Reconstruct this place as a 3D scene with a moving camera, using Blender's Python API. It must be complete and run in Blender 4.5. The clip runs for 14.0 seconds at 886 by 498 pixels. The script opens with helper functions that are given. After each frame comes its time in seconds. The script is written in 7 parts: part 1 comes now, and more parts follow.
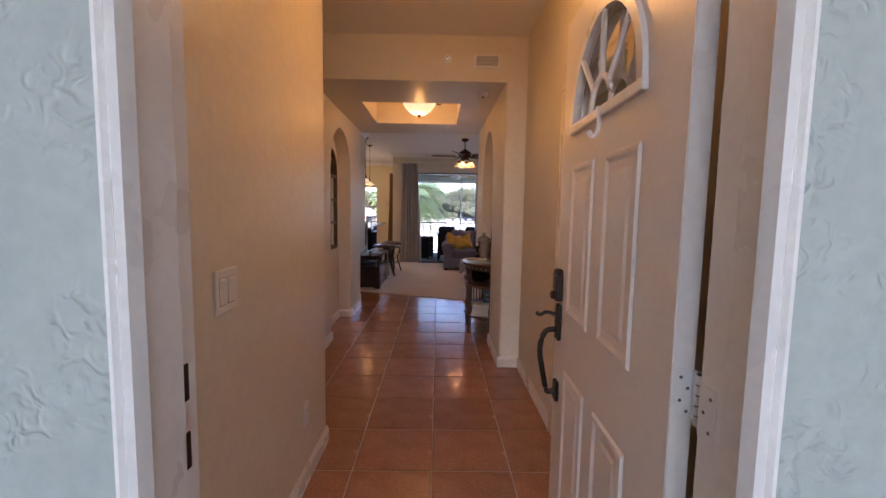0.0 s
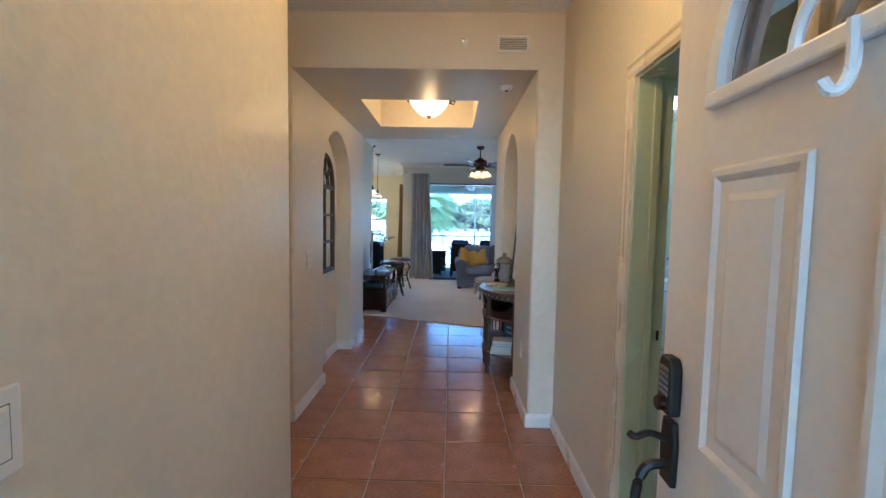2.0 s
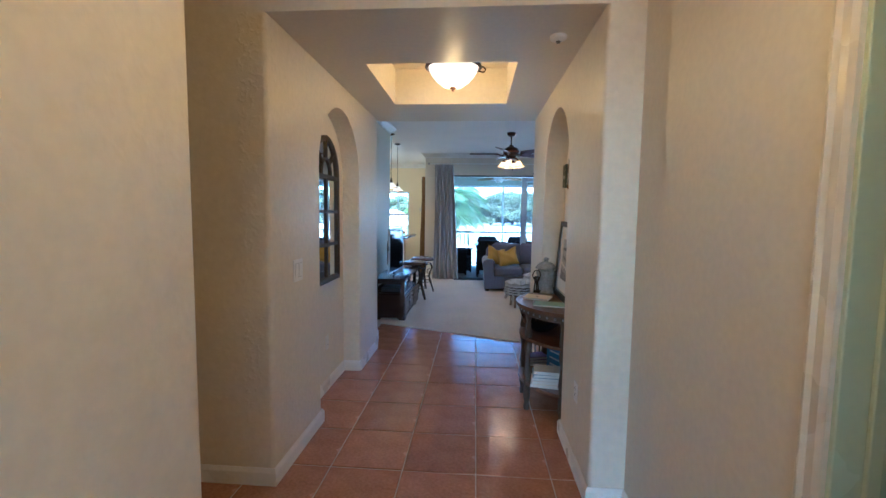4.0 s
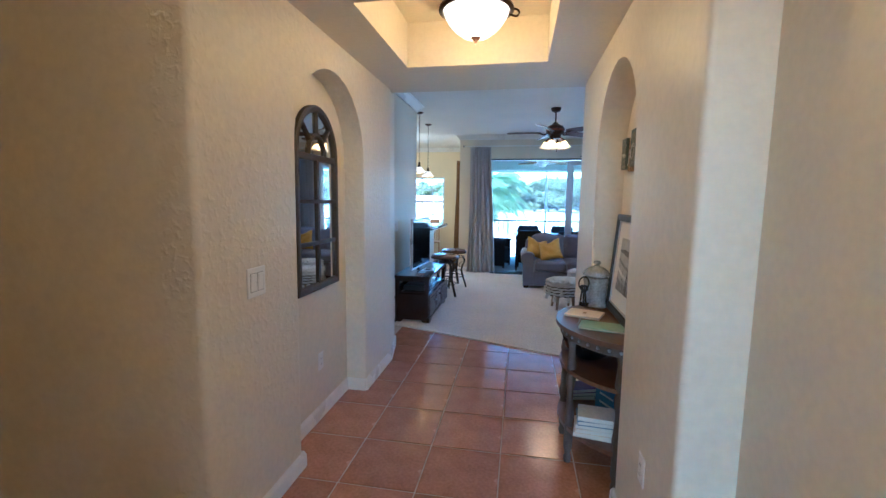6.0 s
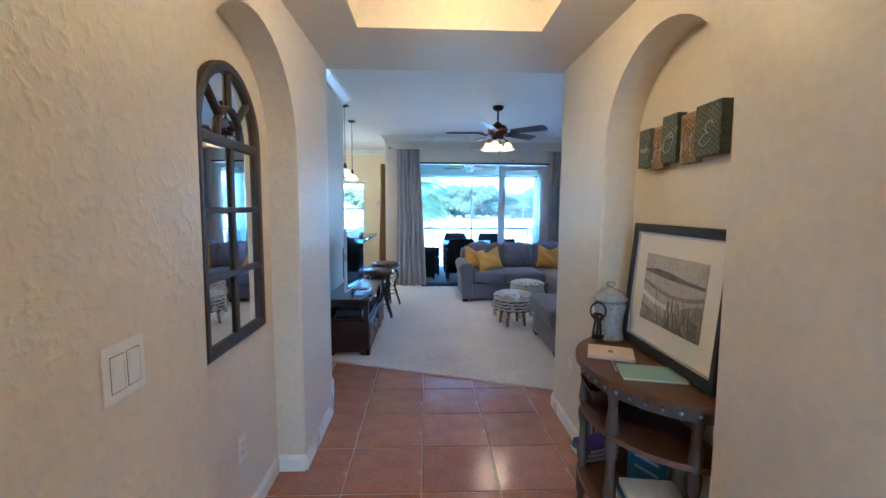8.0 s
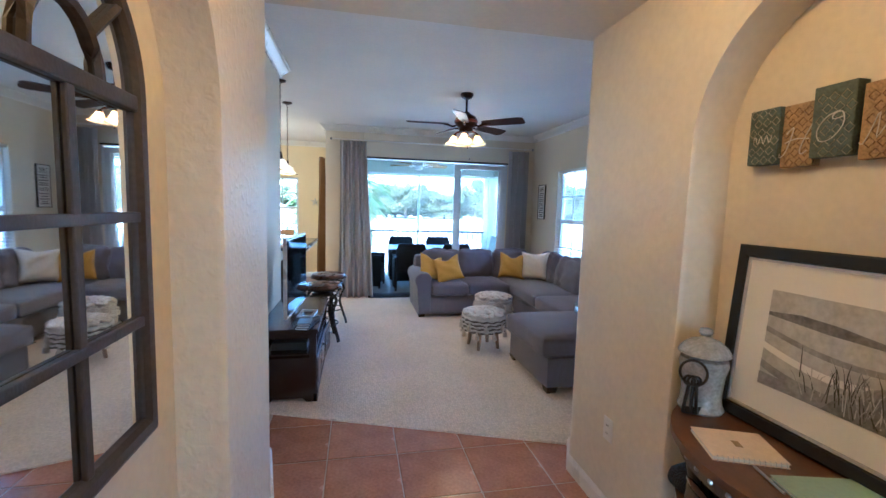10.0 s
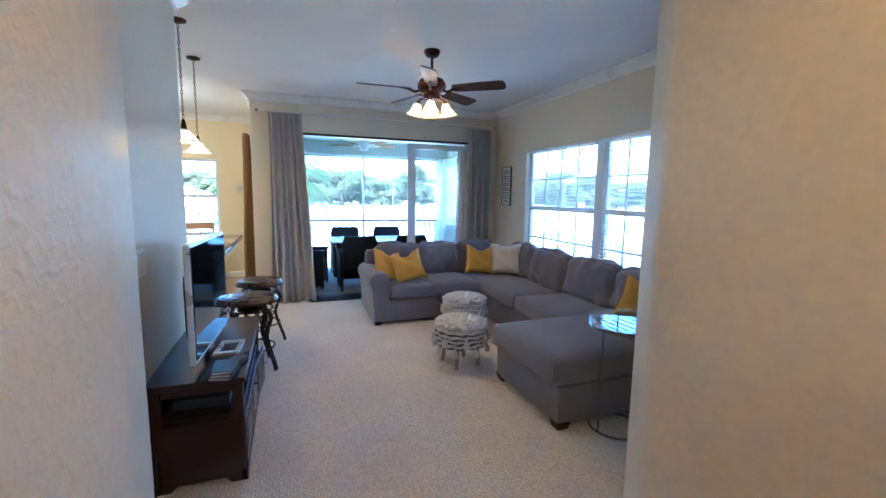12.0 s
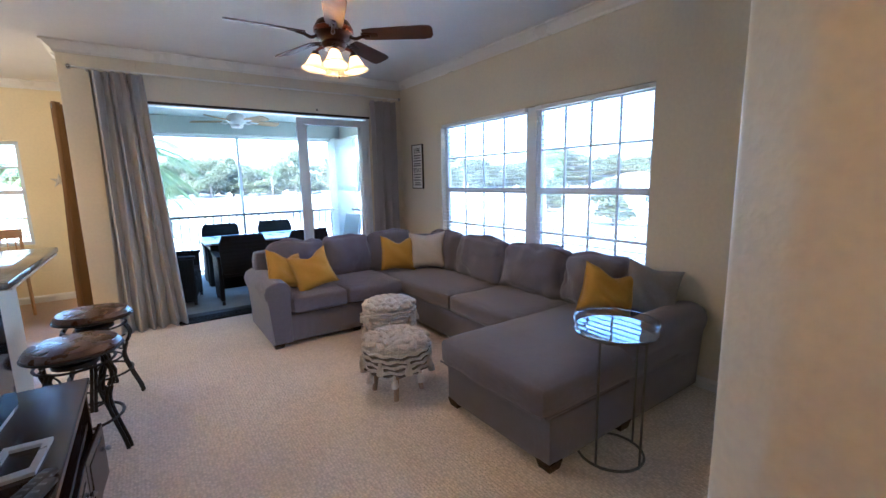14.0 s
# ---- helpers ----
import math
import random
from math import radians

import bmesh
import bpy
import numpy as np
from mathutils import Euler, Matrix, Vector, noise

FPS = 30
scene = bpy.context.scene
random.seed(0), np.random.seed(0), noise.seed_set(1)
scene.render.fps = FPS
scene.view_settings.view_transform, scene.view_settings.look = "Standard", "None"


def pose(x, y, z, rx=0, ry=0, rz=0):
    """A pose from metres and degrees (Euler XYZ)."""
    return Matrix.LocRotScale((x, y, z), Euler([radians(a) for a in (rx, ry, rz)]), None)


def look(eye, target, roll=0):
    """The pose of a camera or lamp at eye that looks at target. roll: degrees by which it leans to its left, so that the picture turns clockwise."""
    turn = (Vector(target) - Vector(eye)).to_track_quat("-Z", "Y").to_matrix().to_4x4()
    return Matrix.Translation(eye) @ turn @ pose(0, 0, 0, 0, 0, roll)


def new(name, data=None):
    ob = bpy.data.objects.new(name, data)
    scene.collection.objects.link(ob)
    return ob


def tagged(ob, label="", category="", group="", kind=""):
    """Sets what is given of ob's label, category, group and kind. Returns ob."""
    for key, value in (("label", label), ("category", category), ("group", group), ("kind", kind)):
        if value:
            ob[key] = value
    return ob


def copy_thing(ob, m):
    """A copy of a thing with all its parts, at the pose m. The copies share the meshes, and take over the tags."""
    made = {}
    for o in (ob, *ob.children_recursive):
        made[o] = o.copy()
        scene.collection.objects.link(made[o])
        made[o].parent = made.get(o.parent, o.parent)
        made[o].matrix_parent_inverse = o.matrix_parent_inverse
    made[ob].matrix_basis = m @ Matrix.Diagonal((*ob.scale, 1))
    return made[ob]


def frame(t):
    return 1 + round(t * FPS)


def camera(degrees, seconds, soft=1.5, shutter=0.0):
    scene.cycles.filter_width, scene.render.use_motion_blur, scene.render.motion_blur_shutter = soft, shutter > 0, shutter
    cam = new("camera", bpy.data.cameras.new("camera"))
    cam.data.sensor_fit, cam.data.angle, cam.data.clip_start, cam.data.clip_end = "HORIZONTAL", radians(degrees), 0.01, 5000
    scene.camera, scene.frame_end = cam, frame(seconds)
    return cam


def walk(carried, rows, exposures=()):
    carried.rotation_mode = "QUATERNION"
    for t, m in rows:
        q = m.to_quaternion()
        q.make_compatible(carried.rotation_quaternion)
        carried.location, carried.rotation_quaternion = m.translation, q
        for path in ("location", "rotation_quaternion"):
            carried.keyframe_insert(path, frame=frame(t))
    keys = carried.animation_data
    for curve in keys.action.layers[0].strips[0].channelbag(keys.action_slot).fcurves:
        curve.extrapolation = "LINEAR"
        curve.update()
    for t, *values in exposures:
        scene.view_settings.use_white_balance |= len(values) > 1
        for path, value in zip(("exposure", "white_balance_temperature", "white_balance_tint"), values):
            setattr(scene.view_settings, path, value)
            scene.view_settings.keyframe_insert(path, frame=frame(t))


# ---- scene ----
cam = camera(92.4, 14.0)
PATH = [
    (0, (0.012, 1.067, 1.347), (0.038, 3.058, 1.166), 1.0),
    (0.5, (0.012, 1.227, 1.366), (-0.001, 3.221, 1.208), 1.1),
    (1, (-0.008, 1.413, 1.386), (-0.032, 3.408, 1.245), 1.1),
    (1.5, (-0.001, 1.586, 1.392), (-0.034, 3.582, 1.258), 1.1),
    (2, (0.008, 1.794, 1.408), (-0.026, 3.789, 1.275), 1.0),
    (2.5, (0.015, 1.984, 1.412), (-0.022, 3.979, 1.28), 0.9),
    (3, (-0.01, 2.184, 1.401), (-0.059, 4.179, 1.27), 0.6),
    (3.5, (-0.038, 2.39, 1.416), (-0.126, 4.383, 1.274), 0.6),
    (6, (0.062, 3.327, 1.464), (-0.285, 5.283, 1.235), 0.7),
    (6.5, (-0.002, 3.525, 1.459), (-0.283, 5.492, 1.235), 0.4),
    (7, (-0.097, 3.72, 1.464), (-0.27, 5.701, 1.249), 0.2),
    (7.5, (-0.235, 3.89, 1.463), (-0.281, 5.879, 1.256), 0.2),
    (8, (-0.389, 4.043, 1.461), (-0.311, 6.032, 1.267), 0.4),
    (8.5, (-0.493, 4.219, 1.463), (-0.306, 6.203, 1.286), 0.8),
    (11, (-0.697, 5.398, 1.495), (-0.178, 7.318, 1.279), 1.6),
    (11.5, (-0.691, 5.623, 1.485), (-0.1, 7.519, 1.251), 1.4),
    (12, (-0.707, 5.863, 1.49), (-0.03, 7.728, 1.239), 0.9),
    (12.5, (-0.717, 6.066, 1.463), (0.057, 7.892, 1.207), 0.3),
    (13, (-0.685, 6.303, 1.454), (0.193, 8.08, 1.188), -0.4),
    (13.5, (-0.659, 6.501, 1.455), (0.337, 8.212, 1.166), -0.9),
    (14, (-0.629, 6.726, 1.458), (0.497, 8.348, 1.138), -1.2),
]
EXPOSURES = [(0, 2.95, 5500, 29), (0.5, 3.2, 5050, 19), (1, 3.27, 5050, 17), (1.5, 3.65, 4000, 1), (2.5, 3.62, 3850, 0), (3, 3.62, 3800, 0), (6, 4.0, 3650, 0), (8.5, 4.15, 3600, 0), (11, 4.3, 4200, 6), (11.5, 4.25, 3950, 2), (12.5, 4.12, 4150, 5), (14, 4.02, 4500, 10)]
walk(cam, [(t, look(eye, target, roll)) for t, eye, target, roll in PATH], EXPOSURES)

# ---- world and sun ----
SUN_FROM = Vector((-0.45, -0.6, 0.75)).normalized()
world = bpy.data.worlds.new("sky")
scene.world = world
world.use_nodes = True
_n = world.node_tree.nodes
_sky = _n.new("ShaderNodeTexSky")
_sky.sky_type = "NISHITA"
_sky.sun_disc = False
_sky.sun_elevation = math.asin(SUN_FROM.z)
_sky.sun_rotation = math.atan2(SUN_FROM.x, SUN_FROM.y)
_n["Background"].inputs["Strength"].default_value = 0.15
world.node_tree.links.new(_sky.outputs[0], _n["Background"].inputs["Color"])
sun = new("sun", bpy.data.lights.new("sun", "SUN"))
sun.data.energy, sun.data.angle, sun.data.color = 4.6, radians(0.5), (1.0, 0.95, 0.87)
sun.matrix_world = look(SUN_FROM * 40, (0, 0, 0))


def point_lamp(name, at, watts, colour, radius=0.05):
    ob = new(name, bpy.data.lights.new(name, "POINT"))
    ob.data.energy, ob.data.color, ob.data.shadow_soft_size = watts, colour, radius
    ob.location = at
    return ob


WARM = (1.0, 0.46, 0.10)
point_lamp("hall_bulb_upper", (-0.215, 5.88, 2.61), 0.42, WARM, 0.05)
point_lamp("hall_bulb_lower", (-0.215, 5.88, 2.33), 1.05, WARM, 0.02)
point_lamp("foyer_bulb", (0.09, 3.12, 2.39), 1.75, WARM, 0.02)
for _k in range(4):
    _q = radians(68 + 90 * _k)
    point_lamp("fan_bulb", (0.526 + 0.145 * math.cos(_q), 9.62 + 0.145 * math.sin(_q), 2.245), 0.42, (1.0, 0.50, 0.18), 0.02)
point_lamp("pendant_bulb_a", (-1.53, 10.70, 1.86), 0.5, WARM, 0.03)
point_lamp("pendant_bulb_b", (-1.45, 9.70, 1.86), 0.5, WARM, 0.03)
point_lamp("laundry_bulb", (1.86, 5.25, 2.33), 1.0, (1.0, 0.88, 0.68), 0.03)
# lamp without a fitting, added to brighten the dining corner
point_lamp("dining_fill", (-2.7, 12.0, 2.50), 4.0, (1.0, 0.72, 0.42), 0.10)

# ---- materials ----
def nodes_of(m):
    return m.node_tree.nodes, m.node_tree.links


def mat(name, base, rough=0.6, metal=0.0, dark=0.82, scale=6.0, fine=80.0, bump=0.0, bscale=120.0, vary=0.0, spec=0.5,
        sheen=0.0, coat=0.0, squash=(1, 1, 1), spread=0.06):
    """A surface with two scales of tone, a spread of gloss, fine relief and, with vary, a tone for each piece."""
    m = bpy.data.materials.new(name)
    m.use_nodes = True
    n, l = nodes_of(m)
    b = n["Principled BSDF"]
    co = n.new("ShaderNodeTexCoord")
    mp = n.new("ShaderNodeMapping")
    mp.inputs["Scale"].default_value = squash
    l.new(co.outputs["Object"], mp.inputs[0])
    big, small = n.new("ShaderNodeTexNoise"), n.new("ShaderNodeTexNoise")
    big.inputs["Scale"].default_value, small.inputs["Scale"].default_value = scale, fine
    big.inputs["Detail"].default_value, small.inputs["Detail"].default_value = 4, 3
    l.new(mp.outputs[0], big.inputs["Vector"])
    l.new(mp.outputs[0], small.inputs["Vector"])
    mean = n.new("ShaderNodeMath")
    mean.operation = "ADD"
    l.new(big.outputs[0], mean.inputs[0])
    l.new(small.outputs[0], mean.inputs[1])
    ramp = n.new("ShaderNodeMapRange")
    ramp.inputs[1].default_value, ramp.inputs[2].default_value = 0.7, 1.3
    l.new(mean.outputs[0], ramp.inputs[0])
    mix = n.new("ShaderNodeMix")
    mix.data_type = "RGBA"
    l.new(ramp.outputs[0], mix.inputs[0])
    mix.inputs[6].default_value = (*[c * dark for c in base], 1)
    mix.inputs[7].default_value = (*[min(1, c * (2 - dark)) if dark > 0.9 else min(1, c * 1.06) for c in base], 1)
    out = mix.outputs[2]
    if vary:
        info, hsv, rr = n.new("ShaderNodeObjectInfo"), n.new("ShaderNodeHueSaturation"), n.new("ShaderNodeMapRange")
        rr.inputs[3].default_value, rr.inputs[4].default_value = 1 - vary, 1 + vary
        l.new(info.outputs["Random"], rr.inputs[0])
        l.new(rr.outputs[0], hsv.inputs["Value"])
        l.new(out, hsv.inputs["Color"])
        out = hsv.outputs[0]
    l.new(out, b.inputs["Base Color"])
    rg = n.new("ShaderNodeMapRange")
    rg.inputs[1].default_value, rg.inputs[2].default_value = 0.3, 0.7
    rg.inputs[3].default_value, rg.inputs[4].default_value = max(0.02, rough - spread), min(1, rough + spread)
    l.new(big.outputs[0], rg.inputs[0])
    l.new(rg.outputs[0], b.inputs["Roughness"])
    b.inputs["Metallic"].default_value = metal
    b.inputs["Specular IOR Level"].default_value = spec
    b.inputs["Sheen Weight"].default_value = sheen
    b.inputs["Coat Weight"].default_value = coat
    if bump:
        bt, bp = n.new("ShaderNodeTexNoise"), n.new("ShaderNodeBump")
        bt.inputs["Scale"].default_value, bt.inputs["Detail"].default_value = bscale, 3
        l.new(mp.outputs[0], bt.inputs["Vector"])
        bp.inputs["Strength"].default_value, bp.inputs["Distance"].default_value = bump, 0.004
        l.new(bt.outputs[0], bp.inputs["Height"])
        l.new(bp.outputs[0], b.inputs["Normal"])
    return m


def plaster(name, base, rough, strength, scale, low, high):
    """Knock-down plaster: flattened blobs standing proud of a fine ground."""
    m = mat(name, base, rough, dark=0.94, scale=1.3, fine=30)
    n, l = nodes_of(m)
    b = n["Principled BSDF"]
    geo = n.new("ShaderNodeNewGeometry")
    a, c, r, f, add, bp = (n.new("ShaderNodeTexNoise"), n.new("ShaderNodeTexNoise"), n.new("ShaderNodeMapRange"),
                           n.new("ShaderNodeMath"), n.new("ShaderNodeMath"), n.new("ShaderNodeBump"))
    a.inputs["Scale"].default_value, a.inputs["Detail"].default_value, a.inputs["Distortion"].default_value = scale, 1.2, 0.3
    c.inputs["Scale"].default_value, c.inputs["Detail"].default_value = scale * 6, 2
    l.new(geo.outputs["Position"], a.inputs["Vector"])
    l.new(geo.outputs["Position"], c.inputs["Vector"])
    r.interpolation_type = "SMOOTHSTEP"
    r.inputs[1].default_value, r.inputs[2].default_value = low, high
    l.new(a.outputs[0], r.inputs[0])
    f.operation = "MULTIPLY"
    f.inputs[1].default_value = 0.35
    l.new(c.outputs[0], f.inputs[0])
    l.new(r.outputs[0], add.inputs[0])
    l.new(f.outputs[0], add.inputs[1])
    bp.inputs["Strength"].default_value, bp.inputs["Distance"].default_value = strength, 0.014
    l.new(add.outputs[0], bp.inputs["Height"])
    l.new(bp.outputs[0], b.inputs["Normal"])
    return m


def trowelled(name, base, rough, strength):
    """Smooth stucco with clusters of raised trowel ridges."""
    m = mat(name, base, rough, dark=0.93, scale=2.5, fine=40)
    n, l = nodes_of(m)
    geo, bp, mul = n.new("ShaderNodeNewGeometry"), n.new("ShaderNodeBump"), n.new("ShaderNodeMath")
    mul.operation = "MULTIPLY"
    for k, (sc, detail, warp, lo, hi) in enumerate(((30, 1.0, 1.2, 0.42, 0.78), (5, 2.0, 0.5, 0.44, 0.62))):
        t, r = n.new("ShaderNodeTexNoise"), n.new("ShaderNodeMapRange")
        t.inputs["Scale"].default_value, t.inputs["Detail"].default_value, t.inputs["Distortion"].default_value = sc, detail, warp
        r.interpolation_type = "SMOOTHSTEP"
        r.inputs[1].default_value, r.inputs[2].default_value = lo, hi
        l.new(geo.outputs["Position"], t.inputs["Vector"])
        l.new(t.outputs[0], r.inputs[0])
        l.new(r.outputs[0], mul.inputs[k])
    bp.inputs["Strength"].default_value, bp.inputs["Distance"].default_value = strength, 0.010
    l.new(mul.outputs[0], bp.inputs["Height"])
    l.new(bp.outputs[0], n["Principled BSDF"].inputs["Normal"])
    return m


def leafy(name, base, rough, scale, fine):
    """Leaves that also let light through."""
    m = mat(name, base, rough, dark=0.7, scale=scale, fine=fine)
    n, l = nodes_of(m)
    tr, mx, b = n.new("ShaderNodeBsdfTranslucent"), n.new("ShaderNodeMixShader"), n["Principled BSDF"]
    tr.inputs[0].default_value = (base[0] * 1.7, base[1] * 1.7, base[2] * 1.3, 1)
    mx.inputs[0].default_value = 0.45
    l.new(b.outputs[0], mx.inputs[1])
    l.new(tr.outputs[0], mx.inputs[2])
    l.new(mx.outputs[0], n["Material Output"].inputs[0])
    return m


def haze_mesh(name, colour, cover):
    """Sheet that imitates haze: mostly open, partly pale like fine screen thread."""
    m = bpy.data.materials.new(name)
    m.use_nodes = True
    n, l = nodes_of(m)
    tr, mx, b = n.new("ShaderNodeBsdfTransparent"), n.new("ShaderNodeMixShader"), n["Principled BSDF"]
    b.inputs["Base Color"].default_value = (*colour, 1)
    b.inputs["Roughness"].default_value = 0.8
    mx.inputs[0].default_value = cover
    l.new(tr.outputs[0], mx.inputs[1])
    l.new(b.outputs[0], mx.inputs[2])
    l.new(mx.outputs[0], n["Material Output"].inputs[0])
    return m


def glow(name, colour, strength, base=(0.9, 0.85, 0.75)):
    m = bpy.data.materials.new(name)
    m.use_nodes = True
    b = m.node_tree.nodes["Principled BSDF"]
    b.inputs["Base Color"].default_value = (*base, 1)
    b.inputs["Roughness"].default_value = 0.35
    b.inputs["Emission Color"].default_value = (*colour, 1)
    b.inputs["Emission Strength"].default_value = strength
    return m


def clear(name, tint=(1, 1, 1), rough=0.0, ior=1.45):
    m = bpy.data.materials.new(name)
    m.use_nodes = True
    b = m.node_tree.nodes["Principled BSDF"]
    b.inputs["Base Color"].default_value = (*tint, 1)
    b.inputs["Roughness"].default_value = rough
    b.inputs["Transmission Weight"].default_value = 1
    b.inputs["IOR"].default_value = ior
    return m


def woven(name, base, dark_to, cell, strength, rough=0.95, sheen=0.2):
    """Cloth or carpet with a small looped weave; shade between loops is put into the colour."""
    m = mat(name, base, rough, dark=0.9, scale=2.2, fine=60, sheen=sheen, spec=0.2)
    n, l = nodes_of(m)
    b = n["Principled BSDF"]
    geo, v, bp = n.new("ShaderNodeNewGeometry"), n.new("ShaderNodeTexVoronoi"), n.new("ShaderNodeBump")
    v.inputs["Scale"].default_value, v.inputs["Randomness"].default_value = cell, 0.55
    l.new(geo.outputs["Position"], v.inputs["Vector"])
    bp.invert = True
    bp.inputs["Strength"].default_value, bp.inputs["Distance"].default_value = strength, 0.008
    l.new(v.outputs["Distance"], bp.inputs["Height"])
    l.new(bp.outputs[0], b.inputs["Normal"])
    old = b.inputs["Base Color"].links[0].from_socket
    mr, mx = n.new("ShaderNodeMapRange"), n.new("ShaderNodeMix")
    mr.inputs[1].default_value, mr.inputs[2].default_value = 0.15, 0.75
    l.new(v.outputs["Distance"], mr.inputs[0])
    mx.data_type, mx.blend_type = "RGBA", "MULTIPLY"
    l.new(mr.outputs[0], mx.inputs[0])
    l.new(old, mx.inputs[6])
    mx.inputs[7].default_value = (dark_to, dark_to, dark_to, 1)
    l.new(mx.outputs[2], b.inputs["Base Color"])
    return m


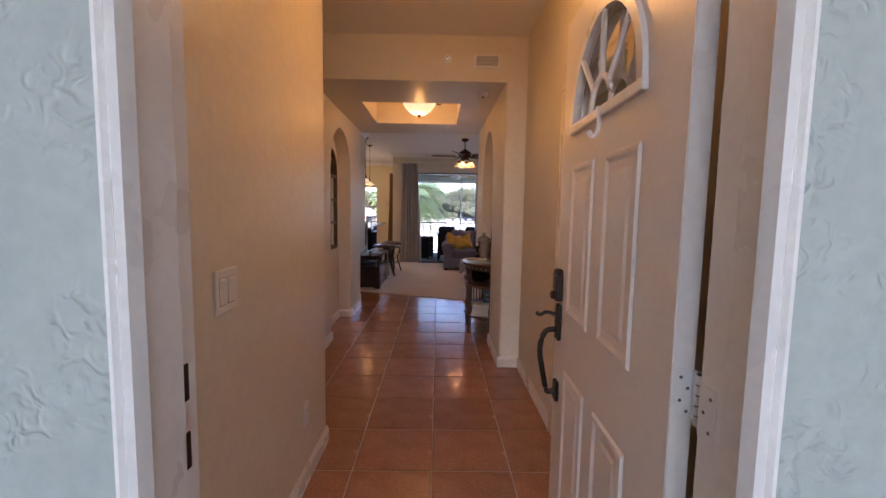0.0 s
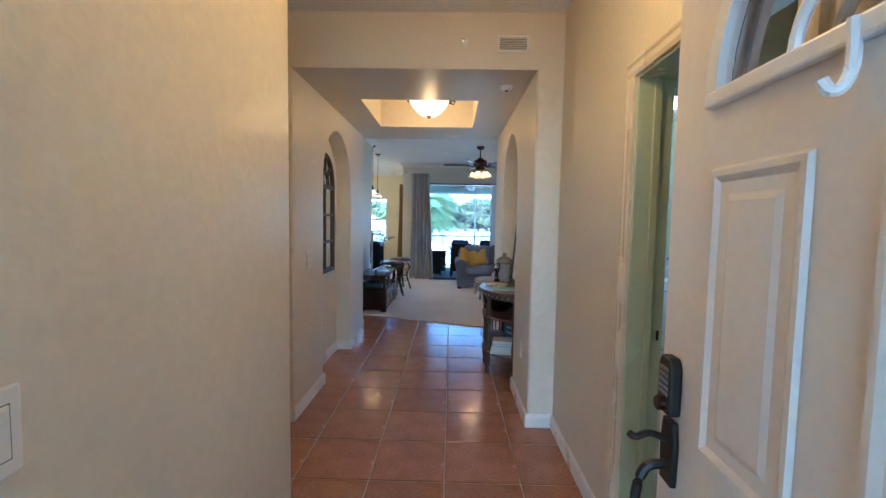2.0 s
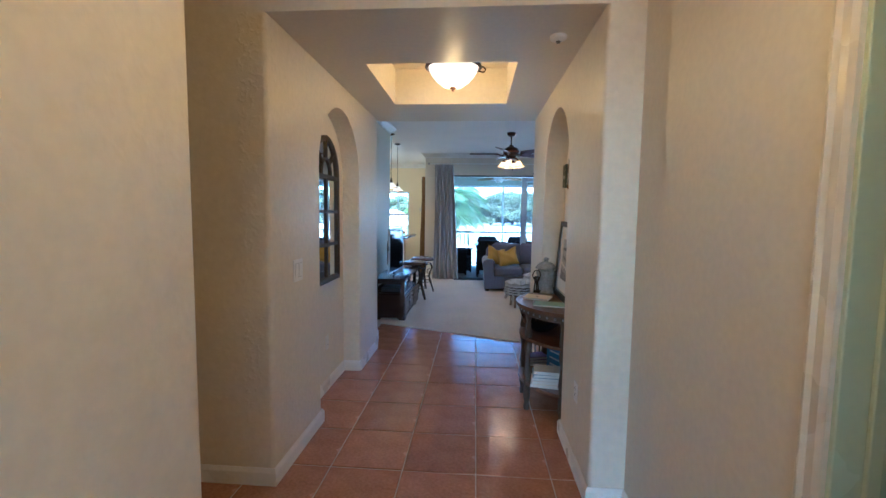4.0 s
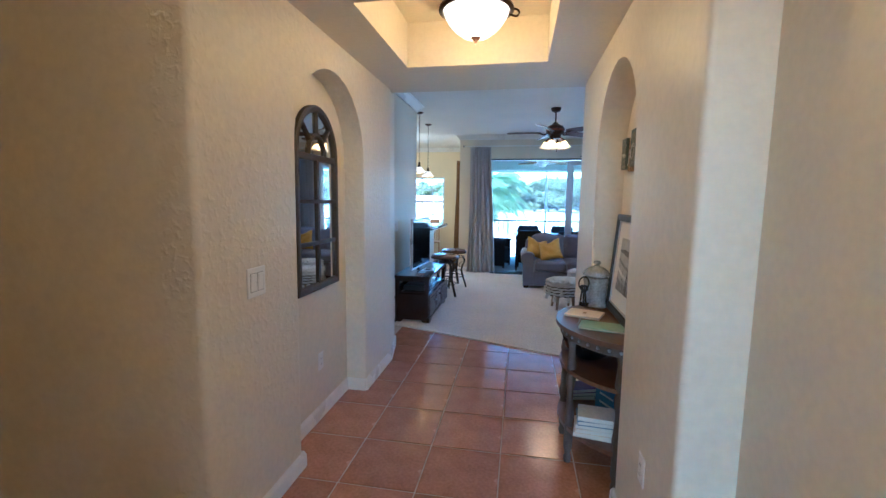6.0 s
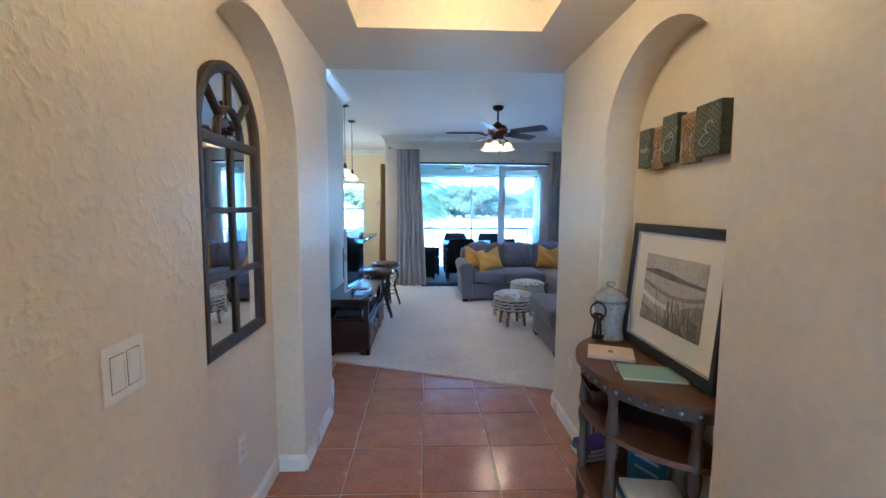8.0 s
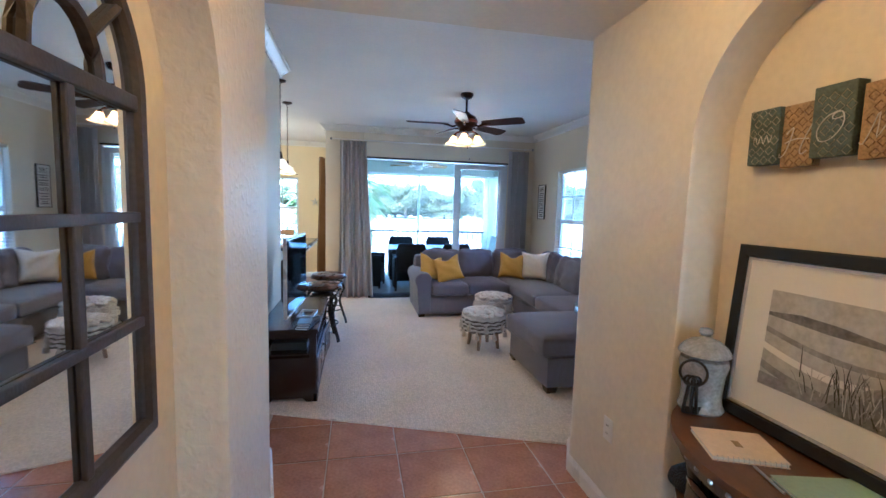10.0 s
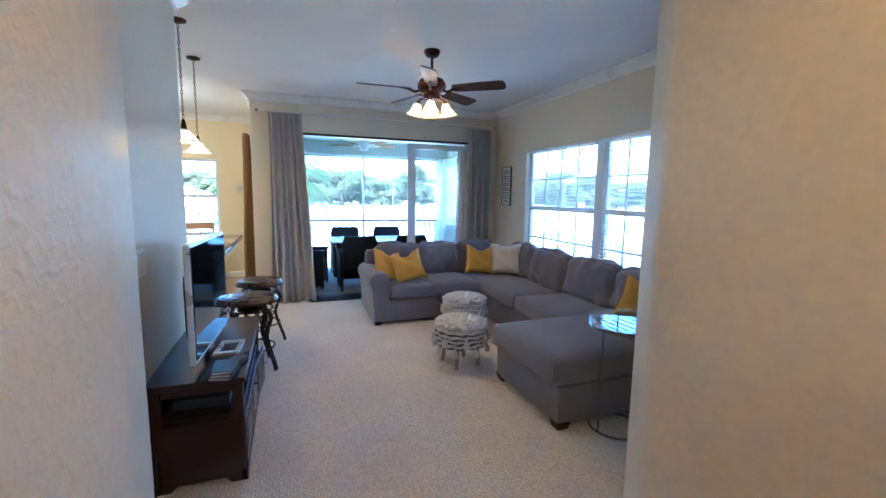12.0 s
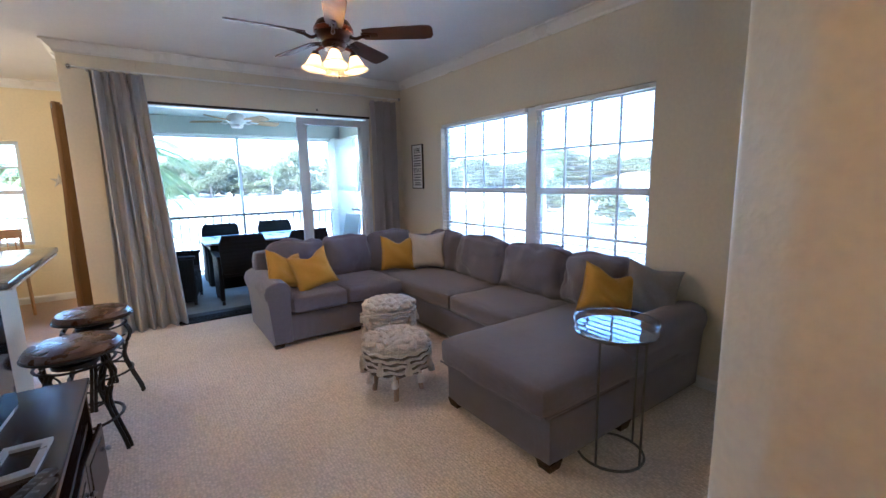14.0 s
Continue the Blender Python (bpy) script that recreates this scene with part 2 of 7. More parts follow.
M = dict(
    wall=plaster("painted_plaster", (0.70, 0.637, 0.50), 0.42, 0.22, 34, 0.47, 0.78),
    wall_soft=plaster("smooth_painted_plaster", (0.70, 0.637, 0.50), 0.42, 0.06, 34, 0.47, 0.78),
    wall_plain=mat("painted_wall", (0.70, 0.637, 0.50), 0.5, dark=0.95, scale=1.5, fine=40, bump=0.15, bscale=160),
    yellow_wall=mat("yellow_painted_wall", (0.78, 0.66, 0.40), 0.55, dark=0.95, scale=1.5, fine=40, bump=0.15, bscale=160),
    green_wall=mat("pale_green_wall", (0.66, 0.69, 0.53), 0.5, dark=0.95, scale=1.5, fine=40, bump=0.15, bscale=160),
    stucco=trowelled("grey_green_stucco", (0.44, 0.48, 0.435), 0.22, 0.6),
    ceiling=mat("ceiling_paint", (0.84, 0.82, 0.78), 0.8, dark=0.96, scale=2, fine=60, bump=0.25, bscale=90),
    casing=mat("beige_gloss_paint", (0.70, 0.637, 0.50), 0.25, dark=0.97, scale=3, fine=50, bump=0.04),
    green_trim=mat("pale_green_gloss_paint", (0.52, 0.57, 0.38), 0.22, dark=0.97, scale=3, fine=50, bump=0.04),
    trim=mat("white_gloss_paint", (0.80, 0.78, 0.73), 0.3, dark=0.96, scale=4, fine=50, bump=0.05),
    door=mat("warm_white_door_paint", (0.74, 0.68, 0.60), 0.35, dark=0.96, scale=3, fine=50, bump=0.06, bscale=200),
    tile=mat("terracotta_tile", (0.43, 0.215, 0.130), 0.19, dark=0.70, scale=7, fine=60, bump=0.10, bscale=14, vary=0.10, spread=0.09),
    grout=mat("grout", (0.52, 0.43, 0.34), 0.9, bump=0.2),
    tan_tile=mat("tan_floor", (0.42, 0.30, 0.19), 0.45, dark=0.8, scale=3, fine=30),
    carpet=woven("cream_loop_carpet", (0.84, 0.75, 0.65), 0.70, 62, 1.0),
    sofa=woven("grey_blue_upholstery", (0.176, 0.172, 0.222), 0.8, 420, 0.35, 0.9, 0.35),
    yellow=woven("mustard_cloth", (0.56, 0.33, 0.045), 0.75, 500, 0.3),
    white_cloth=woven("white_cloth", (0.70, 0.66, 0.60), 0.8, 260, 0.5),
    grey_cloth=woven("grey_cloth", (0.34, 0.34, 0.36), 0.75, 420, 0.35),
    curtain=woven("grey_curtain_cloth", (0.47, 0.455, 0.45), 0.88, 600, 0.2, 0.8, 0.3),
    brown_curtain=woven("brown_curtain_cloth", (0.20, 0.115, 0.045), 0.85, 500, 0.2),
    wool_light=woven("cream_wool", (0.78, 0.76, 0.73), 0.7, 110, 1.0),
    wool_dark=woven("grey_wool", (0.20, 0.19, 0.185), 0.6, 120, 1.0),
    espresso=mat("dark_espresso_wood", (0.020, 0.008, 0.006), 0.22, dark=0.75, scale=4, fine=60, squash=(8, 1, 8), spread=0.03),
    fan_wood=mat("red_brown_fan_wood", (0.085, 0.030, 0.015), 0.42, dark=0.6, scale=5, fine=70, spec=0.5, squash=(1, 8, 8)),
    walnut=mat("brown_wood", (0.15, 0.070, 0.034), 0.35, dark=0.5, scale=5, fine=70, squash=(9, 1, 9), bump=0.08),
    weathered=mat("weathered_grey_wood", (0.105, 0.080, 0.062), 0.6, dark=0.55, scale=7, fine=70, squash=(6, 6, 1), bump=0.3, bscale=60),
    leg_wood=mat("pale_wood", (0.36, 0.26, 0.18), 0.6, dark=0.7, scale=8, fine=60, squash=(8, 8, 1)),
    mirror_wood=mat("dark_grey_wood", (0.050, 0.036, 0.030), 0.5, dark=0.6, scale=9, fine=80, bump=0.2),
    leather=mat("brown_leather", (0.085, 0.040, 0.024), 0.28, dark=0.5, scale=9, fine=120, bump=0.25, bscale=240),
    iron=mat("dark_iron", (0.035, 0.032, 0.030), 0.45, 0.7, dark=0.7, scale=20, fine=120, bump=0.1),
    bronze=mat("oil_rubbed_bronze", (0.060, 0.030, 0.020), 0.33, 0.85, dark=0.6, scale=14, fine=90),
    copper=mat("reddish_bronze", (0.22, 0.060, 0.030), 0.28, 0.8, dark=0.6, scale=14, fine=90),
    black=mat("black_plastic", (0.012, 0.012, 0.013), 0.35, dark=0.8),
    screen=mat("black_glass_screen", (0.006, 0.006, 0.007), 0.06, dark=0.9, spread=0.02, coat=0.3),
    silver=mat("silver_plastic", (0.52, 0.52, 0.54), 0.3, 0.4, dark=0.92),
    chrome=mat("chrome", (0.55, 0.56, 0.58), 0.12, 1.0, dark=0.92, spread=0.04),
    dark_steel=mat("dark_brushed_steel", (0.17, 0.17, 0.18), 0.35, 0.9, dark=0.85),
    smoked_mirror=mat("smoked_mirror_glass", (0.20, 0.23, 0.29), 0.03, 1.0, dark=0.97, spread=0.01),
    steel=mat("brushed_steel", (0.42, 0.43, 0.45), 0.3, 1.0, dark=0.85),
    white_plastic=mat("white_plastic", (0.78, 0.77, 0.73), 0.35, dark=0.97),
    enamel=mat("white_enamel", (0.82, 0.83, 0.83), 0.2, dark=0.98, spread=0.03),
    vinyl=mat("white_vinyl_frame", (0.70, 0.74, 0.78), 0.35, dark=0.97),
    slat=mat("white_blind_slat", (0.80, 0.81, 0.82), 0.45, dark=0.97),
    mirror=mat("mirror_glass", (0.86, 0.88, 0.88), 0.015, 1.0, dark=0.99, spread=0.008),
    granite=mat("grey_green_granite", (0.20, 0.20, 0.18), 0.1, dark=0.45, scale=30, fine=160, spread=0.03),
    wicker=woven("black_wicker", (0.020, 0.018, 0.017), 0.5, 130, 1.0, 0.6, 0.0),
    paver=mat("grey_paver", (0.36, 0.34, 0.31), 0.8, dark=0.75, scale=5, fine=60, bump=0.2, vary=0.08),
    concrete=mat("concrete", (0.40, 0.39, 0.37), 0.9, dark=0.8, scale=2, fine=40, bump=0.2),
    lanai_wall=mat("pale_green_stucco", (0.41, 0.46, 0.42), 0.8, dark=0.93, scale=3, fine=60, bump=0.4, bscale=70),
    lanai_white=mat("white_exterior_paint", (0.76, 0.78, 0.78), 0.5, dark=0.95),
    shaded_rail=mat("grey_rail_paint", (0.17, 0.165, 0.15), 0.5, dark=0.9),
    paper=mat("cream_paper", (0.72, 0.60, 0.45), 0.7, dark=0.94, scale=20),
    mint=mat("mint_cover", (0.30, 0.44, 0.39), 0.5, dark=0.93, scale=14),
    page=mat("page_edges", (0.72, 0.70, 0.64), 0.8, dark=0.85, squash=(1, 1, 30), scale=10),
    blue=mat("blue_book_cover", (0.03, 0.16, 0.30), 0.4, dark=0.7, scale=14),
    violet=mat("violet_book_cover", (0.09, 0.04, 0.30), 0.4, dark=0.8),
    black_gloss=mat("black_glazed_ceramic", (0.010, 0.010, 0.012), 0.12, dark=0.8, coat=0.4),
    teal_block=mat("teal_patterned_block", (0.105, 0.145, 0.135), 0.7, dark=0.5, scale=24, fine=130, bump=0.3, bscale=90),
    tan_block=mat("tan_patterned_block", (0.44, 0.31, 0.15), 0.7, dark=0.5, scale=24, fine=130, bump=0.3, bscale=90),
    block_line=mat("pattern_ink", (0.34, 0.33, 0.25), 0.8),
    ink=mat("dark_ink", (0.04, 0.04, 0.045), 0.7),
    grey_ink=mat("grey_ink", (0.22, 0.22, 0.23), 0.8, dark=0.5, scale=18, fine=70),
    light_ink=mat("light_grey_ink", (0.52, 0.52, 0.51), 0.8, dark=0.75, scale=12, fine=60),
    wash=mat("grey_wash", (0.34, 0.34, 0.34), 0.8, dark=0.6, scale=16, fine=60),
    matboard=mat("white_mat_board", (0.80, 0.79, 0.75), 0.8, dark=0.98),
    pale_letter=mat("pale_lettering", (0.60, 0.58, 0.52), 0.6),
    grass=mat("dry_grass", (0.55, 0.50, 0.37), 0.95, dark=0.6, scale=0.05, fine=1.5),
    road=mat("asphalt_road", (0.16, 0.16, 0.16), 0.9, dark=0.8, scale=0.4, fine=20),
    leaf=leafy("green_leaves", (0.12, 0.13, 0.07), 0.6, 0.6, 5),
    palm_leaf=leafy("palm_leaflets", (0.115, 0.17, 0.07), 0.5, 1.5, 9),
    insect_screen=haze_mesh("insect_screen", (0.60, 0.61, 0.60), 0.17),
    window_haze=haze_mesh("window_insect_screen", (0.60, 0.61, 0.60), 0.22),
    bark=mat("bark", (0.17, 0.13, 0.095), 0.95, dark=0.5, scale=3, fine=30, bump=0.6, bscale=20),
    roof=mat("roof_tile", (0.33, 0.25, 0.20), 0.85, dark=0.7, scale=2, fine=14),
    house=mat("house_stucco", (0.62, 0.57, 0.48), 0.85, dark=0.92),
    dark_glass=mat("dark_window_glass", (0.03, 0.04, 0.05), 0.08, dark=0.9),
    linen=mat("white_linen_liner", (0.70, 0.70, 0.68), 0.9, dark=0.9, scale=12, fine=90, bump=0.5, bscale=30),
    sand_wood=mat("light_oak", (0.50, 0.30, 0.13), 0.5, dark=0.75, scale=6, fine=60, squash=(1, 9, 9)),
    glass=clear("window_glass"),
    jar_glass=mat("mottled_jar_glass", (0.36, 0.36, 0.35), 0.18, dark=0.6, scale=26, fine=90, bump=0.3, bscale=70),
    rim_glass=clear("acrylic_rim", (0.93, 0.96, 0.97), 0.02),
    amber=glow("lit_alabaster_glass", (1.0, 0.60, 0.25), 0.17),
    shade=glow("lit_frosted_shade", (1.0, 0.62, 0.28), 0.02, (0.80, 0.72, 0.58)),
    pend_glow=glow("lit_cream_shade", (1.0, 0.66, 0.34), 0.10),
    tube=glow("lit_diffuser", (1.0, 0.96, 0.9), 0.15),
)

def thin_sheet(m, colour, share):
    """Lets part of the light through a thin sheet."""
    n, l = nodes_of(m)
    t, x = n.new("ShaderNodeBsdfTranslucent"), n.new("ShaderNodeMixShader")
    t.inputs[0].default_value = (*colour, 1)
    x.inputs[0].default_value = share
    l.new(n["Principled BSDF"].outputs[0], x.inputs[1])
    l.new(t.outputs[0], x.inputs[2])
    l.new(x.outputs[0], n["Material Output"].inputs[0])


thin_sheet(M["shade"], (0.85, 0.72, 0.52), 0.5)
thin_sheet(M["leaf"], (0.22, 0.24, 0.10), 0.5)
thin_sheet(M["palm_leaf"], (0.20, 0.27, 0.07), 0.45)

# ---- mesh helpers ----
def part(name, bm, material, parent=None, label="", smooth=False, mats=None):
    """Links a bmesh as one mesh object, under a thing or a part when a parent is given."""
    bmesh.ops.recalc_face_normals(bm, faces=bm.faces)
    me = bpy.data.meshes.new(name)
    bm.to_mesh(me)
    bm.free()
    if smooth:
        me.polygons.foreach_set("use_smooth", [True] * len(me.polygons))
        me.set_sharp_from_angle(angle=radians(38))
    for x in (mats or [material]):
        me.materials.append(M[x])
    ob = new(name, me)
    if parent:
        ob.parent = parent
    if label:
        ob["label"] = label
    return ob


def thing(name, at, label, category, group="", turn=0.0):
    ob = new(name)
    ob.empty_display_size = 0.1
    ob.matrix_basis = pose(*at, 0, 0, turn)
    return tagged(ob, label, category, group)


def structure(name, bm, material, label="", smooth=False):
    ob = part(name, bm, material, None, "", smooth)
    return tagged(ob, label or name.replace("_", " "), "", "", "structure")


def box(*spans, bevel=0.0, seg=2, bm=None):
    """A box from x0, x1, y0, y1, z0, z1, with rounded edges."""
    x0, x1, y0, y1, z0, z1 = spans
    b = bmesh.new()
    bmesh.ops.create_cube(b, size=1, matrix=Matrix.Translation(((x0 + x1) / 2, (y0 + y1) / 2, (z0 + z1) / 2)) @ Matrix.Diagonal((x1 - x0, y1 - y0, z1 - z0, 1)))
    if bevel:
        bmesh.ops.bevel(b, geom=list(b.edges), offset=bevel, segments=seg, affect="EDGES", profile=0.5)
    return join(bm, b)


def join(bm, b):
    """Adds b to bm, or returns b when there is no bm."""
    if bm is None:
        return b
    me = bpy.data.meshes.new("tmp")
    b.to_mesh(me)
    b.free()
    bm.from_mesh(me)
    bpy.data.meshes.remove(me)
    return bm


def moved(b, m):
    bmesh.ops.transform(b, matrix=m, verts=b.verts)
    return b


def prism(pts, lo, hi, axis="z", bevel=0.0, pick=None, seg=4, bm=None):
    """A plan outline raised from lo to hi; axis x takes (y, z) outlines, axis y takes (x, z). pick chooses edges to round."""
    b = bmesh.new()
    at = {"z": lambda p, h: (p[0], p[1], h), "x": lambda p, h: (h, p[0], p[1]), "y": lambda p, h: (p[0], h, p[1])}[axis]
    low, high = [b.verts.new(at(p, lo)) for p in pts], [b.verts.new(at(p, hi)) for p in pts]
    b.faces.new(low)
    b.faces.new(high)
    for i in range(len(pts)):
        j = (i + 1) % len(pts)
        b.faces.new((low[i], low[j], high[j], high[i]))
    if bevel:
        b.edges.ensure_lookup_table()
        es = [e for e in b.edges if pick is None or pick(e.verts[0].co, e.verts[1].co)]
        bmesh.ops.bevel(b, geom=es, offset=bevel, segments=seg, affect="EDGES", profile=0.5, clamp_overlap=True)
    return join(bm, b)


def lathe(profile, seg=24, bm=None, at=(0, 0, 0), m=None):
    """A turned shape from (radius, height) pairs."""
    b = bmesh.new()
    rings = []
    for r, z in profile:
        if r < 1e-5:
            rings.append([b.verts.new((0, 0, z))])
        else:
            rings.append([b.verts.new((r * math.cos(2 * math.pi * k / seg), r * math.sin(2 * math.pi * k / seg), z)) for k in range(seg)])
    for p, q in zip(rings, rings[1:]):
        for k in range(seg):
            k2 = (k + 1) % seg
            f = [p[k % len(p)], p[k2 % len(p)], q[k2 % len(q)], q[k % len(q)]]
            f = list(dict.fromkeys(f))
            if len(f) > 2:
                b.faces.new(f)
    moved(b, (m or Matrix()) @ Matrix.Translation(at))
    return join(bm, b)


def tube(points, r, seg=8, bm=None, closed=False, taper=None):
    """A round bar along points."""
    b = bmesh.new()
    pts = [Vector(p) for p in points]
    n, rings, up = len(pts), [], Vector((0.0123, 0.0456, 1)).normalized()
    for i, p in enumerate(pts):
        a = pts[(i - 1) % n] if closed or i else p
        c = pts[(i + 1) % n] if closed or i < n - 1 else p
        d = (c - a).normalized()
        s = d.cross(up if abs(d.dot(up)) < 0.95 else Vector((1, 0, 0))).normalized()
        t = s.cross(d)
        rr = r * (taper(i / (n - 1)) if taper else 1)
        rings.append([b.verts.new(p + rr * (s * math.cos(2 * math.pi * k / seg) + t * math.sin(2 * math.pi * k / seg))) for k in range(seg)])
    for i in range(n if closed else n - 1):
        p, q = rings[i], rings[(i + 1) % n]
        for k in range(seg):
            b.faces.new((p[k], p[(k + 1) % seg], q[(k + 1) % seg], q[k]))
    if not closed:
        b.faces.new(rings[0])
        b.faces.new(rings[-1])
    return join(bm, b)


def ring_points(r, n=24, z=0.0, at=(0, 0)):
    return [(at[0] + r * math.cos(2 * math.pi * k / n), at[1] + r * math.sin(2 * math.pi * k / n), z) for k in range(n)]


def sweep(path, profile, bm=None):
    """A moulding along a plan line; profile gives (offset to the left of the line, height), with mitred corners."""
    b = bmesh.new()
    pts = [Vector(p) for p in path]
    rings = []
    for i, p in enumerate(pts):
        d0 = (p - pts[i - 1]).normalized() if i else None
        d1 = (pts[i + 1] - p).normalized() if i < len(pts) - 1 else None
        n0 = Vector((-d0.y, d0.x)) if d0 else None
        n1 = Vector((-d1.y, d1.x)) if d1 else None
        if d0 and d1:
            s = (n0 + n1)
            s = s / max(0.3, s.dot(n0))
        else:
            s = n0 or n1
        rings.append([b.verts.new((p.x + s.x * o, p.y + s.y * o, z)) for o, z in profile])
    for p, q in zip(rings, rings[1:]):
        for k in range(len(profile)):
            k2 = (k + 1) % len(profile)
            b.faces.new((p[k], p[k2], q[k2], q[k]))
    b.faces.new(rings[0])
    b.faces.new(rings[-1])
    return join(bm, b)


def soft_box(sx, sy, sz, r=0.05, puff=0.03, wrinkle=0.004, cuts=9, seed=0):
    """An upholstered block centred on its base: rounded, swollen and a little uneven."""
    b = bmesh.new()
    bmesh.ops.create_cube(b, size=2)
    bmesh.ops.subdivide_edges(b, edges=list(b.edges), cuts=cuts, use_grid_fill=True)
    h = Vector((sx / 2, sy / 2, sz / 2))
    for v in b.verts:
        u = v.co.copy()
        p = Vector((u.x * h.x, u.y * h.y, u.z * h.z))
        core = Vector([max(-h[i] + r, min(h[i] - r, p[i])) for i in range(3)])
        d = p - core
        if d.length > 1e-6:
            p = core + d.normalized() * r
        bulge = (1 - u.x ** 2) * (1 - u.y ** 2)
        p.z += puff * bulge * (1 if u.z > 0 else -0.15) * abs(u.z)
        side = (1 - u.z ** 2)
        p.x += 0.35 * puff * side * u.x * (1 - u.y ** 2)
        p.y += 0.35 * puff * side * u.y * (1 - u.x ** 2)
        q = p * 6 + Vector((seed * 3.1, seed * 1.7, 0))
        p += wrinkle * noise.noise_vector(q)
        crease = 1 - abs(noise.noise(Vector((q.x * 1.6, q.y * 0.8, q.z * 0.8)))) * 4
        if crease > 0 and wrinkle > 0.02:
            p -= 0.010 * crease * Vector((u.x * abs(u.x) ** 3, u.y * abs(u.y) ** 3, u.z * abs(u.z) ** 3))
        v.co = p + Vector((0, 0, h.z))
    return b


def pillow(w, h, t, seed=0, n=18, dent=0.0):
    """A throw pillow standing on its lower edge, thickness along y."""
    b = bmesh.new()
    for side in (1, -1):
        g = []
        for i in range(n + 1):
            row = []
            for j in range(n + 1):
                u, v = 2 * i / n - 1, 2 * j / n - 1
                pin = 1 - 0.07 * ((1 - u * u) * abs(v) ** 3 + (1 - v * v) * abs(u) ** 3) / 1.0
                y = t / 2 * max(0.0, (1 - u ** 4) * (1 - v ** 4)) ** 0.55
                y += 0.012 * noise.noise(Vector((u * 1.8 + seed, v * 1.8, side * 2.0))) * (1 - u * u) * (1 - v * v)
                x0 = u * w / 2 * (1 - 0.12 * (1 - v * v) * abs(u))
                z0 = v * h / 2 * (1 - 0.12 * (1 - u * u) * abs(v))
                z0 -= dent * h * math.exp(-(u / 0.42) ** 2) * max(0.0, v) ** 2
                y += 0.010 * math.sin(5 * u + 7 * v + seed) * (1 - u * u) * (1 - v * v)
                row.append(b.verts.new((x0, side * y, z0 + h / 2)))
            g.append(row)
        for i in range(n):
            for j in range(n):
                b.faces.new((g[i][j], g[i + 1][j], g[i + 1][j + 1], g[i][j + 1]))
    bmesh.ops.remove_doubles(b, verts=b.verts, dist=0.0015)
    return b


def lettering(text, size, material, parent, m, depth=0.0015, shear=0.0):
    """Raised characters in the built-in font, centred, as one mesh."""
    cu = bpy.data.curves.new("lettering", "FONT")
    cu.body, cu.size, cu.extrude, cu.align_x, cu.align_y, cu.shear = text, size, depth, "CENTER", "CENTER", shear
    tmp = bpy.data.objects.new("lettering_tmp", cu)
    scene.collection.objects.link(tmp)
    me = bpy.data.meshes.new_from_object(tmp.evaluated_get(bpy.context.evaluated_depsgraph_get()))
    bpy.data.objects.remove(tmp)
    me.materials.clear()
    me.materials.append(M[material])
    ob = new("lettering", me)
    ob.parent, ob.matrix_basis = parent, m
    return ob


def spaced(pts, n):
    """n + 1 points evenly along a smooth line through pts."""
    pts = [Vector(p) for p in pts]
    out = []
    for k in range(n + 1):
        t = k / n * (len(pts) - 1)
        i = min(int(t), len(pts) - 2)
        f = t - i
        p0, p1, p2, p3 = pts[max(0, i - 1)], pts[i], pts[i + 1], pts[min(len(pts) - 1, i + 2)]
        out.append(0.5 * ((2 * p1) + (p2 - p0) * f + (2 * p0 - 5 * p1 + 4 * p2 - p3) * f * f + (3 * p1 - p0 - 3 * p2 + p3) * f ** 3))
    return out

# ---- structure ----
CEIL, SOFFIT = 2.76, 2.40
X_L, X_R, X_NL, X_NR = -1.06, 0.556, -1.21, 0.73
X_E = -0.617
Y_N, Y_FL, Y_FR = 4.65, 6.955, 7.052


def upright(a, b):
    return abs(a.z - b.z) > 0.5


def arch_wall(name, y0, y1, n0, n1, spring, x_face, x_back):
    """A wall layer with an arched niche cut down to the floor, its edges rounded."""
    c, r = (n0 + n1) / 2, (n1 - n0) / 2
    arc = [(c - r * math.cos(math.pi * k / 20), spring + r * math.sin(math.pi * k / 20)) for k in range(21)]
    pts = [(y0, 0), (n0, 0)] + arc + [(n1, 0), (y1, 0), (y1, SOFFIT), (y0, SOFFIT)]

    def pick(a, b):
        if abs(a.x - x_face) > 1e-4 or abs(b.x - x_face) > 1e-4:
            return False
        inside = all(n0 - 1e-3 <= v.y <= n1 + 1e-3 and v.z < SOFFIT - 1e-3 for v in (a, b))
        ends = abs(a.y - b.y) < 1e-4 and (abs(a.y - y0) < 1e-4)
        return (inside and not (a.z < 1e-4 and b.z < 1e-4)) or (ends and abs(a.z - b.z) > 0.5)

    return structure(name, prism(pts, min(x_face, x_back), max(x_face, x_back), "x", 0.022, pick), "wall" if x_face < 0 else "wall_soft", "beige plaster wall with an arched niche", True)


structure("wall_left_entry", prism([(-2.3, 1.80), (X_E, 1.80), (X_E, 3.445), (-2.3, 3.445)], 0, CEIL, bevel=0.02,
          pick=lambda a, b: upright(a, b) and abs(a.x - X_E) < 1e-3 and a.y > 3), "wall_soft", "beige plaster wall", True)
structure("wall_side_passage", box(-2.44, -2.3, 1.80, 7.24, 0, CEIL), "wall_soft")
arch_wall("wall_left_niche", Y_N, 6.80, 5.34, 6.31, 1.735, X_L, X_NL)
structure("wall_left_core", prism([(-2.3, Y_N), (X_NL, Y_N), (X_NL, 7.24), (-2.3, 7.24)], 0, CEIL), "wall_soft", "beige plaster wall behind the niche")
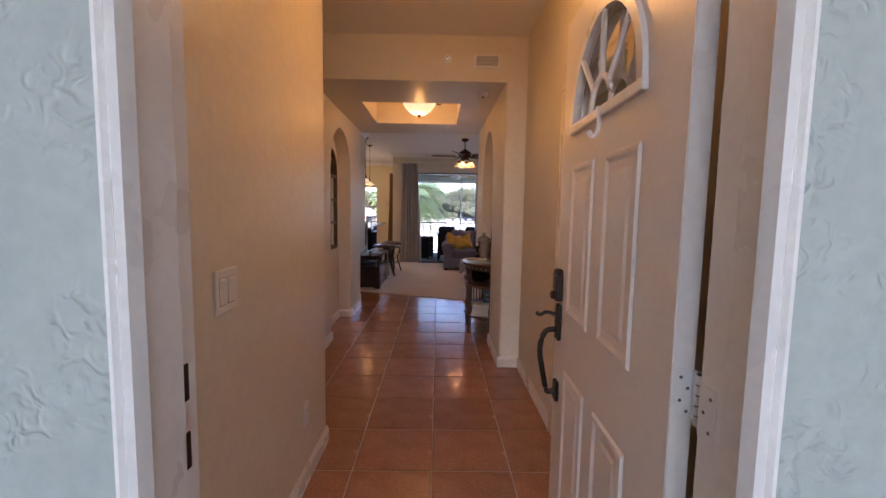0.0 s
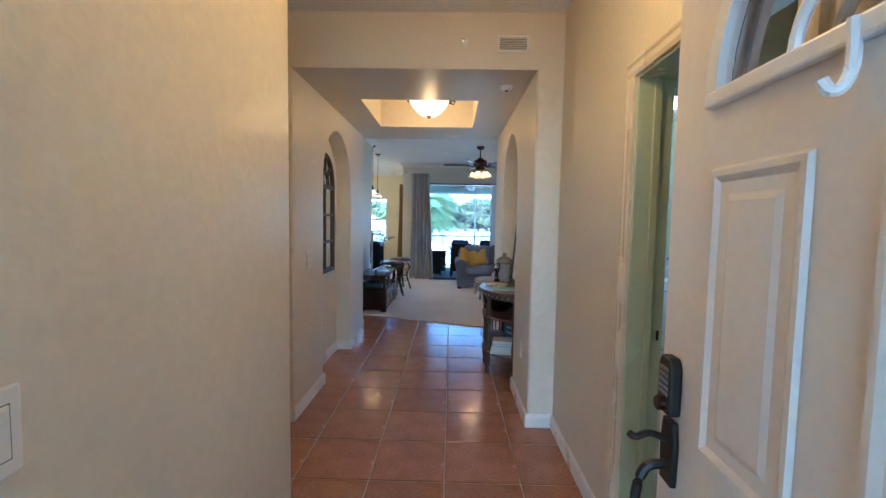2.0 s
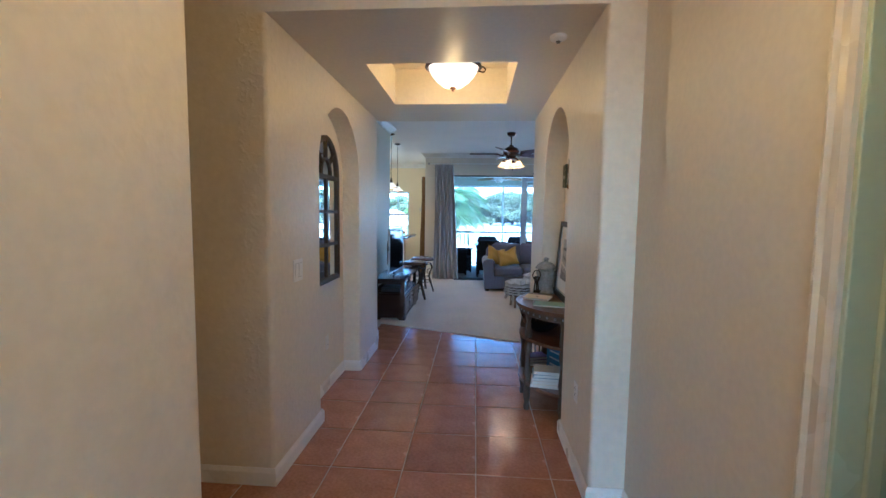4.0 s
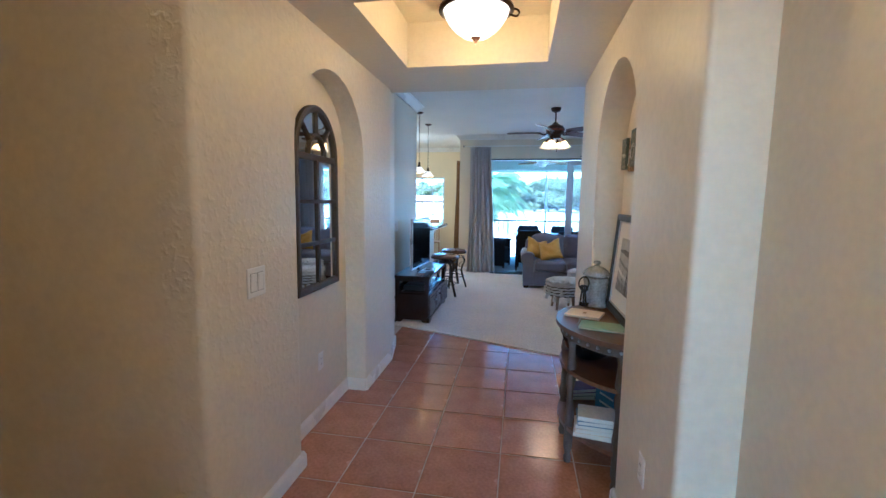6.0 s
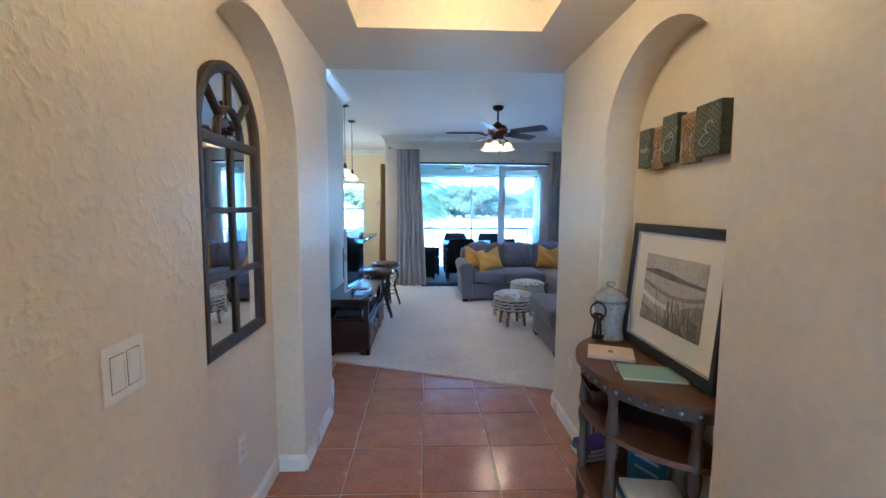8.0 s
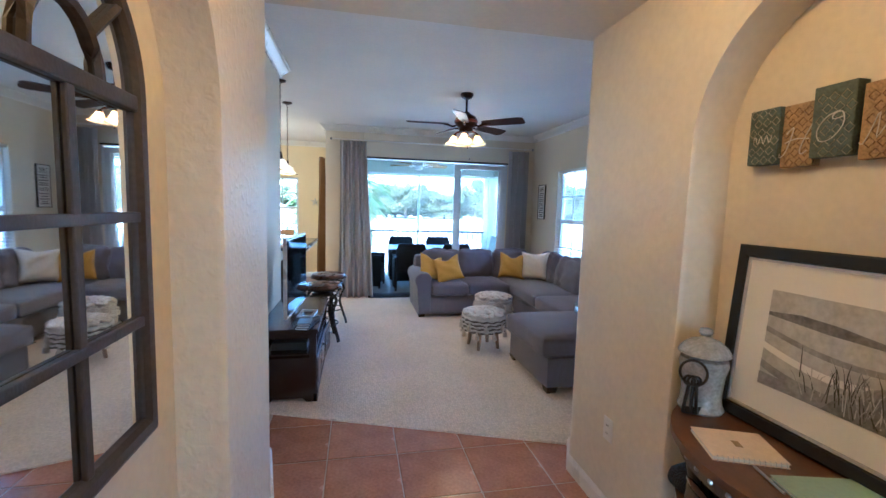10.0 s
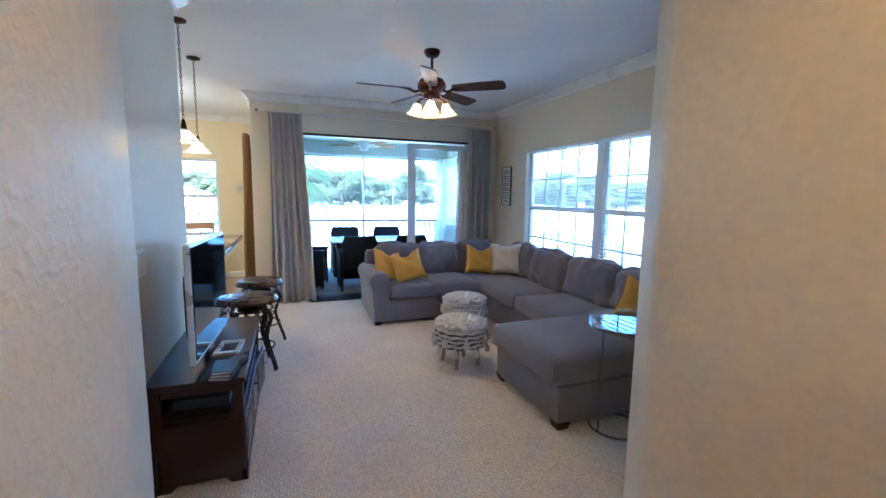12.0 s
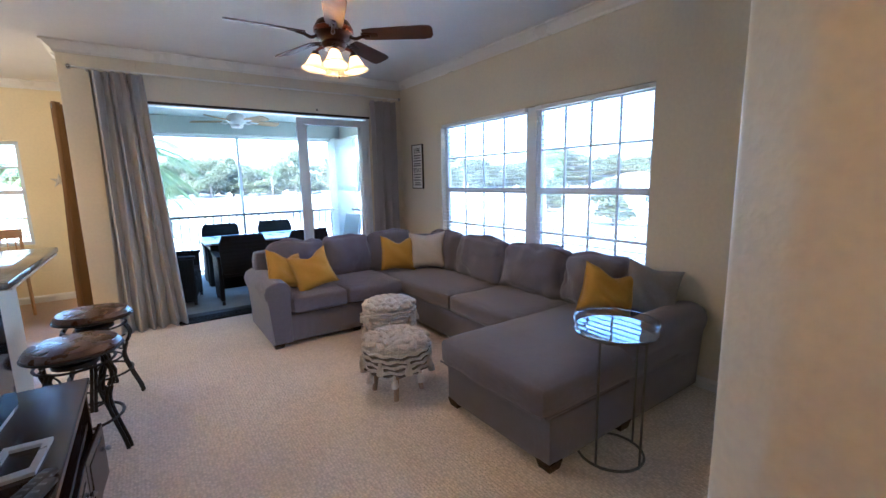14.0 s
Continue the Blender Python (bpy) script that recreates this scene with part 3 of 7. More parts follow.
structure("wall_left_end", prism([(X_NL, 6.80), (X_L, 6.80), (X_L, Y_FL), (-1.145, 7.38), (-1.379, 7.38), (-1.379, 7.242), (X_NL, 7.242)], 0, CEIL, bevel=0.026,
          pick=lambda a, b: upright(a, b) and a.y > 6.9 and a.x > -1.16), "wall_soft", "beige angled wall end", True)
arch_wall("wall_right_niche", Y_N, 6.80, 5.35, 6.31, 1.735, X_R, X_NR)
structure("wall_right_end", prism([(X_R, 6.80), (X_NR, 6.80), (X_NR, 7.22), (0.65, 7.22), (X_R, Y_FR)], 0, CEIL, bevel=0.026,
          pick=lambda a, b: upright(a, b) and a.y > 6.9 and a.x < 0.7), "wall_soft", "beige angled wall end", True)
structure("wall_right_a", box(X_NR, 0.87, 1.80, 2.70, 0, CEIL), "wall_plain", "beige plaster wall")
structure("wall_right_b", box(X_NR, 0.87, 3.525, 7.08, 0, CEIL), "wall_plain", "beige plaster wall")
structure("wall_right_lintel", box(X_NR, 0.87, 2.70, 3.525, 2.02, CEIL), "wall_plain", "beige wall above the laundry doorway")
structure("wall_living_near", box(X_NR, 2.375, 7.08, 7.22, 0, CEIL), "wall_plain", "beige living room wall")
structure("wall_tv", box(-1.52, -1.38, 7.24, 9.25, 0, CEIL, bevel=0.012), "wall_plain", "beige wall behind the television", True)
structure("wall_kitchen_near", box(-4.2, -1.52, 7.10, 7.24, 0, CEIL), "yellow_wall", "yellow kitchen wall")

# soffit with a lit tray
TX0, TX1, TY0, TY1 = -0.755, 0.22, 5.38, 6.39
structure("soffit_front", box(X_NL, X_NR, Y_N, TY0, SOFFIT, CEIL), "wall_plain", "beige dropped soffit")
structure("soffit_back", box(X_NL, X_NR, TY1, 7.08, SOFFIT, CEIL), "wall_plain", "beige dropped soffit")
structure("soffit_left", box(X_NL, TX0, TY0, TY1, SOFFIT, CEIL), "wall_plain", "beige dropped soffit")
structure("soffit_right", box(TX1, X_NR, TY0, TY1, SOFFIT, CEIL), "wall_plain", "beige dropped soffit")
structure("ceiling_tray", box(TX0, TX1, TY0, TY1, 2.70, CEIL), "wall_plain", "beige ceiling tray top")
structure("ceiling_foyer", box(-2.44, 0.87, 1.61, Y_N, CEIL, 2.92), "ceiling", "beige foyer ceiling")
structure("ceiling_soffit", box(-2.44, 0.87, Y_N, 7.08, CEIL, 2.92), "ceiling", "ceiling above the soffit")
structure("ceiling_laundry", box(0.87, 2.6, 1.61, 7.08, 2.45, 2.92), "ceiling", "white laundry ceiling")
structure("ceiling_living", box(-4.34, 2.52, 7.08, 14.25, CEIL, 2.92), "ceiling", "white living room ceiling")

# front wall and doorway
structure("wall_front_a", box(-3.5, -0.4115, 1.61, 1.629, -0.15, CEIL, bm=box(-3.5, -0.44, 1.6291, 1.80, -0.15, CEIL)), "stucco", "grey green stucco wall")
structure("wall_front_b", box(0.479, 3.0, 1.61, 1.629, -0.15, CEIL, bm=box(0.50, 3.0, 1.6291, 1.80, -0.15, CEIL)), "stucco", "grey green stucco wall")
structure("wall_front_lintel", box(-0.4114, 0.4789, 1.61, 1.80, 2.08, CEIL), "stucco", "stucco wall above the front door")
structure("wall_front_lining_a", box(X_E, -0.44, 1.80, 1.812, 0, CEIL), "wall_plain", "beige plaster inside the front wall")
structure("wall_front_lining_b", box(0.50, X_NR, 1.80, 1.812, 0, CEIL), "wall_plain", "beige plaster inside the front wall")

frame_root = tagged(new("door_frame_1"), "white painted front door frame with brick moulding", "door frame", "", "structure")
for sx, x_in, x_out in ((-1, -0.41, -0.44), (1, 0.488, 0.50)):
    part("jamb", box(min(x_in, x_out), max(x_in, x_out), 1.63, 1.80, 0, 2.05, bevel=0.004), "trim", frame_root)
    part("door_stop", box(min(x_in, x_in - sx * (0.018 if sx < 0 else 0.004)), max(x_in, x_in - sx * (0.018 if sx < 0 else 0.004)), 1.64, 1.735, 0, 2.05, bevel=0.003), "trim", frame_root)
    prof = [(0.0, 0.0), (0.010, 0.024), (0.026, 0.030), (0.040, 0.022), (0.048, 0.030), (0.058, 0.030), (0.062, 0.0)]
    xs = [(x_in - sx * (0.03 if sx < 0 else 0.044) + sx * o * (0.52 if sx < 0 else 0.55), 1.635 - d) for o, d in prof]
    part("brick_moulding", prism(xs, 0, 2.11), "trim", frame_root)
part("head_jamb", box(-0.41, 0.48, 1.63, 1.80, 2.05, 2.075, bevel=0.004), "door", frame_root)
part("head_moulding", box(-0.44, 0.51, 1.60, 1.634, 2.06, 2.12, bevel=0.006), "trim", frame_root)
part("threshold", box(-0.41, 0.48, 1.62, 1.82, 0.0, 0.02, bevel=0.005), "bronze", frame_root)
for z in (0.93, 1.05):
    part("strike_plate", box(-0.4105, -0.407, 1.742, 1.772, z - 0.032, z + 0.032, bevel=0.001), "iron", frame_root, "dark strike plate")

# laundry doorway
lf = tagged(new("door_frame_2"), "beige laundry door casing with pale green gloss jambs", "door frame", "", "structure")
part("jamb", box(X_NR, 0.87, 3.50, 3.524, 0, 2.0, bevel=0.003), "green_trim", lf)
part("jamb", box(X_NR, 0.87, 2.701, 2.725, 0, 2.0, bevel=0.003), "green_trim", lf)
part("head_jamb", box(X_NR, 0.87, 2.725, 3.50, 1.976, 2.0, bevel=0.003), "green_trim", lf)
part("door_stop", box(0.79, 0.82, 3.487, 3.5, 0, 1.976, bevel=0.003), "green_trim", lf)
part("strike_plate", box(0.845, 0.855, 3.4975, 3.5, 0.94, 0.98), "iron", lf, "dark strike plate")
cas = [(0.0, 0.0), (0.0, 0.012), (0.014, 0.018), (0.040, 0.014), (0.052, 0.020), (0.062, 0.018), (0.065, 0.0)]
for xf, s in ((X_NR, -1),):
    part("casing", prism([(xf + s * d, 3.512 + o) for o, d in cas], 0, 1.988), "casing", lf)
    part("casing", prism([(xf + s * d, 2.713 - o) for o, d in cas], 0, 1.988), "casing", lf)
    part("casing", prism([(xf + s * d, 1.988 + o) for o, d in cas], 2.648, 3.577, "y"), "casing", lf)

# laundry shell
structure("wall_laundry_far", box(0.87, 2.6, 6.25, 7.08, 0, 2.45), "green_wall", "pale green laundry wall")
structure("wall_laundry_near", box(0.87, 2.6, 1.80, 2.2, 0, 2.45), "green_wall", "pale green laundry wall")
structure("wall_laundry_lining", box(0.871, 0.885, 3.59, 6.25, 0, 2.45), "green_wall", "pale green laundry wall")
structure("wall_laundry_header", box(0.886, 2.449, 3.53, 3.63, 1.945, 2.449, bevel=0.004), "green_wall", "pale green header inside the laundry entry")
LW = (4.55, 5.60, 0.99, 2.13)
structure("wall_laundry_a", box(2.45, 2.6, 2.2, LW[0], 0, 2.45), "green_wall", "pale green laundry wall")
structure("wall_laundry_b", box(2.45, 2.6, LW[1], 6.25, 0, 2.45), "green_wall", "pale green laundry wall")
structure("wall_laundry_c", box(2.45, 2.6, LW[0], LW[1], 0, LW[2]), "green_wall", "pale green laundry wall")
structure("wall_laundry_d", box(2.45, 2.6, LW[0], LW[1], LW[3], 2.45), "green_wall", "pale green laundry wall")
structure("floor_laundry", box(0.73, 2.6, 1.8, 7.08, -0.15, -0.002), "tan_tile", "tan laundry floor")

# living room shell
WIN = (8.41, 11.05, 0.53, 2.11)
structure("wall_window_a", box(2.375, 2.52, 7.08, WIN[0], 0, CEIL), "wall_plain", "beige living room wall")
structure("wall_window_b", box(2.375, 2.52, WIN[1], 12.15, 0, CEIL), "wall_plain", "beige living room wall")
structure("wall_window_c", box(2.375, 2.52, WIN[0], WIN[1], 0, WIN[2]), "wall_plain", "beige wall below the window")
structure("wall_window_d", box(2.375, 2.52, WIN[0], WIN[1], WIN[3], CEIL), "wall_plain", "beige wall above the window")
SL = (-0.56, 1.90, 2.28)
structure("wall_slider_a", box(-1.15, SL[0], 12.0, 12.15, 0, CEIL, bevel=0.01), "wall_plain", "beige wall beside the sliding door", True)
structure("wall_slider_b", box(SL[1], 2.375, 12.0, 12.15, 0, CEIL), "wall_plain", "beige wall beside the sliding door")
structure("wall_slider_c", box(SL[0], SL[1], 12.0, 12.15, SL[2], CEIL), "wall_plain", "beige wall above the sliding door")
structure("wall_dining_side", box(-1.15, -1.0, 12.15, 14.1, 0, CEIL), "yellow_wall", "yellow dining wall")
DW = (-2.75, -1.83, 0.75, 2.04)
structure("wall_dining_a", box(-4.2, DW[0], 14.1, 14.25, 0, CEIL), "yellow_wall", "yellow dining wall")
structure("wall_dining_b", box(DW[1], -1.0, 14.1, 14.25, 0, CEIL), "yellow_wall", "yellow dining wall")
structure("wall_dining_c", box(DW[0], DW[1], 14.1, 14.25, 0, DW[2]), "yellow_wall", "yellow wall below the window")
structure("wall_dining_d", box(DW[0], DW[1], 14.1, 14.25, DW[3], CEIL), "yellow_wall", "yellow wall above the window")
structure("wall_kitchen_side", box(-4.34, -4.2, 7.10, 14.25, 0, CEIL), "yellow_wall", "yellow kitchen wall")
structure("wall_bar", box(-1.50, -1.38, 9.251, 10.55, 0, 1.03), "wall_plain", "half-height wall below the bar top")

# floors
structure("floor_kitchen", box(-4.2, -1.38, 7.24, 14.1, -0.15, 0.0), "tan_tile", "tan kitchen and dining floor")
structure("floor_living", box(-1.38, 2.375, 8.06, 12.15, -0.15, 0.0), "concrete", "floor slab under the carpet")
floor = structure("floor", box(-2.3, 0.73, 1.62, 8.06, -0.15, -0.004), "grout", "terracotta tile floor with tan grout")
structure("floor_living_edge", box(0.73, 2.375, 7.22, 8.06, -0.15, 0.0), "concrete", "floor slab under the carpet")


def edge_y(x):
    return 7.527 - 0.36 * x


cb = prism([(-1.379, edge_y(-1.379)), (0.66, edge_y(0.66)), (0.66, 7.221), (2.374, 7.221), (2.374, 12.06), (-1.15, 12.06), (-1.15, 11.999), (-1.379, 11.999)], 0.0008, 0.014)
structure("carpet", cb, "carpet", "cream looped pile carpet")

# mouldings
BASE = [(0.0, 0.0), (0.014, 0.0), (0.014, 0.070), (0.009, 0.082), (0.004, 0.092), (0.0, 0.092)]
for i, line in enumerate((
        [(X_E, 3.445), (X_E, 1.812)],
        [(-1.379, 7.383), (-1.145, 7.383), (-1.058, 6.957), (-1.058, 6.31)],
        [(-1.058, 6.31), (X_NL, 6.31), (X_NL, 5.34), (-1.058, 5.34), (-1.058, 4.648), (-2.3, 4.648)],
        [(0.728, 3.59), (0.728, 4.648), (0.554, 4.648), (0.554, 5.35), (X_NR, 5.35), (X_NR, 6.31), (0.554, 6.31), (0.554, 7.052), (0.648, 7.222), (2.375, 7.222), (2.375, 11.995), (1.92, 11.995)],
        [(-0.57, 11.995), (-1.153, 11.995), (-1.153, 14.098)],
        [(-1.378, 9.25), (-1.378, 7.383)],
        [(-1.153, 14.097), (-4.198, 14.097)])):
    structure("baseboard_%d" % i, sweep(line, BASE), "trim", "white painted baseboard")
CROWN = [(0.0, 2.665), (0.012, 2.665), (0.016, 2.685), (0.045, 2.715), (0.068, 2.738), (0.085, 2.744), (0.085, 2.759), (0.0, 2.759)]
structure("crown_moulding_a", sweep([(0.65, 7.222), (2.374, 7.222), (2.374, 11.998), (-1.152, 11.998), (-1.152, 12.4)], CROWN), "trim", "white crown moulding")
structure("crown_moulding_b", sweep([(-1.52, 9.252), (-1.378, 9.252), (-1.378, 7.383)], CROWN), "trim", "white crown moulding")
structure("crown_moulding_c", sweep([(-1.152, 12.4), (-1.152, 14.098), (-4.198, 14.098)], CROWN), "trim", "white crown moulding")

# lanai and landing
structure("floor_lanai", box(-1.0, 2.7, 12.06, 14.75, -0.15, -0.01), "paver", "grey lanai floor")
structure("ceiling_lanai", box(-1.0, 2.75, 12.15, 14.8, 2.50, 2.92), "lanai_wall", "pale green lanai ceiling")
structure("beam_lanai_front", box(-1.0, 2.75, 14.45, 14.75, 2.25, 2.50), "lanai_wall", "pale green lanai beam")
structure("beam_lanai_side", box(2.45, 2.75, 12.15, 14.45, 2.25, 2.50), "lanai_wall", "pale green lanai beam")
# thin sheets added to lay a pale haze over the outdoors
structure("screen_lanai_front", box(-0.749, 2.299, 14.630, 14.6315, -0.009, 2.249), "insect_screen", "added pale screen that hazes the lanai opening")
structure("screen_lanai_side", box(2.640, 2.6415, 12.451, 14.329, -0.009, 2.249), "insect_screen", "added pale screen that hazes the lanai opening")
structure("column_lanai_corner", box(2.30, 2.72, 14.33, 14.74, -3, 2.25, bevel=0.02), "lanai_wall", "pale green stucco column")
structure("column_lanai_left", box(-1.0, -0.75, 14.2, 14.74, -3, 2.25, bevel=0.02), "lanai_wall", "pale green stucco column")
structure("column_lanai_wall", box(2.376, 2.70, 12.151, 12.45, -3, 2.25, bevel=0.02), "lanai_wall", "pale green stucco column")
structure("wall_lanai_lining", box(-0.999, -0.985, 12.151, 14.2, 0, 2.5), "lanai_wall", "pale green lanai wall")
# unseen enclosure behind the camera, its depth set to hold back entry daylight
structure("landing", box(-3.5, 3.0, -7.3, 1.609, -0.15, -0.02), "concrete", "concrete entry landing")
structure("landing_roof", box(-3.5, 3.0, -7.3, 1.609, 2.77, 2.92), "lanai_white", "added white roof out of view that cuts daylight at the entry")
structure("wall_breezeway_a", box(-3.64, -3.5, -7.3, 1.80, -0.15, 2.92), "stucco", "grey green stucco wall beside the landing")
structure("wall_breezeway_b", box(3.0, 3.14, -7.3, 1.80, -0.15, 2.92), "stucco", "grey green stucco wall beside the landing")
structure("roof", box(-4.6, 2.9, 1.3, 15.0, 2.93, 3.1), "roof", "flat roof slab")
structure("storey_below", box(-4.3, 2.5, 1.7, 14.2, -3.05, -0.16), "house", "stucco storey below")

# ---- openings: windows and sliding door ----
def glass_pane(parent, *spans):
    p = part("pane", box(*spans), "glass", parent, "clear glass pane")
    p.visible_shadow = False
    return p


def double_hung(name, x, y0, y1, z0, z1, cols, label, depth=0.05, into=1):
    """A vinyl sash window in a wall that faces x, with muntins in both sashes."""
    w = tagged(new(name), label, "window", "", "structure")
    f = 0.045
    for a, b, c, d in ((y0, y1, z0, z0 + f), (y0, y1, z1 - f, z1), (y0, y0 + f, z0 + f, z1 - f), (y1 - f, y1, z0 + f, z1 - f)):
        part("window_frame", box(x, x + depth, a, b, c, d, bevel=0.004), "vinyl", w)
    zm = (z0 + z1) / 2 + 0.02
    part("meeting_rail", box(x - 0.006, x + depth - 0.004, y0 + f, y1 - f, zm - 0.028, zm + 0.028, bevel=0.004), "vinyl", w)
    for lo, hi in ((z0 + f, zm - 0.028), (zm + 0.028, z1 - f)):
        glass_pane(w, x + 0.026, x + 0.030, y0 + f, y1 - f, lo, hi)
        for k in range(1, cols):
            yy = y0 + f + (y1 - y0 - 2 * f) * k / cols
            part("muntin", box(x + 0.012, x + 0.024, yy - 0.011, yy + 0.011, lo, hi, bevel=0.002), "vinyl", w)
        part("muntin", box(x + 0.010, x + 0.025, y0 + f, y1 - f, (lo + hi) / 2 - 0.011, (lo + hi) / 2 + 0.011, bevel=0.002), "vinyl", w)
    return w


def blind(name, x, y0, y1, z0, z1, label):
    """A raised-open horizontal blind: headrail, level slats, ladder cords and bottom rail."""
    v = thing(name, (x, (y0 + y1) / 2, z0), label, "window blind", "blinds on the windows")
    L, H = (y1 - y0) / 2, z1 - z0
    part("headrail", box(-0.02, 0.02, -L, L, H - 0.035, H, bevel=0.004), "slat", v)
    part("bottom_rail", box(-0.015, 0.015, -L, L, 0.0, 0.014, bevel=0.003), "slat", v)
    n = int((H - 0.06) / 0.042)
    first = None
    for k in range(n):
        if first is None:
            s = part("slat", prism([(-0.016, 0.0), (0.0, 0.0018), (0.016, 0.0), (0.016, -0.0008), (0.0, 0.0010), (-0.016, -0.0008)], -L, L, "y"), "slat", v)
            first = s.data
        else:
            s = new("slat", first)
            s.parent = v
        s.matrix_basis = pose(0, 0, 0.035 + k * 0.042, 0, random.uniform(-3, 3), 0)
    for yy in (-L * 0.8, 0.0, L * 0.8):
        part("cord", tube([(-0.017, yy, 0.01), (-0.017, yy, H - 0.03)], 0.0012, 5), "slat", v)
    return v


YM = 9.61
double_hung("window_1", 2.44, WIN[0] + 0.002, YM - 0.05, WIN[2] + 0.002, WIN[3] - 0.002, 4, "white sash window with muntins")
double_hung("window_2", 2.44, YM + 0.05, WIN[1] - 0.002, WIN[2] + 0.002, WIN[3] - 0.002, 4, "white sash window with muntins")
structure("window_mullion", box(2.425, 2.50, YM - 0.05, YM + 0.05, WIN[2] + 0.001, WIN[3] - 0.001, bevel=0.004), "vinyl", "white post between two windows")
structure("window_sill", box(2.345, 2.438, WIN[0] + 0.001, WIN[1] - 0.001, WIN[2] - 0.001, WIN[2] + 0.016, bevel=0.005), "trim", "white window sill")
blind("window_blind", 2.405, WIN[0] + 0.01, YM - 0.06, WIN[2] + 0.02, WIN[3] - 0.003, "open white slatted blind hanging in the living room window")
blind("window_blind", 2.405, YM + 0.06, WIN[1] - 0.01, WIN[2] + 0.02, WIN[3] - 0.003, "open white slatted blind hanging in the living room window")
double_hung("window_3", 2.53, LW[0] + 0.002, LW[1] - 0.002, LW[2] + 0.002, LW[3] - 0.002, 3, "white laundry sash window")
blind("window_blind", 2.492, LW[0] + 0.01, LW[1] - 0.01, LW[2] + 0.55, LW[3] - 0.003, "half-raised white slatted blind in the laundry window")
structure("window_sill_laundry", box(2.41, 2.528, LW[0] + 0.001, LW[1] - 0.001, LW[2] - 0.002, LW[2] + 0.016, bevel=0.005), "trim", "white window sill")
dwin = double_hung("window_4", 0, DW[0] + 0.002, DW[1] - 0.002, DW[2] + 0.002, DW[3] - 0.002, 3, "white dining room sash window")
dwin.matrix_basis = Matrix.Translation((0, 14.16, 0)) @ Matrix(((0, 1, 0, 0), (1, 0, 0, 0), (0, 0, 1, 0), (0, 0, 0, 1)))

# added sheets outside both windows, veiling the trees with haze
for _n0, _n1, _z0, _z1 in ((WIN[0], YM - 0.05, WIN[2], WIN[3]), (YM + 0.05, WIN[1], WIN[2], WIN[3])):
    structure("window_screen", box(2.4985, 2.5, _n0 + 0.04, _n1 - 0.04, _z0 + 0.04, _z1 - 0.04), "window_haze", "added pale screen that hazes the window view")
slider = tagged(new("door_1"), "sliding glass door with grey-white frames, partly open", "sliding door", "", "structure")
for a, b, c, d in ((SL[0], SL[0] + 0.04, 0.0, SL[2]), (SL[1] - 0.04, SL[1], 0.0, SL[2]), (SL[0] + 0.04, SL[1] - 0.04, SL[2] - 0.04, SL[2])):
    part("outer_frame", box(a + 0.001, b - 0.001, 12.02, 12.13, c + 0.02, d - 0.001, bevel=0.004), "vinyl", slider)
part("head_track", box(SL[0], SL[1], 11.992, 12.018, SL[2] - 0.012, SL[2] + 0.012, bevel=0.003), "iron", slider, "dark head track")
part("track", box(SL[0], SL[1], 11.99, 12.14, 0.0, 0.025, bevel=0.006), "iron", slider, "dark floor track")
for px0, px1, py in ((0.96, 1.86, 12.045), (1.02, 1.84, 12.095)):
    zz = SL[2] - 0.042
    for a, b, c, d in ((px0, px0 + 0.075, 0.03, zz), (px1 - 0.075, px1, 0.03, zz), (px0 + 0.075, px1 - 0.075, 0.03, 0.13), (px0 + 0.075, px1 - 0.075, zz - 0.075, zz)):
        part("panel_frame", box(a, b, py - 0.018, py + 0.018, c, d, bevel=0.004), "vinyl", slider)
    glass_pane(slider, px0 + 0.07, px1 - 0.07, py - 0.003, py + 0.003, 0.12, zz - 0.07)
part("pull_handle", box(1.80, 1.83, 12.005, 12.028, 0.95, 1.2, bevel=0.006), "vinyl", slider)
part("lock", lathe([(0, 0), (0.010, 0), (0.012, 0.012), (0.006, 0.03), (0, 0.03)], 10, m=pose(1.20, 11.99, 2.33, 90)), "black", slider, "black alarm contact")
mat_ob = thing("door_mat", (0.15, 11.88, 0.014), "dark blue-grey mat at the sliding door", "door mat")
part("mat_body", box(-0.62, 0.75, -0.10, 0.10, 0, 0.012, bevel=0.004), "wicker", mat_ob)


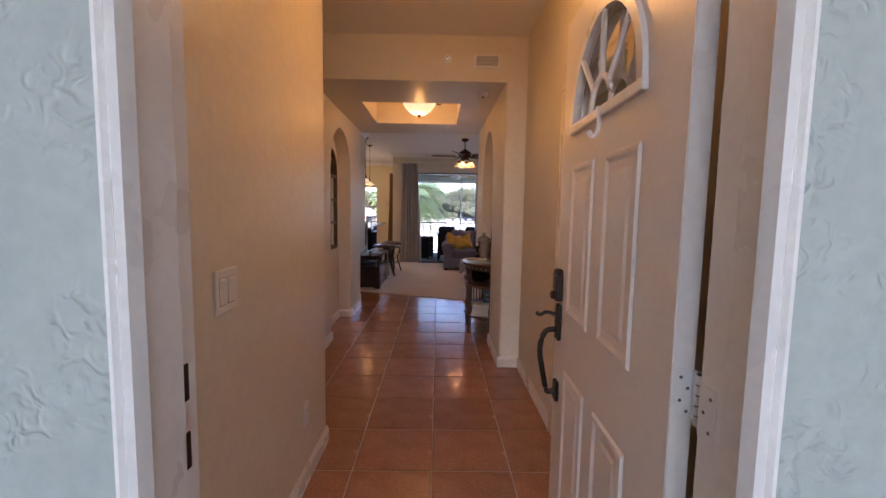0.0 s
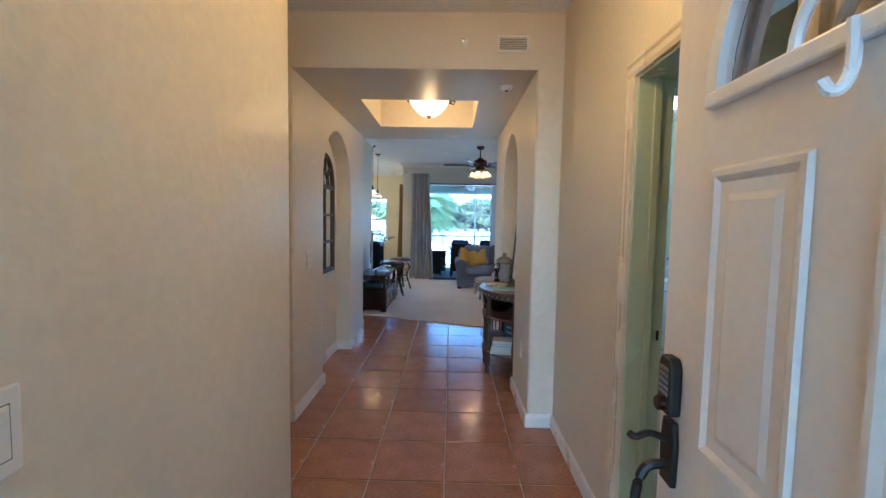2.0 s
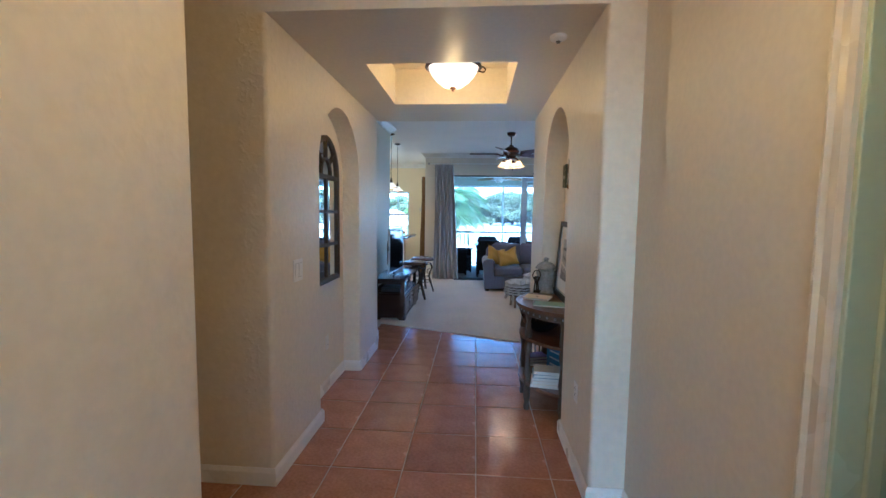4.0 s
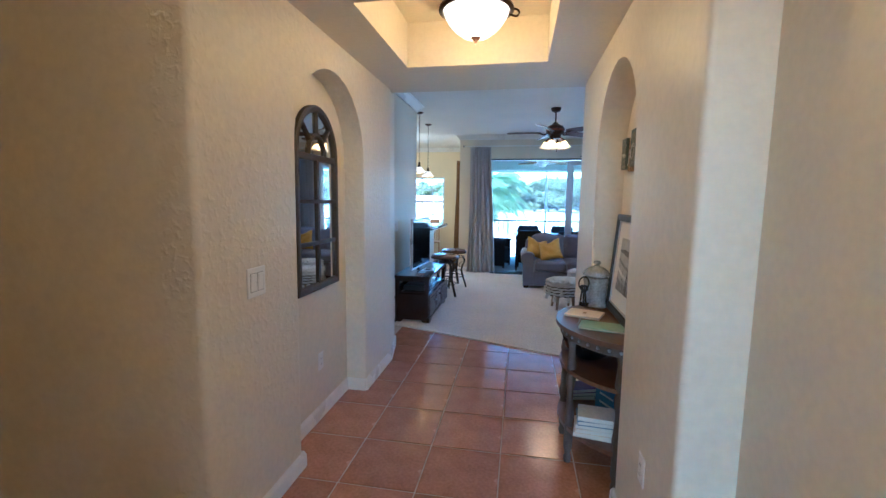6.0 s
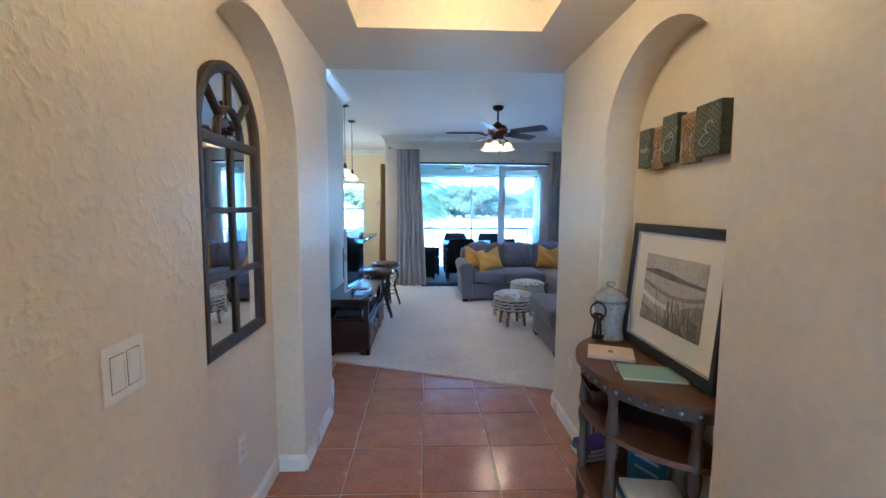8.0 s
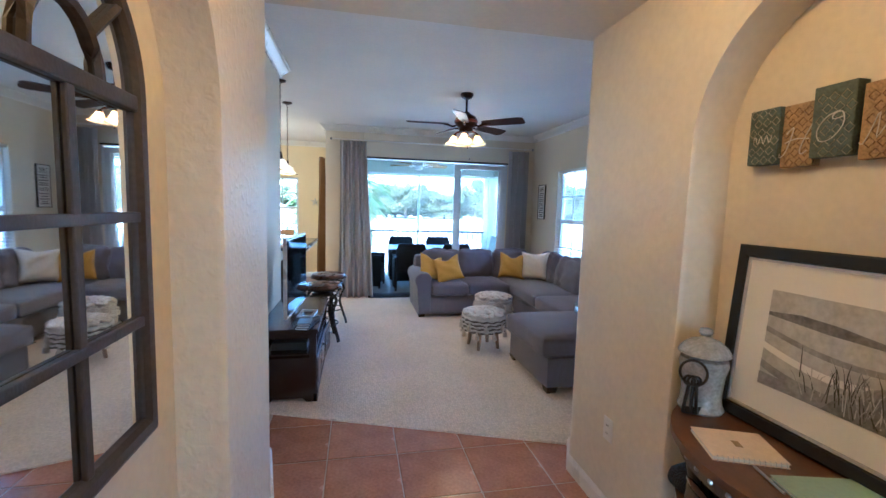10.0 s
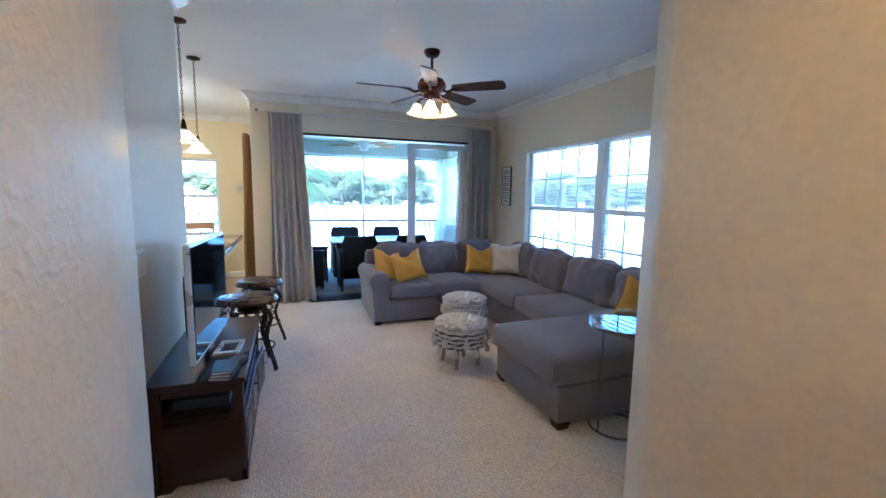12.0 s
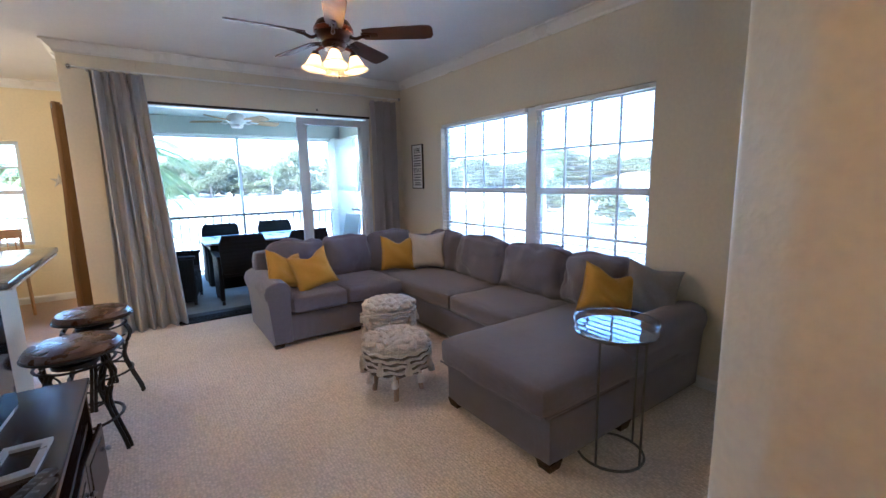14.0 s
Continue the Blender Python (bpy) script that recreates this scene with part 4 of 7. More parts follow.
def curtain(name, at, width, height, folds, material, label, flare=0.25, turn=0.0, seed=0, lean=0.0):
    """A hanging curtain panel with deep folds that spread towards the floor."""
    c = thing(name, at, label, "curtain", "", turn)
    b = bmesh.new()
    nu, nv = folds * 10, 26
    rnd = random.Random(seed)
    ph = [rnd.uniform(-0.5, 0.5) for _ in range(folds + 2)]
    g = []
    for i in range(nu + 1):
        row = []
        for j in range(nv + 1):
            u, v = i / nu, j / nv
            s = 1 + flare * (1 - v) ** 1.3
            k = u * folds
            a = ph[int(min(k, folds))] * (1 - (k % 1)) + ph[int(min(k, folds)) + 1] * (k % 1)
            x = (u - 0.5) * width * s + lean * (1 - v) + 0.012 * math.sin(k * 2 * math.pi * 0.5 + 3 * v)
            amp = 0.036 + 0.030 * (1 - v)
            y = amp * math.sin(k * 2 * math.pi + a * (1 - v) * 2.2) + 0.012 * math.sin(5 * v + 2 * k)
            row.append(b.verts.new((x, y, v * height)))
        g.append(row)
    for i in range(nu):
        for j in range(nv):
            b.faces.new((g[i][j], g[i + 1][j], g[i + 1][j + 1], g[i][j + 1]))
    p = part("panel", b, material, c, "", True)
    md = p.modifiers.new("thick", "SOLIDIFY")
    md.thickness = 0.004
    for k in range(folds):
        x = (-0.5 + (k + 0.25) / folds) * width
        part("grommet", tube([(x + q[0], 0.03 + 0.001 * k, height - 0.045 + q[1]) for q in [(0.020 * math.cos(a * math.pi / 6), 0.020 * math.sin(a * math.pi / 6)) for a in range(12)]], 0.004, 5, closed=True), "steel", c)
    return c


curtain("curtain", (-0.72, 11.86, 0.016), 0.40, 2.49, 6, "curtain", "floor-length grey curtain gathered beside the sliding door", 0.42, seed=3, lean=0.05)
curtain("curtain", (2.05, 11.90, 0.016), 0.34, 2.47, 6, "curtain", "floor-length grey curtain gathered in the room corner", 0.12, seed=8)
curtain("curtain", (-1.25, 12.62, 0.002), 0.30, 2.30, 4, "brown_curtain", "dark brown curtain on the dining room wall", 0.10, 90.0, seed=5)
rod = thing("curtain_rod", (0.68, 11.905, 2.53), "slim white curtain rod above the sliding door", "curtain rod")
part("rod", tube([(-1.72, 0, 0), (1.60, 0, 0)], 0.010, 10), "trim", rod)
for x in (-1.74, 1.62):
    part("finial", lathe([(0, -0.02), (0.018, -0.012), (0.024, 0), (0.018, 0.012), (0, 0.02)], 14, m=pose(x, 0, 0, 0, 90, 0)), "steel", rod)
for x in (-1.62, 0.1, 1.5):
    part("bracket", box(x - 0.008, x + 0.008, -0.005, 0.094, -0.012, 0.006, bevel=0.002), "trim", rod)

# ---- front door leaf ----
def front_door():
    """The open entrance door; its leaf runs along local x from the hinge, the outside face at local y = 0, facing +y."""
    ang = math.degrees(math.atan2(2.770 - 1.858, 0.497 - 0.468))
    d = thing("front_door", (0.468, 1.858, 0.022), "open off-white panelled entrance door with a fanlight", "door", "", ang)
    W, H, T = 0.89, 2.03, 0.044
    # raised and sunk panels in both faces
    cols, low, mid = ((0.185, 0.412), (0.505, 0.735)), (0.20, 0.74), (0.950, 1.490)
    cx, zs, rr = 0.465, 1.622, 0.272
    arc = [(cx + rr * math.cos(math.pi * k / 24), zs + 1.05 * rr * math.sin(math.pi * k / 24)) for k in range(25)]
    left = [(cx, H), (0, H), (0, 0), (cx, 0), (cx, zs)] + arc[24:11:-1]
    right = [(cx, H)] + arc[12::-1] + [(cx, zs), (cx, 0), (W, 0), (W, H)]
    b = prism(left, -T, 0, "y")
    part("leaf", prism(right, -T, 0, "y", bm=b), "door", d)
    for (a, c) in cols:
        for (z0, z1) in (low, mid):
            for y, s in ((0.0, 1), (-T, -1)):
                fr = bmesh.new()
                steps = ((0.0, 0.001), (0.006, 0.008), (0.016, 0.008), (0.028, 0.002), (0.050, 0.002), (0.062, 0.006))
                rings = []
                for o, h in steps:
                    rings.append([fr.verts.new((px, y + s * h, pz)) for px, pz in ((a + o, z0 + o), (c - o, z0 + o), (c - o, z1 - o), (a + o, z1 - o))])
                for p, q in zip(rings, rings[1:]):
                    for k in range(4):
                        fr.faces.new((p[k], p[(k + 1) % 4], q[(k + 1) % 4], q[k]))
                fr.faces.new(rings[-1])
                part("door_panel", fr, "door", d)
    fan = part("fanlight", prism([(cx - rr + 0.004, zs + 0.004)] + [(cx + (rr - 0.004) * math.cos(math.pi - math.pi * k / 24), zs + 0.004 + 1.05 * (rr - 0.004) * math.sin(math.pi * k / 24)) for k in range(1, 24)] + [(cx + rr - 0.004, zs + 0.004)], -T / 2 - 0.003, -T / 2 + 0.003, "y"), "glass", d, "clear fanlight glass")
    for y in (0.006, -T - 0.006):
        ring = [(cx + (rr + 0.016) * math.cos(math.pi * k / 24), zs + 0.008 + (1.05 * rr + 0.016) * math.sin(math.pi * k / 24)) for k in range(25)]
        ring += [(cx + (rr - 0.016) * math.cos(math.pi * k / 24), zs + 0.008 + (1.05 * rr - 0.016) * math.sin(math.pi * k / 24)) for k in range(24, -1, -1)]
        part("fanlight_frame", prism(ring, y - 0.008, y + 0.008, "y"), "trim", fan)
        part("fanlight_sill", box(cx - rr - 0.02, cx + rr + 0.02, y - 0.009, y + 0.009, zs - 0.022, zs + 0.008, bevel=0.005), "trim", fan)
        hub = [(cx + 0.085 * math.cos(math.pi * k / 12), y, zs + 0.095 * math.sin(math.pi * k / 12)) for k in range(13)]
        part("fanlight_hub", tube(hub, 0.009, 8), "trim", fan)
        for k in (45, 90, 135):
            q = radians(k)
            part("fanlight_bar", tube([(cx + 0.085 * math.cos(q), y, zs + 0.095 * math.sin(q)), (cx + rr * math.cos(q), y, zs + 1.05 * rr * math.sin(q))], 0.009, 8), "trim", fan)
    part("wreath_hook", tube(spaced([(cx - 0.018, 0.016, zs + 0.005), (cx - 0.018, 0.014, zs - 0.045), (cx - 0.016, 0.022, zs - 0.072), (cx - 0.011, 0.032, zs - 0.076), (cx - 0.006, 0.038, zs - 0.062)], 14), 0.0075, 7), "white_plastic", d, "white wreath hook")
    # keypad deadbolt
    xk = W - 0.06
    kp = part("keypad_lock", prism([(xk - 0.029, 0.985), (xk + 0.029, 0.985), (xk + 0.029, 1.085), (xk + 0.018, 1.108), (xk - 0.018, 1.108), (xk - 0.029, 1.085)], 0.0, 0.026, "y", 0.006), "iron", d, "dark bronze keypad lock")
    for k in range(5):
        part("key", box(xk - 0.022, xk + 0.022, 0.0255, 0.029, 1.026 + 0.013 * k, 1.035 + 0.013 * k, bevel=0.002), "grey_ink", kp)
    part("key_cylinder", lathe([(0, 0), (0.016, 0), (0.016, 0.012), (0.012, 0.015), (0, 0.015)], 14, m=pose(xk, 0.0255, 1.006, -90)), "bronze", kp)
    hs = part("handle_set", prism([(xk - 0.026, 0.830), (xk + 0.026, 0.830), (xk + 0.030, 0.920), (xk + 0.022, 0.970), (xk - 0.022, 0.970), (xk - 0.030, 0.920)], 0.0, 0.014, "y", 0.004), "iron", d, "dark iron thumb-latch handle")
    part("grip", tube(spaced([(xk, 0.014, 0.870), (xk, 0.055, 0.860), (xk, 0.074, 0.790), (xk, 0.058, 0.690), (xk, 0.040, 0.620), (xk, 0.012, 0.625)], 22), 0.011, 8), "iron", hs)
    part("thumb_latch", tube(spaced([(xk, 0.010, 0.925), (xk, 0.05, 0.938), (xk, 0.078, 0.928), (xk, 0.092, 0.936)], 8), 0.008, 7), "iron", hs)
    part("lower_rose", box(xk - 0.024, xk + 0.024, 0.0, 0.014, 0.585, 0.665, bevel=0.005), "iron", hs)
    part("inside_knob", lathe([(0, -T - 0.06), (0.024, -T - 0.055), (0.028, -T - 0.04), (0.012, -T - 0.02), (0.028, -T - 0.006), (0.028, -T)], 16, m=pose(xk, 0, 0.93) @ pose(0, 0, 0, -90)), "iron", d)
    for z in (0.24, 0.98, 1.78):
        h = part("hinge", tube([(-0.030, -T + 0.006, z - 0.050), (-0.030, -T + 0.006, z + 0.050)], 0.0065, 10), "black", d, "white painted hinge with worn dark pin")
        for k in range(5):
            part("knuckle", tube([(-0.030, -T + 0.006, z - 0.049 + 0.020 * k), (-0.030, -T + 0.006, z - 0.032 + 0.020 * k)], 0.0085, 12), "white_plastic", h, "", True)
        part("hinge_leaf", box(-0.0055, -0.0026, -T + 0.002, -0.005, z - 0.05, z + 0.05, bevel=0.0008), "white_plastic", h)
        part("hinge_leaf", moved(box(-0.0012, 0.0012, -0.014, 0.014, -0.05, 0.05), pose(-0.017, -T + 0.005, z, 0, 0, 90)), "white_plastic", h)
        for k, yy in ((-0.034, -0.030), (-0.012, -0.016), (0.012, -0.030), (0.034, -0.016)):
            part("screw", lathe([(0, 0), (0.0036, 0), (0.003, 0.0012), (0, 0.0012)], 8, m=pose(-0.0055, yy, z + k, 0, -90, 0)), "grey_ink", h)
    part("edge_strip", box(-0.0025, 0.0, -T + 0.002, -0.002, 0, H), "trim", d)
    return d


front_door()
for z in (0.26, 1.0, 1.80):
    part("hinge_plate", box(0.4855, 0.4878, 1.752, 1.797, z - 0.05, z + 0.05, bevel=0.001), "white_plastic", frame_root, "white painted hinge plate")
    for k, yy in ((-0.03, 1.765), (0.0, 1.782), (0.03, 1.765)):
        part("screw", lathe([(0, 0), (0.0036, 0), (0.003, 0.0012), (0, 0.0012)], 8, m=pose(0.4855, yy, z + k, 0, -90, 0)), "grey_ink", frame_root)

# ---- wall fittings ----
def switch_plate(at, turn, gangs, label):
    """A wall plate with rocker switches, facing local -y."""
    w = 0.046 * gangs + 0.026
    s = thing("light_switch", at, label, "light switch", "", turn)
    part("plate", box(-w / 2, w / 2, -0.007, 0, -0.058, 0.058, bevel=0.004), "white_plastic", s)
    for k in range(gangs):
        x = (k - (gangs - 1) / 2) * 0.046
        # dark plate stands in for the shadow line round the rocker
        part("rocker_gap", box(x - 0.0195, x + 0.0195, -0.0076, -0.006, -0.0365, 0.0365), "grey_ink", s)
        r = part("rocker_frame", box(x - 0.018, x + 0.018, -0.009, -0.006, -0.035, 0.035, bevel=0.002), "white_plastic", s)
        part("rocker", prism([(-0.008, -0.030), (-0.012, 0.030), (-0.006, 0.030), (-0.006, -0.030)], x - 0.014, x + 0.014, "x"), "white_plastic", r)
    s.scale = (1.1, 1.0, 1.12)
    return s


def outlet(at, turn, label):
    s = thing("wall_outlet", at, label, "outlet", "wall outlets", turn)
    part("plate", box(-0.036, 0.036, -0.006, 0, -0.058, 0.058, bevel=0.004), "white_plastic", s)
    for z in (-0.02, 0.02):
        r = part("socket", box(-0.016, 0.016, -0.008, -0.005, z - 0.014, z + 0.014, bevel=0.004), "white_plastic", s)
        for x in (-0.006, 0.006):
            part("slot", box(x - 0.001, x + 0.001, -0.0088, -0.0078, z - 0.004, z + 0.005), "ink", r)
    return s


switch_plate((X_E, 2.32, 1.10), 90, 2, "white double rocker switch on the entry wall")
switch_plate((X_L, 4.98, 1.10), 90, 2, "white double rocker switch beside the arched niche")
switch_plate((-1.38, 8.20, 1.15), 90, 3, "white wide switch plate behind the television")
outlet((X_NL, 5.87, 0.39), 90, "white outlet low in the mirror niche")
outlet((X_R, 4.955, 0.45), -90, "white outlet low on the hall wall")
outlet((X_R, 6.70, 0.43), -90, "white outlet low beside the console niche")
outlet((X_E, 3.06, 0.35), 90, "white outlet low on the entry wall")

vent = thing("air_vent", (0.393, Y_N, 2.560), "small white louvred air return high on the header", "air vent")
part("frame", box(-0.105, 0.105, -0.012, 0, -0.055, 0.055, bevel=0.003), "white_plastic", vent)
part("backing", box(-0.088, 0.088, -0.0135, -0.011, -0.038, 0.038), "grey_ink", vent)
for k in range(7):
    part("louvre", prism([(-0.017, -0.034 + 0.011 * k), (-0.013, -0.030 + 0.011 * k), (-0.013, -0.033 + 0.011 * k), (-0.017, -0.037 + 0.011 * k)], -0.088, 0.088, "x"), "white_plastic", vent)
det = thing("sprinkler_head", (0.068, Y_N, 2.574), "small white round sprinkler head on the header", "sprinkler")
part("escutcheon", lathe([(0, 0), (0.030, 0), (0.028, 0.008), (0.016, 0.014), (0, 0.014)], 20, m=pose(0, 0, 0, 90)), "white_plastic", det)
part("nozzle", lathe([(0, 0.01), (0.010, 0.012), (0.010, 0.028), (0.014, 0.030), (0, 0.034)], 14, m=pose(0, 0, 0, 90)), "chrome", det)
sp2 = thing("smoke_detector", (0.40, 5.0, SOFFIT), "small white detector under the soffit", "detector")
part("body", lathe([(0, 0), (0.045, 0), (0.042, -0.018), (0.02, -0.028), (0, -0.028)], 22), "white_plastic", sp2)
part("sensor", lathe([(0, -0.026), (0.014, -0.028), (0.010, -0.036), (0, -0.037)], 14), "grey_ink", sp2)


def bowl_light(at, label, drop):
    """A bronze ceiling fitting with a lit alabaster bowl; at is the ceiling point."""
    c = thing("ceiling_light", at, label, "ceiling light", "bowl ceiling lights")
    part("canopy", lathe([(0, 0), (0.070, 0), (0.066, -0.02), (0.02, -0.035), (0.012, -0.05), (0.012, -drop + 0.03), (0, -drop + 0.03)], 24), "bronze", c, "", True)
    part("pan", lathe([(0.012, -drop + 0.05), (0.21, -drop + 0.012), (0.215, -drop - 0.004), (0.195, -drop - 0.014), (0.19, -drop - 0.004), (0.012, -drop + 0.035)], 32), "bronze", c, "", True)
    bowl = [(0.188, -drop - 0.006), (0.180, -drop - 0.03), (0.160, -drop - 0.065), (0.125, -drop - 0.105), (0.075, -drop - 0.140), (0.0, -drop - 0.155), (0.0, -drop - 0.149), (0.072, -drop - 0.134), (0.12, -drop - 0.10), (0.154, -drop - 0.062), (0.174, -drop - 0.028), (0.182, -drop - 0.006)]
    part("bowl", lathe(bowl, 32), "amber", c, "lit alabaster glass bowl", True)
    part("finial", lathe([(0, -drop - 0.185), (0.006, -drop - 0.180), (0.012, -drop - 0.168), (0.028, -drop - 0.155), (0.030, -drop - 0.148), (0, -drop - 0.146)], 18), "bronze", c, "", True)
    for k in range(3):
        q = radians(15 + 120 * k)
        x, y = math.cos(q), math.sin(q)
        part("scroll", tube(spaced([(0.19 * x, 0.19 * y, -drop - 0.01), (0.235 * x, 0.235 * y, -drop - 0.02), (0.25 * x, 0.25 * y, -drop + 0.005), (0.225 * x, 0.225 * y, -drop + 0.02), (0.21 * x, 0.21 * y, -drop + 0.005)], 14), 0.006, 6), "bronze", c)
    return c


bowl_light((-0.215, 5.88, 2.70), "bronze ceiling light with a lit alabaster bowl in the tray", 0.16)
bowl_light((0.09, 3.12, CEIL), "bronze ceiling light with a lit alabaster bowl in the foyer", 0.16)

# ---- left niche: arched mirror ----
def arched_mirror():
    """A window-pane mirror, frame in the local y-z plane, facing +x."""
    m = thing("arched_mirror", (X_NL + 0.004, 5.843, 0.885), "dark wood arched window-pane mirror hung in the niche", "mirror")
    w, zs, top = 0.282, 0.845, 1.145
    def outline(o, n=24):
        r = w - o
        k = (top - zs - o) / r
        return [(-r, o)] + [(r, o)] + [(r * math.cos(math.pi * i / n), zs + k * r * math.sin(math.pi * i / n)) for i in range(n + 1)]
    glass = outline(0.03)
    part("glass", prism(glass, 0.002, 0.010, "x"), "mirror", m, "silvered mirror panes")
    out, inn = outline(0.0), outline(0.045)
    b = bmesh.new()
    rings = []
    for pts, x in ((out, 0.0), (out, 0.026), (outline(0.012), 0.032), (outline(0.034), 0.030), (inn, 0.018), (inn, 0.004)):
        rings.append([b.verts.new((x, p[0], p[1])) for p in pts])
    n = len(out)
    for p, q in zip(rings, rings[1:]):
        for i in range(n):
            b.faces.new((p[i], p[(i + 1) % n], q[(i + 1) % n], q[i]))
    part("frame", b, "mirror_wood", m)
    for z in (0.30, 0.56):
        part("muntin", box(0.010, 0.024, -w + 0.04, w - 0.04, z - 0.012, z + 0.012, bevel=0.003), "mirror_wood", m)
    part("transom", box(0.009, 0.027, -w + 0.04, w - 0.04, zs - 0.035, zs + 0.002, bevel=0.004), "mirror_wood", m)
    part("muntin", box(0.011, 0.023, -0.013, 0.013, 0.04, zs - 0.03, bevel=0.003), "mirror_wood", m)
    part("sunburst_hub", tube([(0.016, 0.105 * math.cos(math.pi * k / 12), zs + 0.125 * math.sin(math.pi * k / 12)) for k in range(13)], 0.012, 6), "mirror_wood", m)
    for a in (42, 90, 138):
        q = radians(a)
        part("sunburst_bar", tube([(0.016, 0.105 * math.cos(q), zs + 0.125 * math.sin(q)), (0.016, 0.25 * math.cos(q), zs + 0.27 * math.sin(q))], 0.012, 6), "mirror_wood", m)
    return m


arched_mirror()

# ---- right niche: console table and what stands on it ----
def console_table():
    """A half-round table against the niche wall; local +x points into the wall, the back edge at local x = 0."""
    c = thing("console_table", (0.722, 5.83, 0.0), "half-round weathered wood console table with nailhead apron", "console table")
    def half(a, b, inset=0.0, n=28):
        return [(-(b - inset) * math.sin(math.pi * k / n), -(a - inset) * math.cos(math.pi * k / n)) for k in range(n + 1)]
    top = half(0.455, 0.425)
    part("tabletop", prism(top, 0.760, 0.785, bevel=0.008, pick=lambda a, b: abs(a.z - b.z) < 1e-5, seg=2), "walnut", c, "brown wood half-round top", True)
    b = bmesh.new()
    rings = [[b.verts.new((x, y, z)) for x, y in half(0.455, 0.425, ins)] for ins, z in ((0.026, 0.7605), (0.026, 0.712), (0.044, 0.712), (0.044, 0.7605))]
    for p, q in zip(rings, rings[1:]):
        for i in range(len(p) - 1):
            b.faces.new((p[i], p[i + 1], q[i + 1], q[i]))
    apron = part("apron", b, "weathered", c, "grey weathered apron", True)
    stud = None
    for k in range(21):
        q = math.pi * (k + 0.7) / 22
        m = pose(-0.401 * math.sin(q), -0.431 * math.cos(q), 0.736) @ Vector((-math.sin(q) / 0.9, -math.cos(q), 0)).to_track_quat("Z", "Y").to_matrix().to_4x4()
        if stud is None:
            s = part("nailhead", lathe([(0.009, -0.001), (0.007, 0.004), (0, 0.006)], 10), "steel", apron)
            stud = s.data
        else:
            s = new("nailhead", stud)
            s.parent = apron
        s.matrix_basis = m
    for z in (0.525, 0.195):
        part("shelf", prism(half(0.455, 0.425, 0.03), z, z + 0.022, bevel=0.006, pick=lambda a, b: abs(a.z - b.z) < 1e-5, seg=2), "walnut", c, "brown wood half-round shelf", True)
    leg = [(0, 0), (0.018, 0), (0.022, 0.03), (0.014, 0.05), (0.024, 0.09), (0.024, 0.19), (0.024, 0.215), (0.018, 0.23), (0.027, 0.27), (0.020, 0.34), (0.017, 0.42), (0.024, 0.45), (0.026, 0.475), (0.026, 0.50), (0.018, 0.52), (0.027, 0.56), (0.020, 0.62), (0.018, 0.67), (0.024, 0.70), (0.024, 0.759), (0, 0.759)]
    for a in (22, 68, 112, 158):
        q = radians(a)
        part("leg", lathe(leg, 14, at=(-0.375 * math.sin(q), -0.405 * math.cos(q), 0)), "weathered", c, "turned grey wood leg", True)
    for k in range(7):
        q = radians(66 - 44 * k / 6)
        part("slat", box(-0.006, 0.006, -0.012, 0.012, 0.0, 0.26, bevel=0.002), "weathered", c).matrix_basis = pose(-0.375 * math.sin(radians(158 - k * 7.6)), -0.405 * math.cos(radians(158 - k * 7.6)), 0.218)
    return c


console_table()

picture = thing("framed_picture", (0.664, 5.83, 0.788), "black framed grey beach print leaning against the niche wall", "picture frame")
tilt = Matrix.Rotation(radians(4.5), 4, "Y") @ Matrix.Diagonal((1, 0.865, 1.075, 1))
fb = bmesh.new()
w2, h2 = 0.415, 0.56
rings = []
for o, x in ((0.0, 0.0), (0.0, -0.026), (0.006, -0.030), (0.036, -0.026), (0.040, -0.012), (0.040, 0.0)):
    rings.append([fb.verts.new((x, y, z)) for y, z in ((-w2 + o, o), (w2 - o, o), (w2 - o, h2 - o), (-w2 + o, h2 - o))])
for p, q in zip(rings, rings[1:]):
    for k in range(4):
        fb.faces.new((p[k], p[(k + 1) % 4], q[(k + 1) % 4], q[k]))
part("frame", moved(fb, tilt), "black", picture, "wide black wooden frame")
part("backing", moved(box(-0.006, -0.002, -w2 + 0.01, w2 - 0.01, 0.01, h2 - 0.01), tilt), "black", picture)
lip = bmesh.new()
for a, b_, c, d in ((-w2 + 0.040, w2 - 0.040, 0.040, 0.048), (-w2 + 0.040, w2 - 0.040, h2 - 0.048, h2 - 0.040), (-w2 + 0.040, -w2 + 0.048, 0.048, h2 - 0.048), (w2 - 0.048, w2 - 0.040, 0.048, h2 - 0.048)):
    box(-0.018, -0.008, a, b_, c, d, bm=lip)
part("inner_lip", moved(lip, tilt), "silver", picture, "silver inner lip")
part("mat_board", moved(box(-0.010, -0.0065, -w2 + 0.04, w2 - 0.04, 0.04, h2 - 0.04), tilt), "matboard", picture, "white mat board")
art = part("print", moved(box(-0.0125, -0.0105, -0.26, 0.26, 0.135, 0.43), tilt), "light_ink", picture, "grey print of a beach and dune grass")
def print_shape(name, outline, layer, material):
    part(name, moved(prism(outline, -0.0127 - 0.0003 * layer, -0.0125 - 0.0003 * (layer - 1), "x"), tilt), material, art)


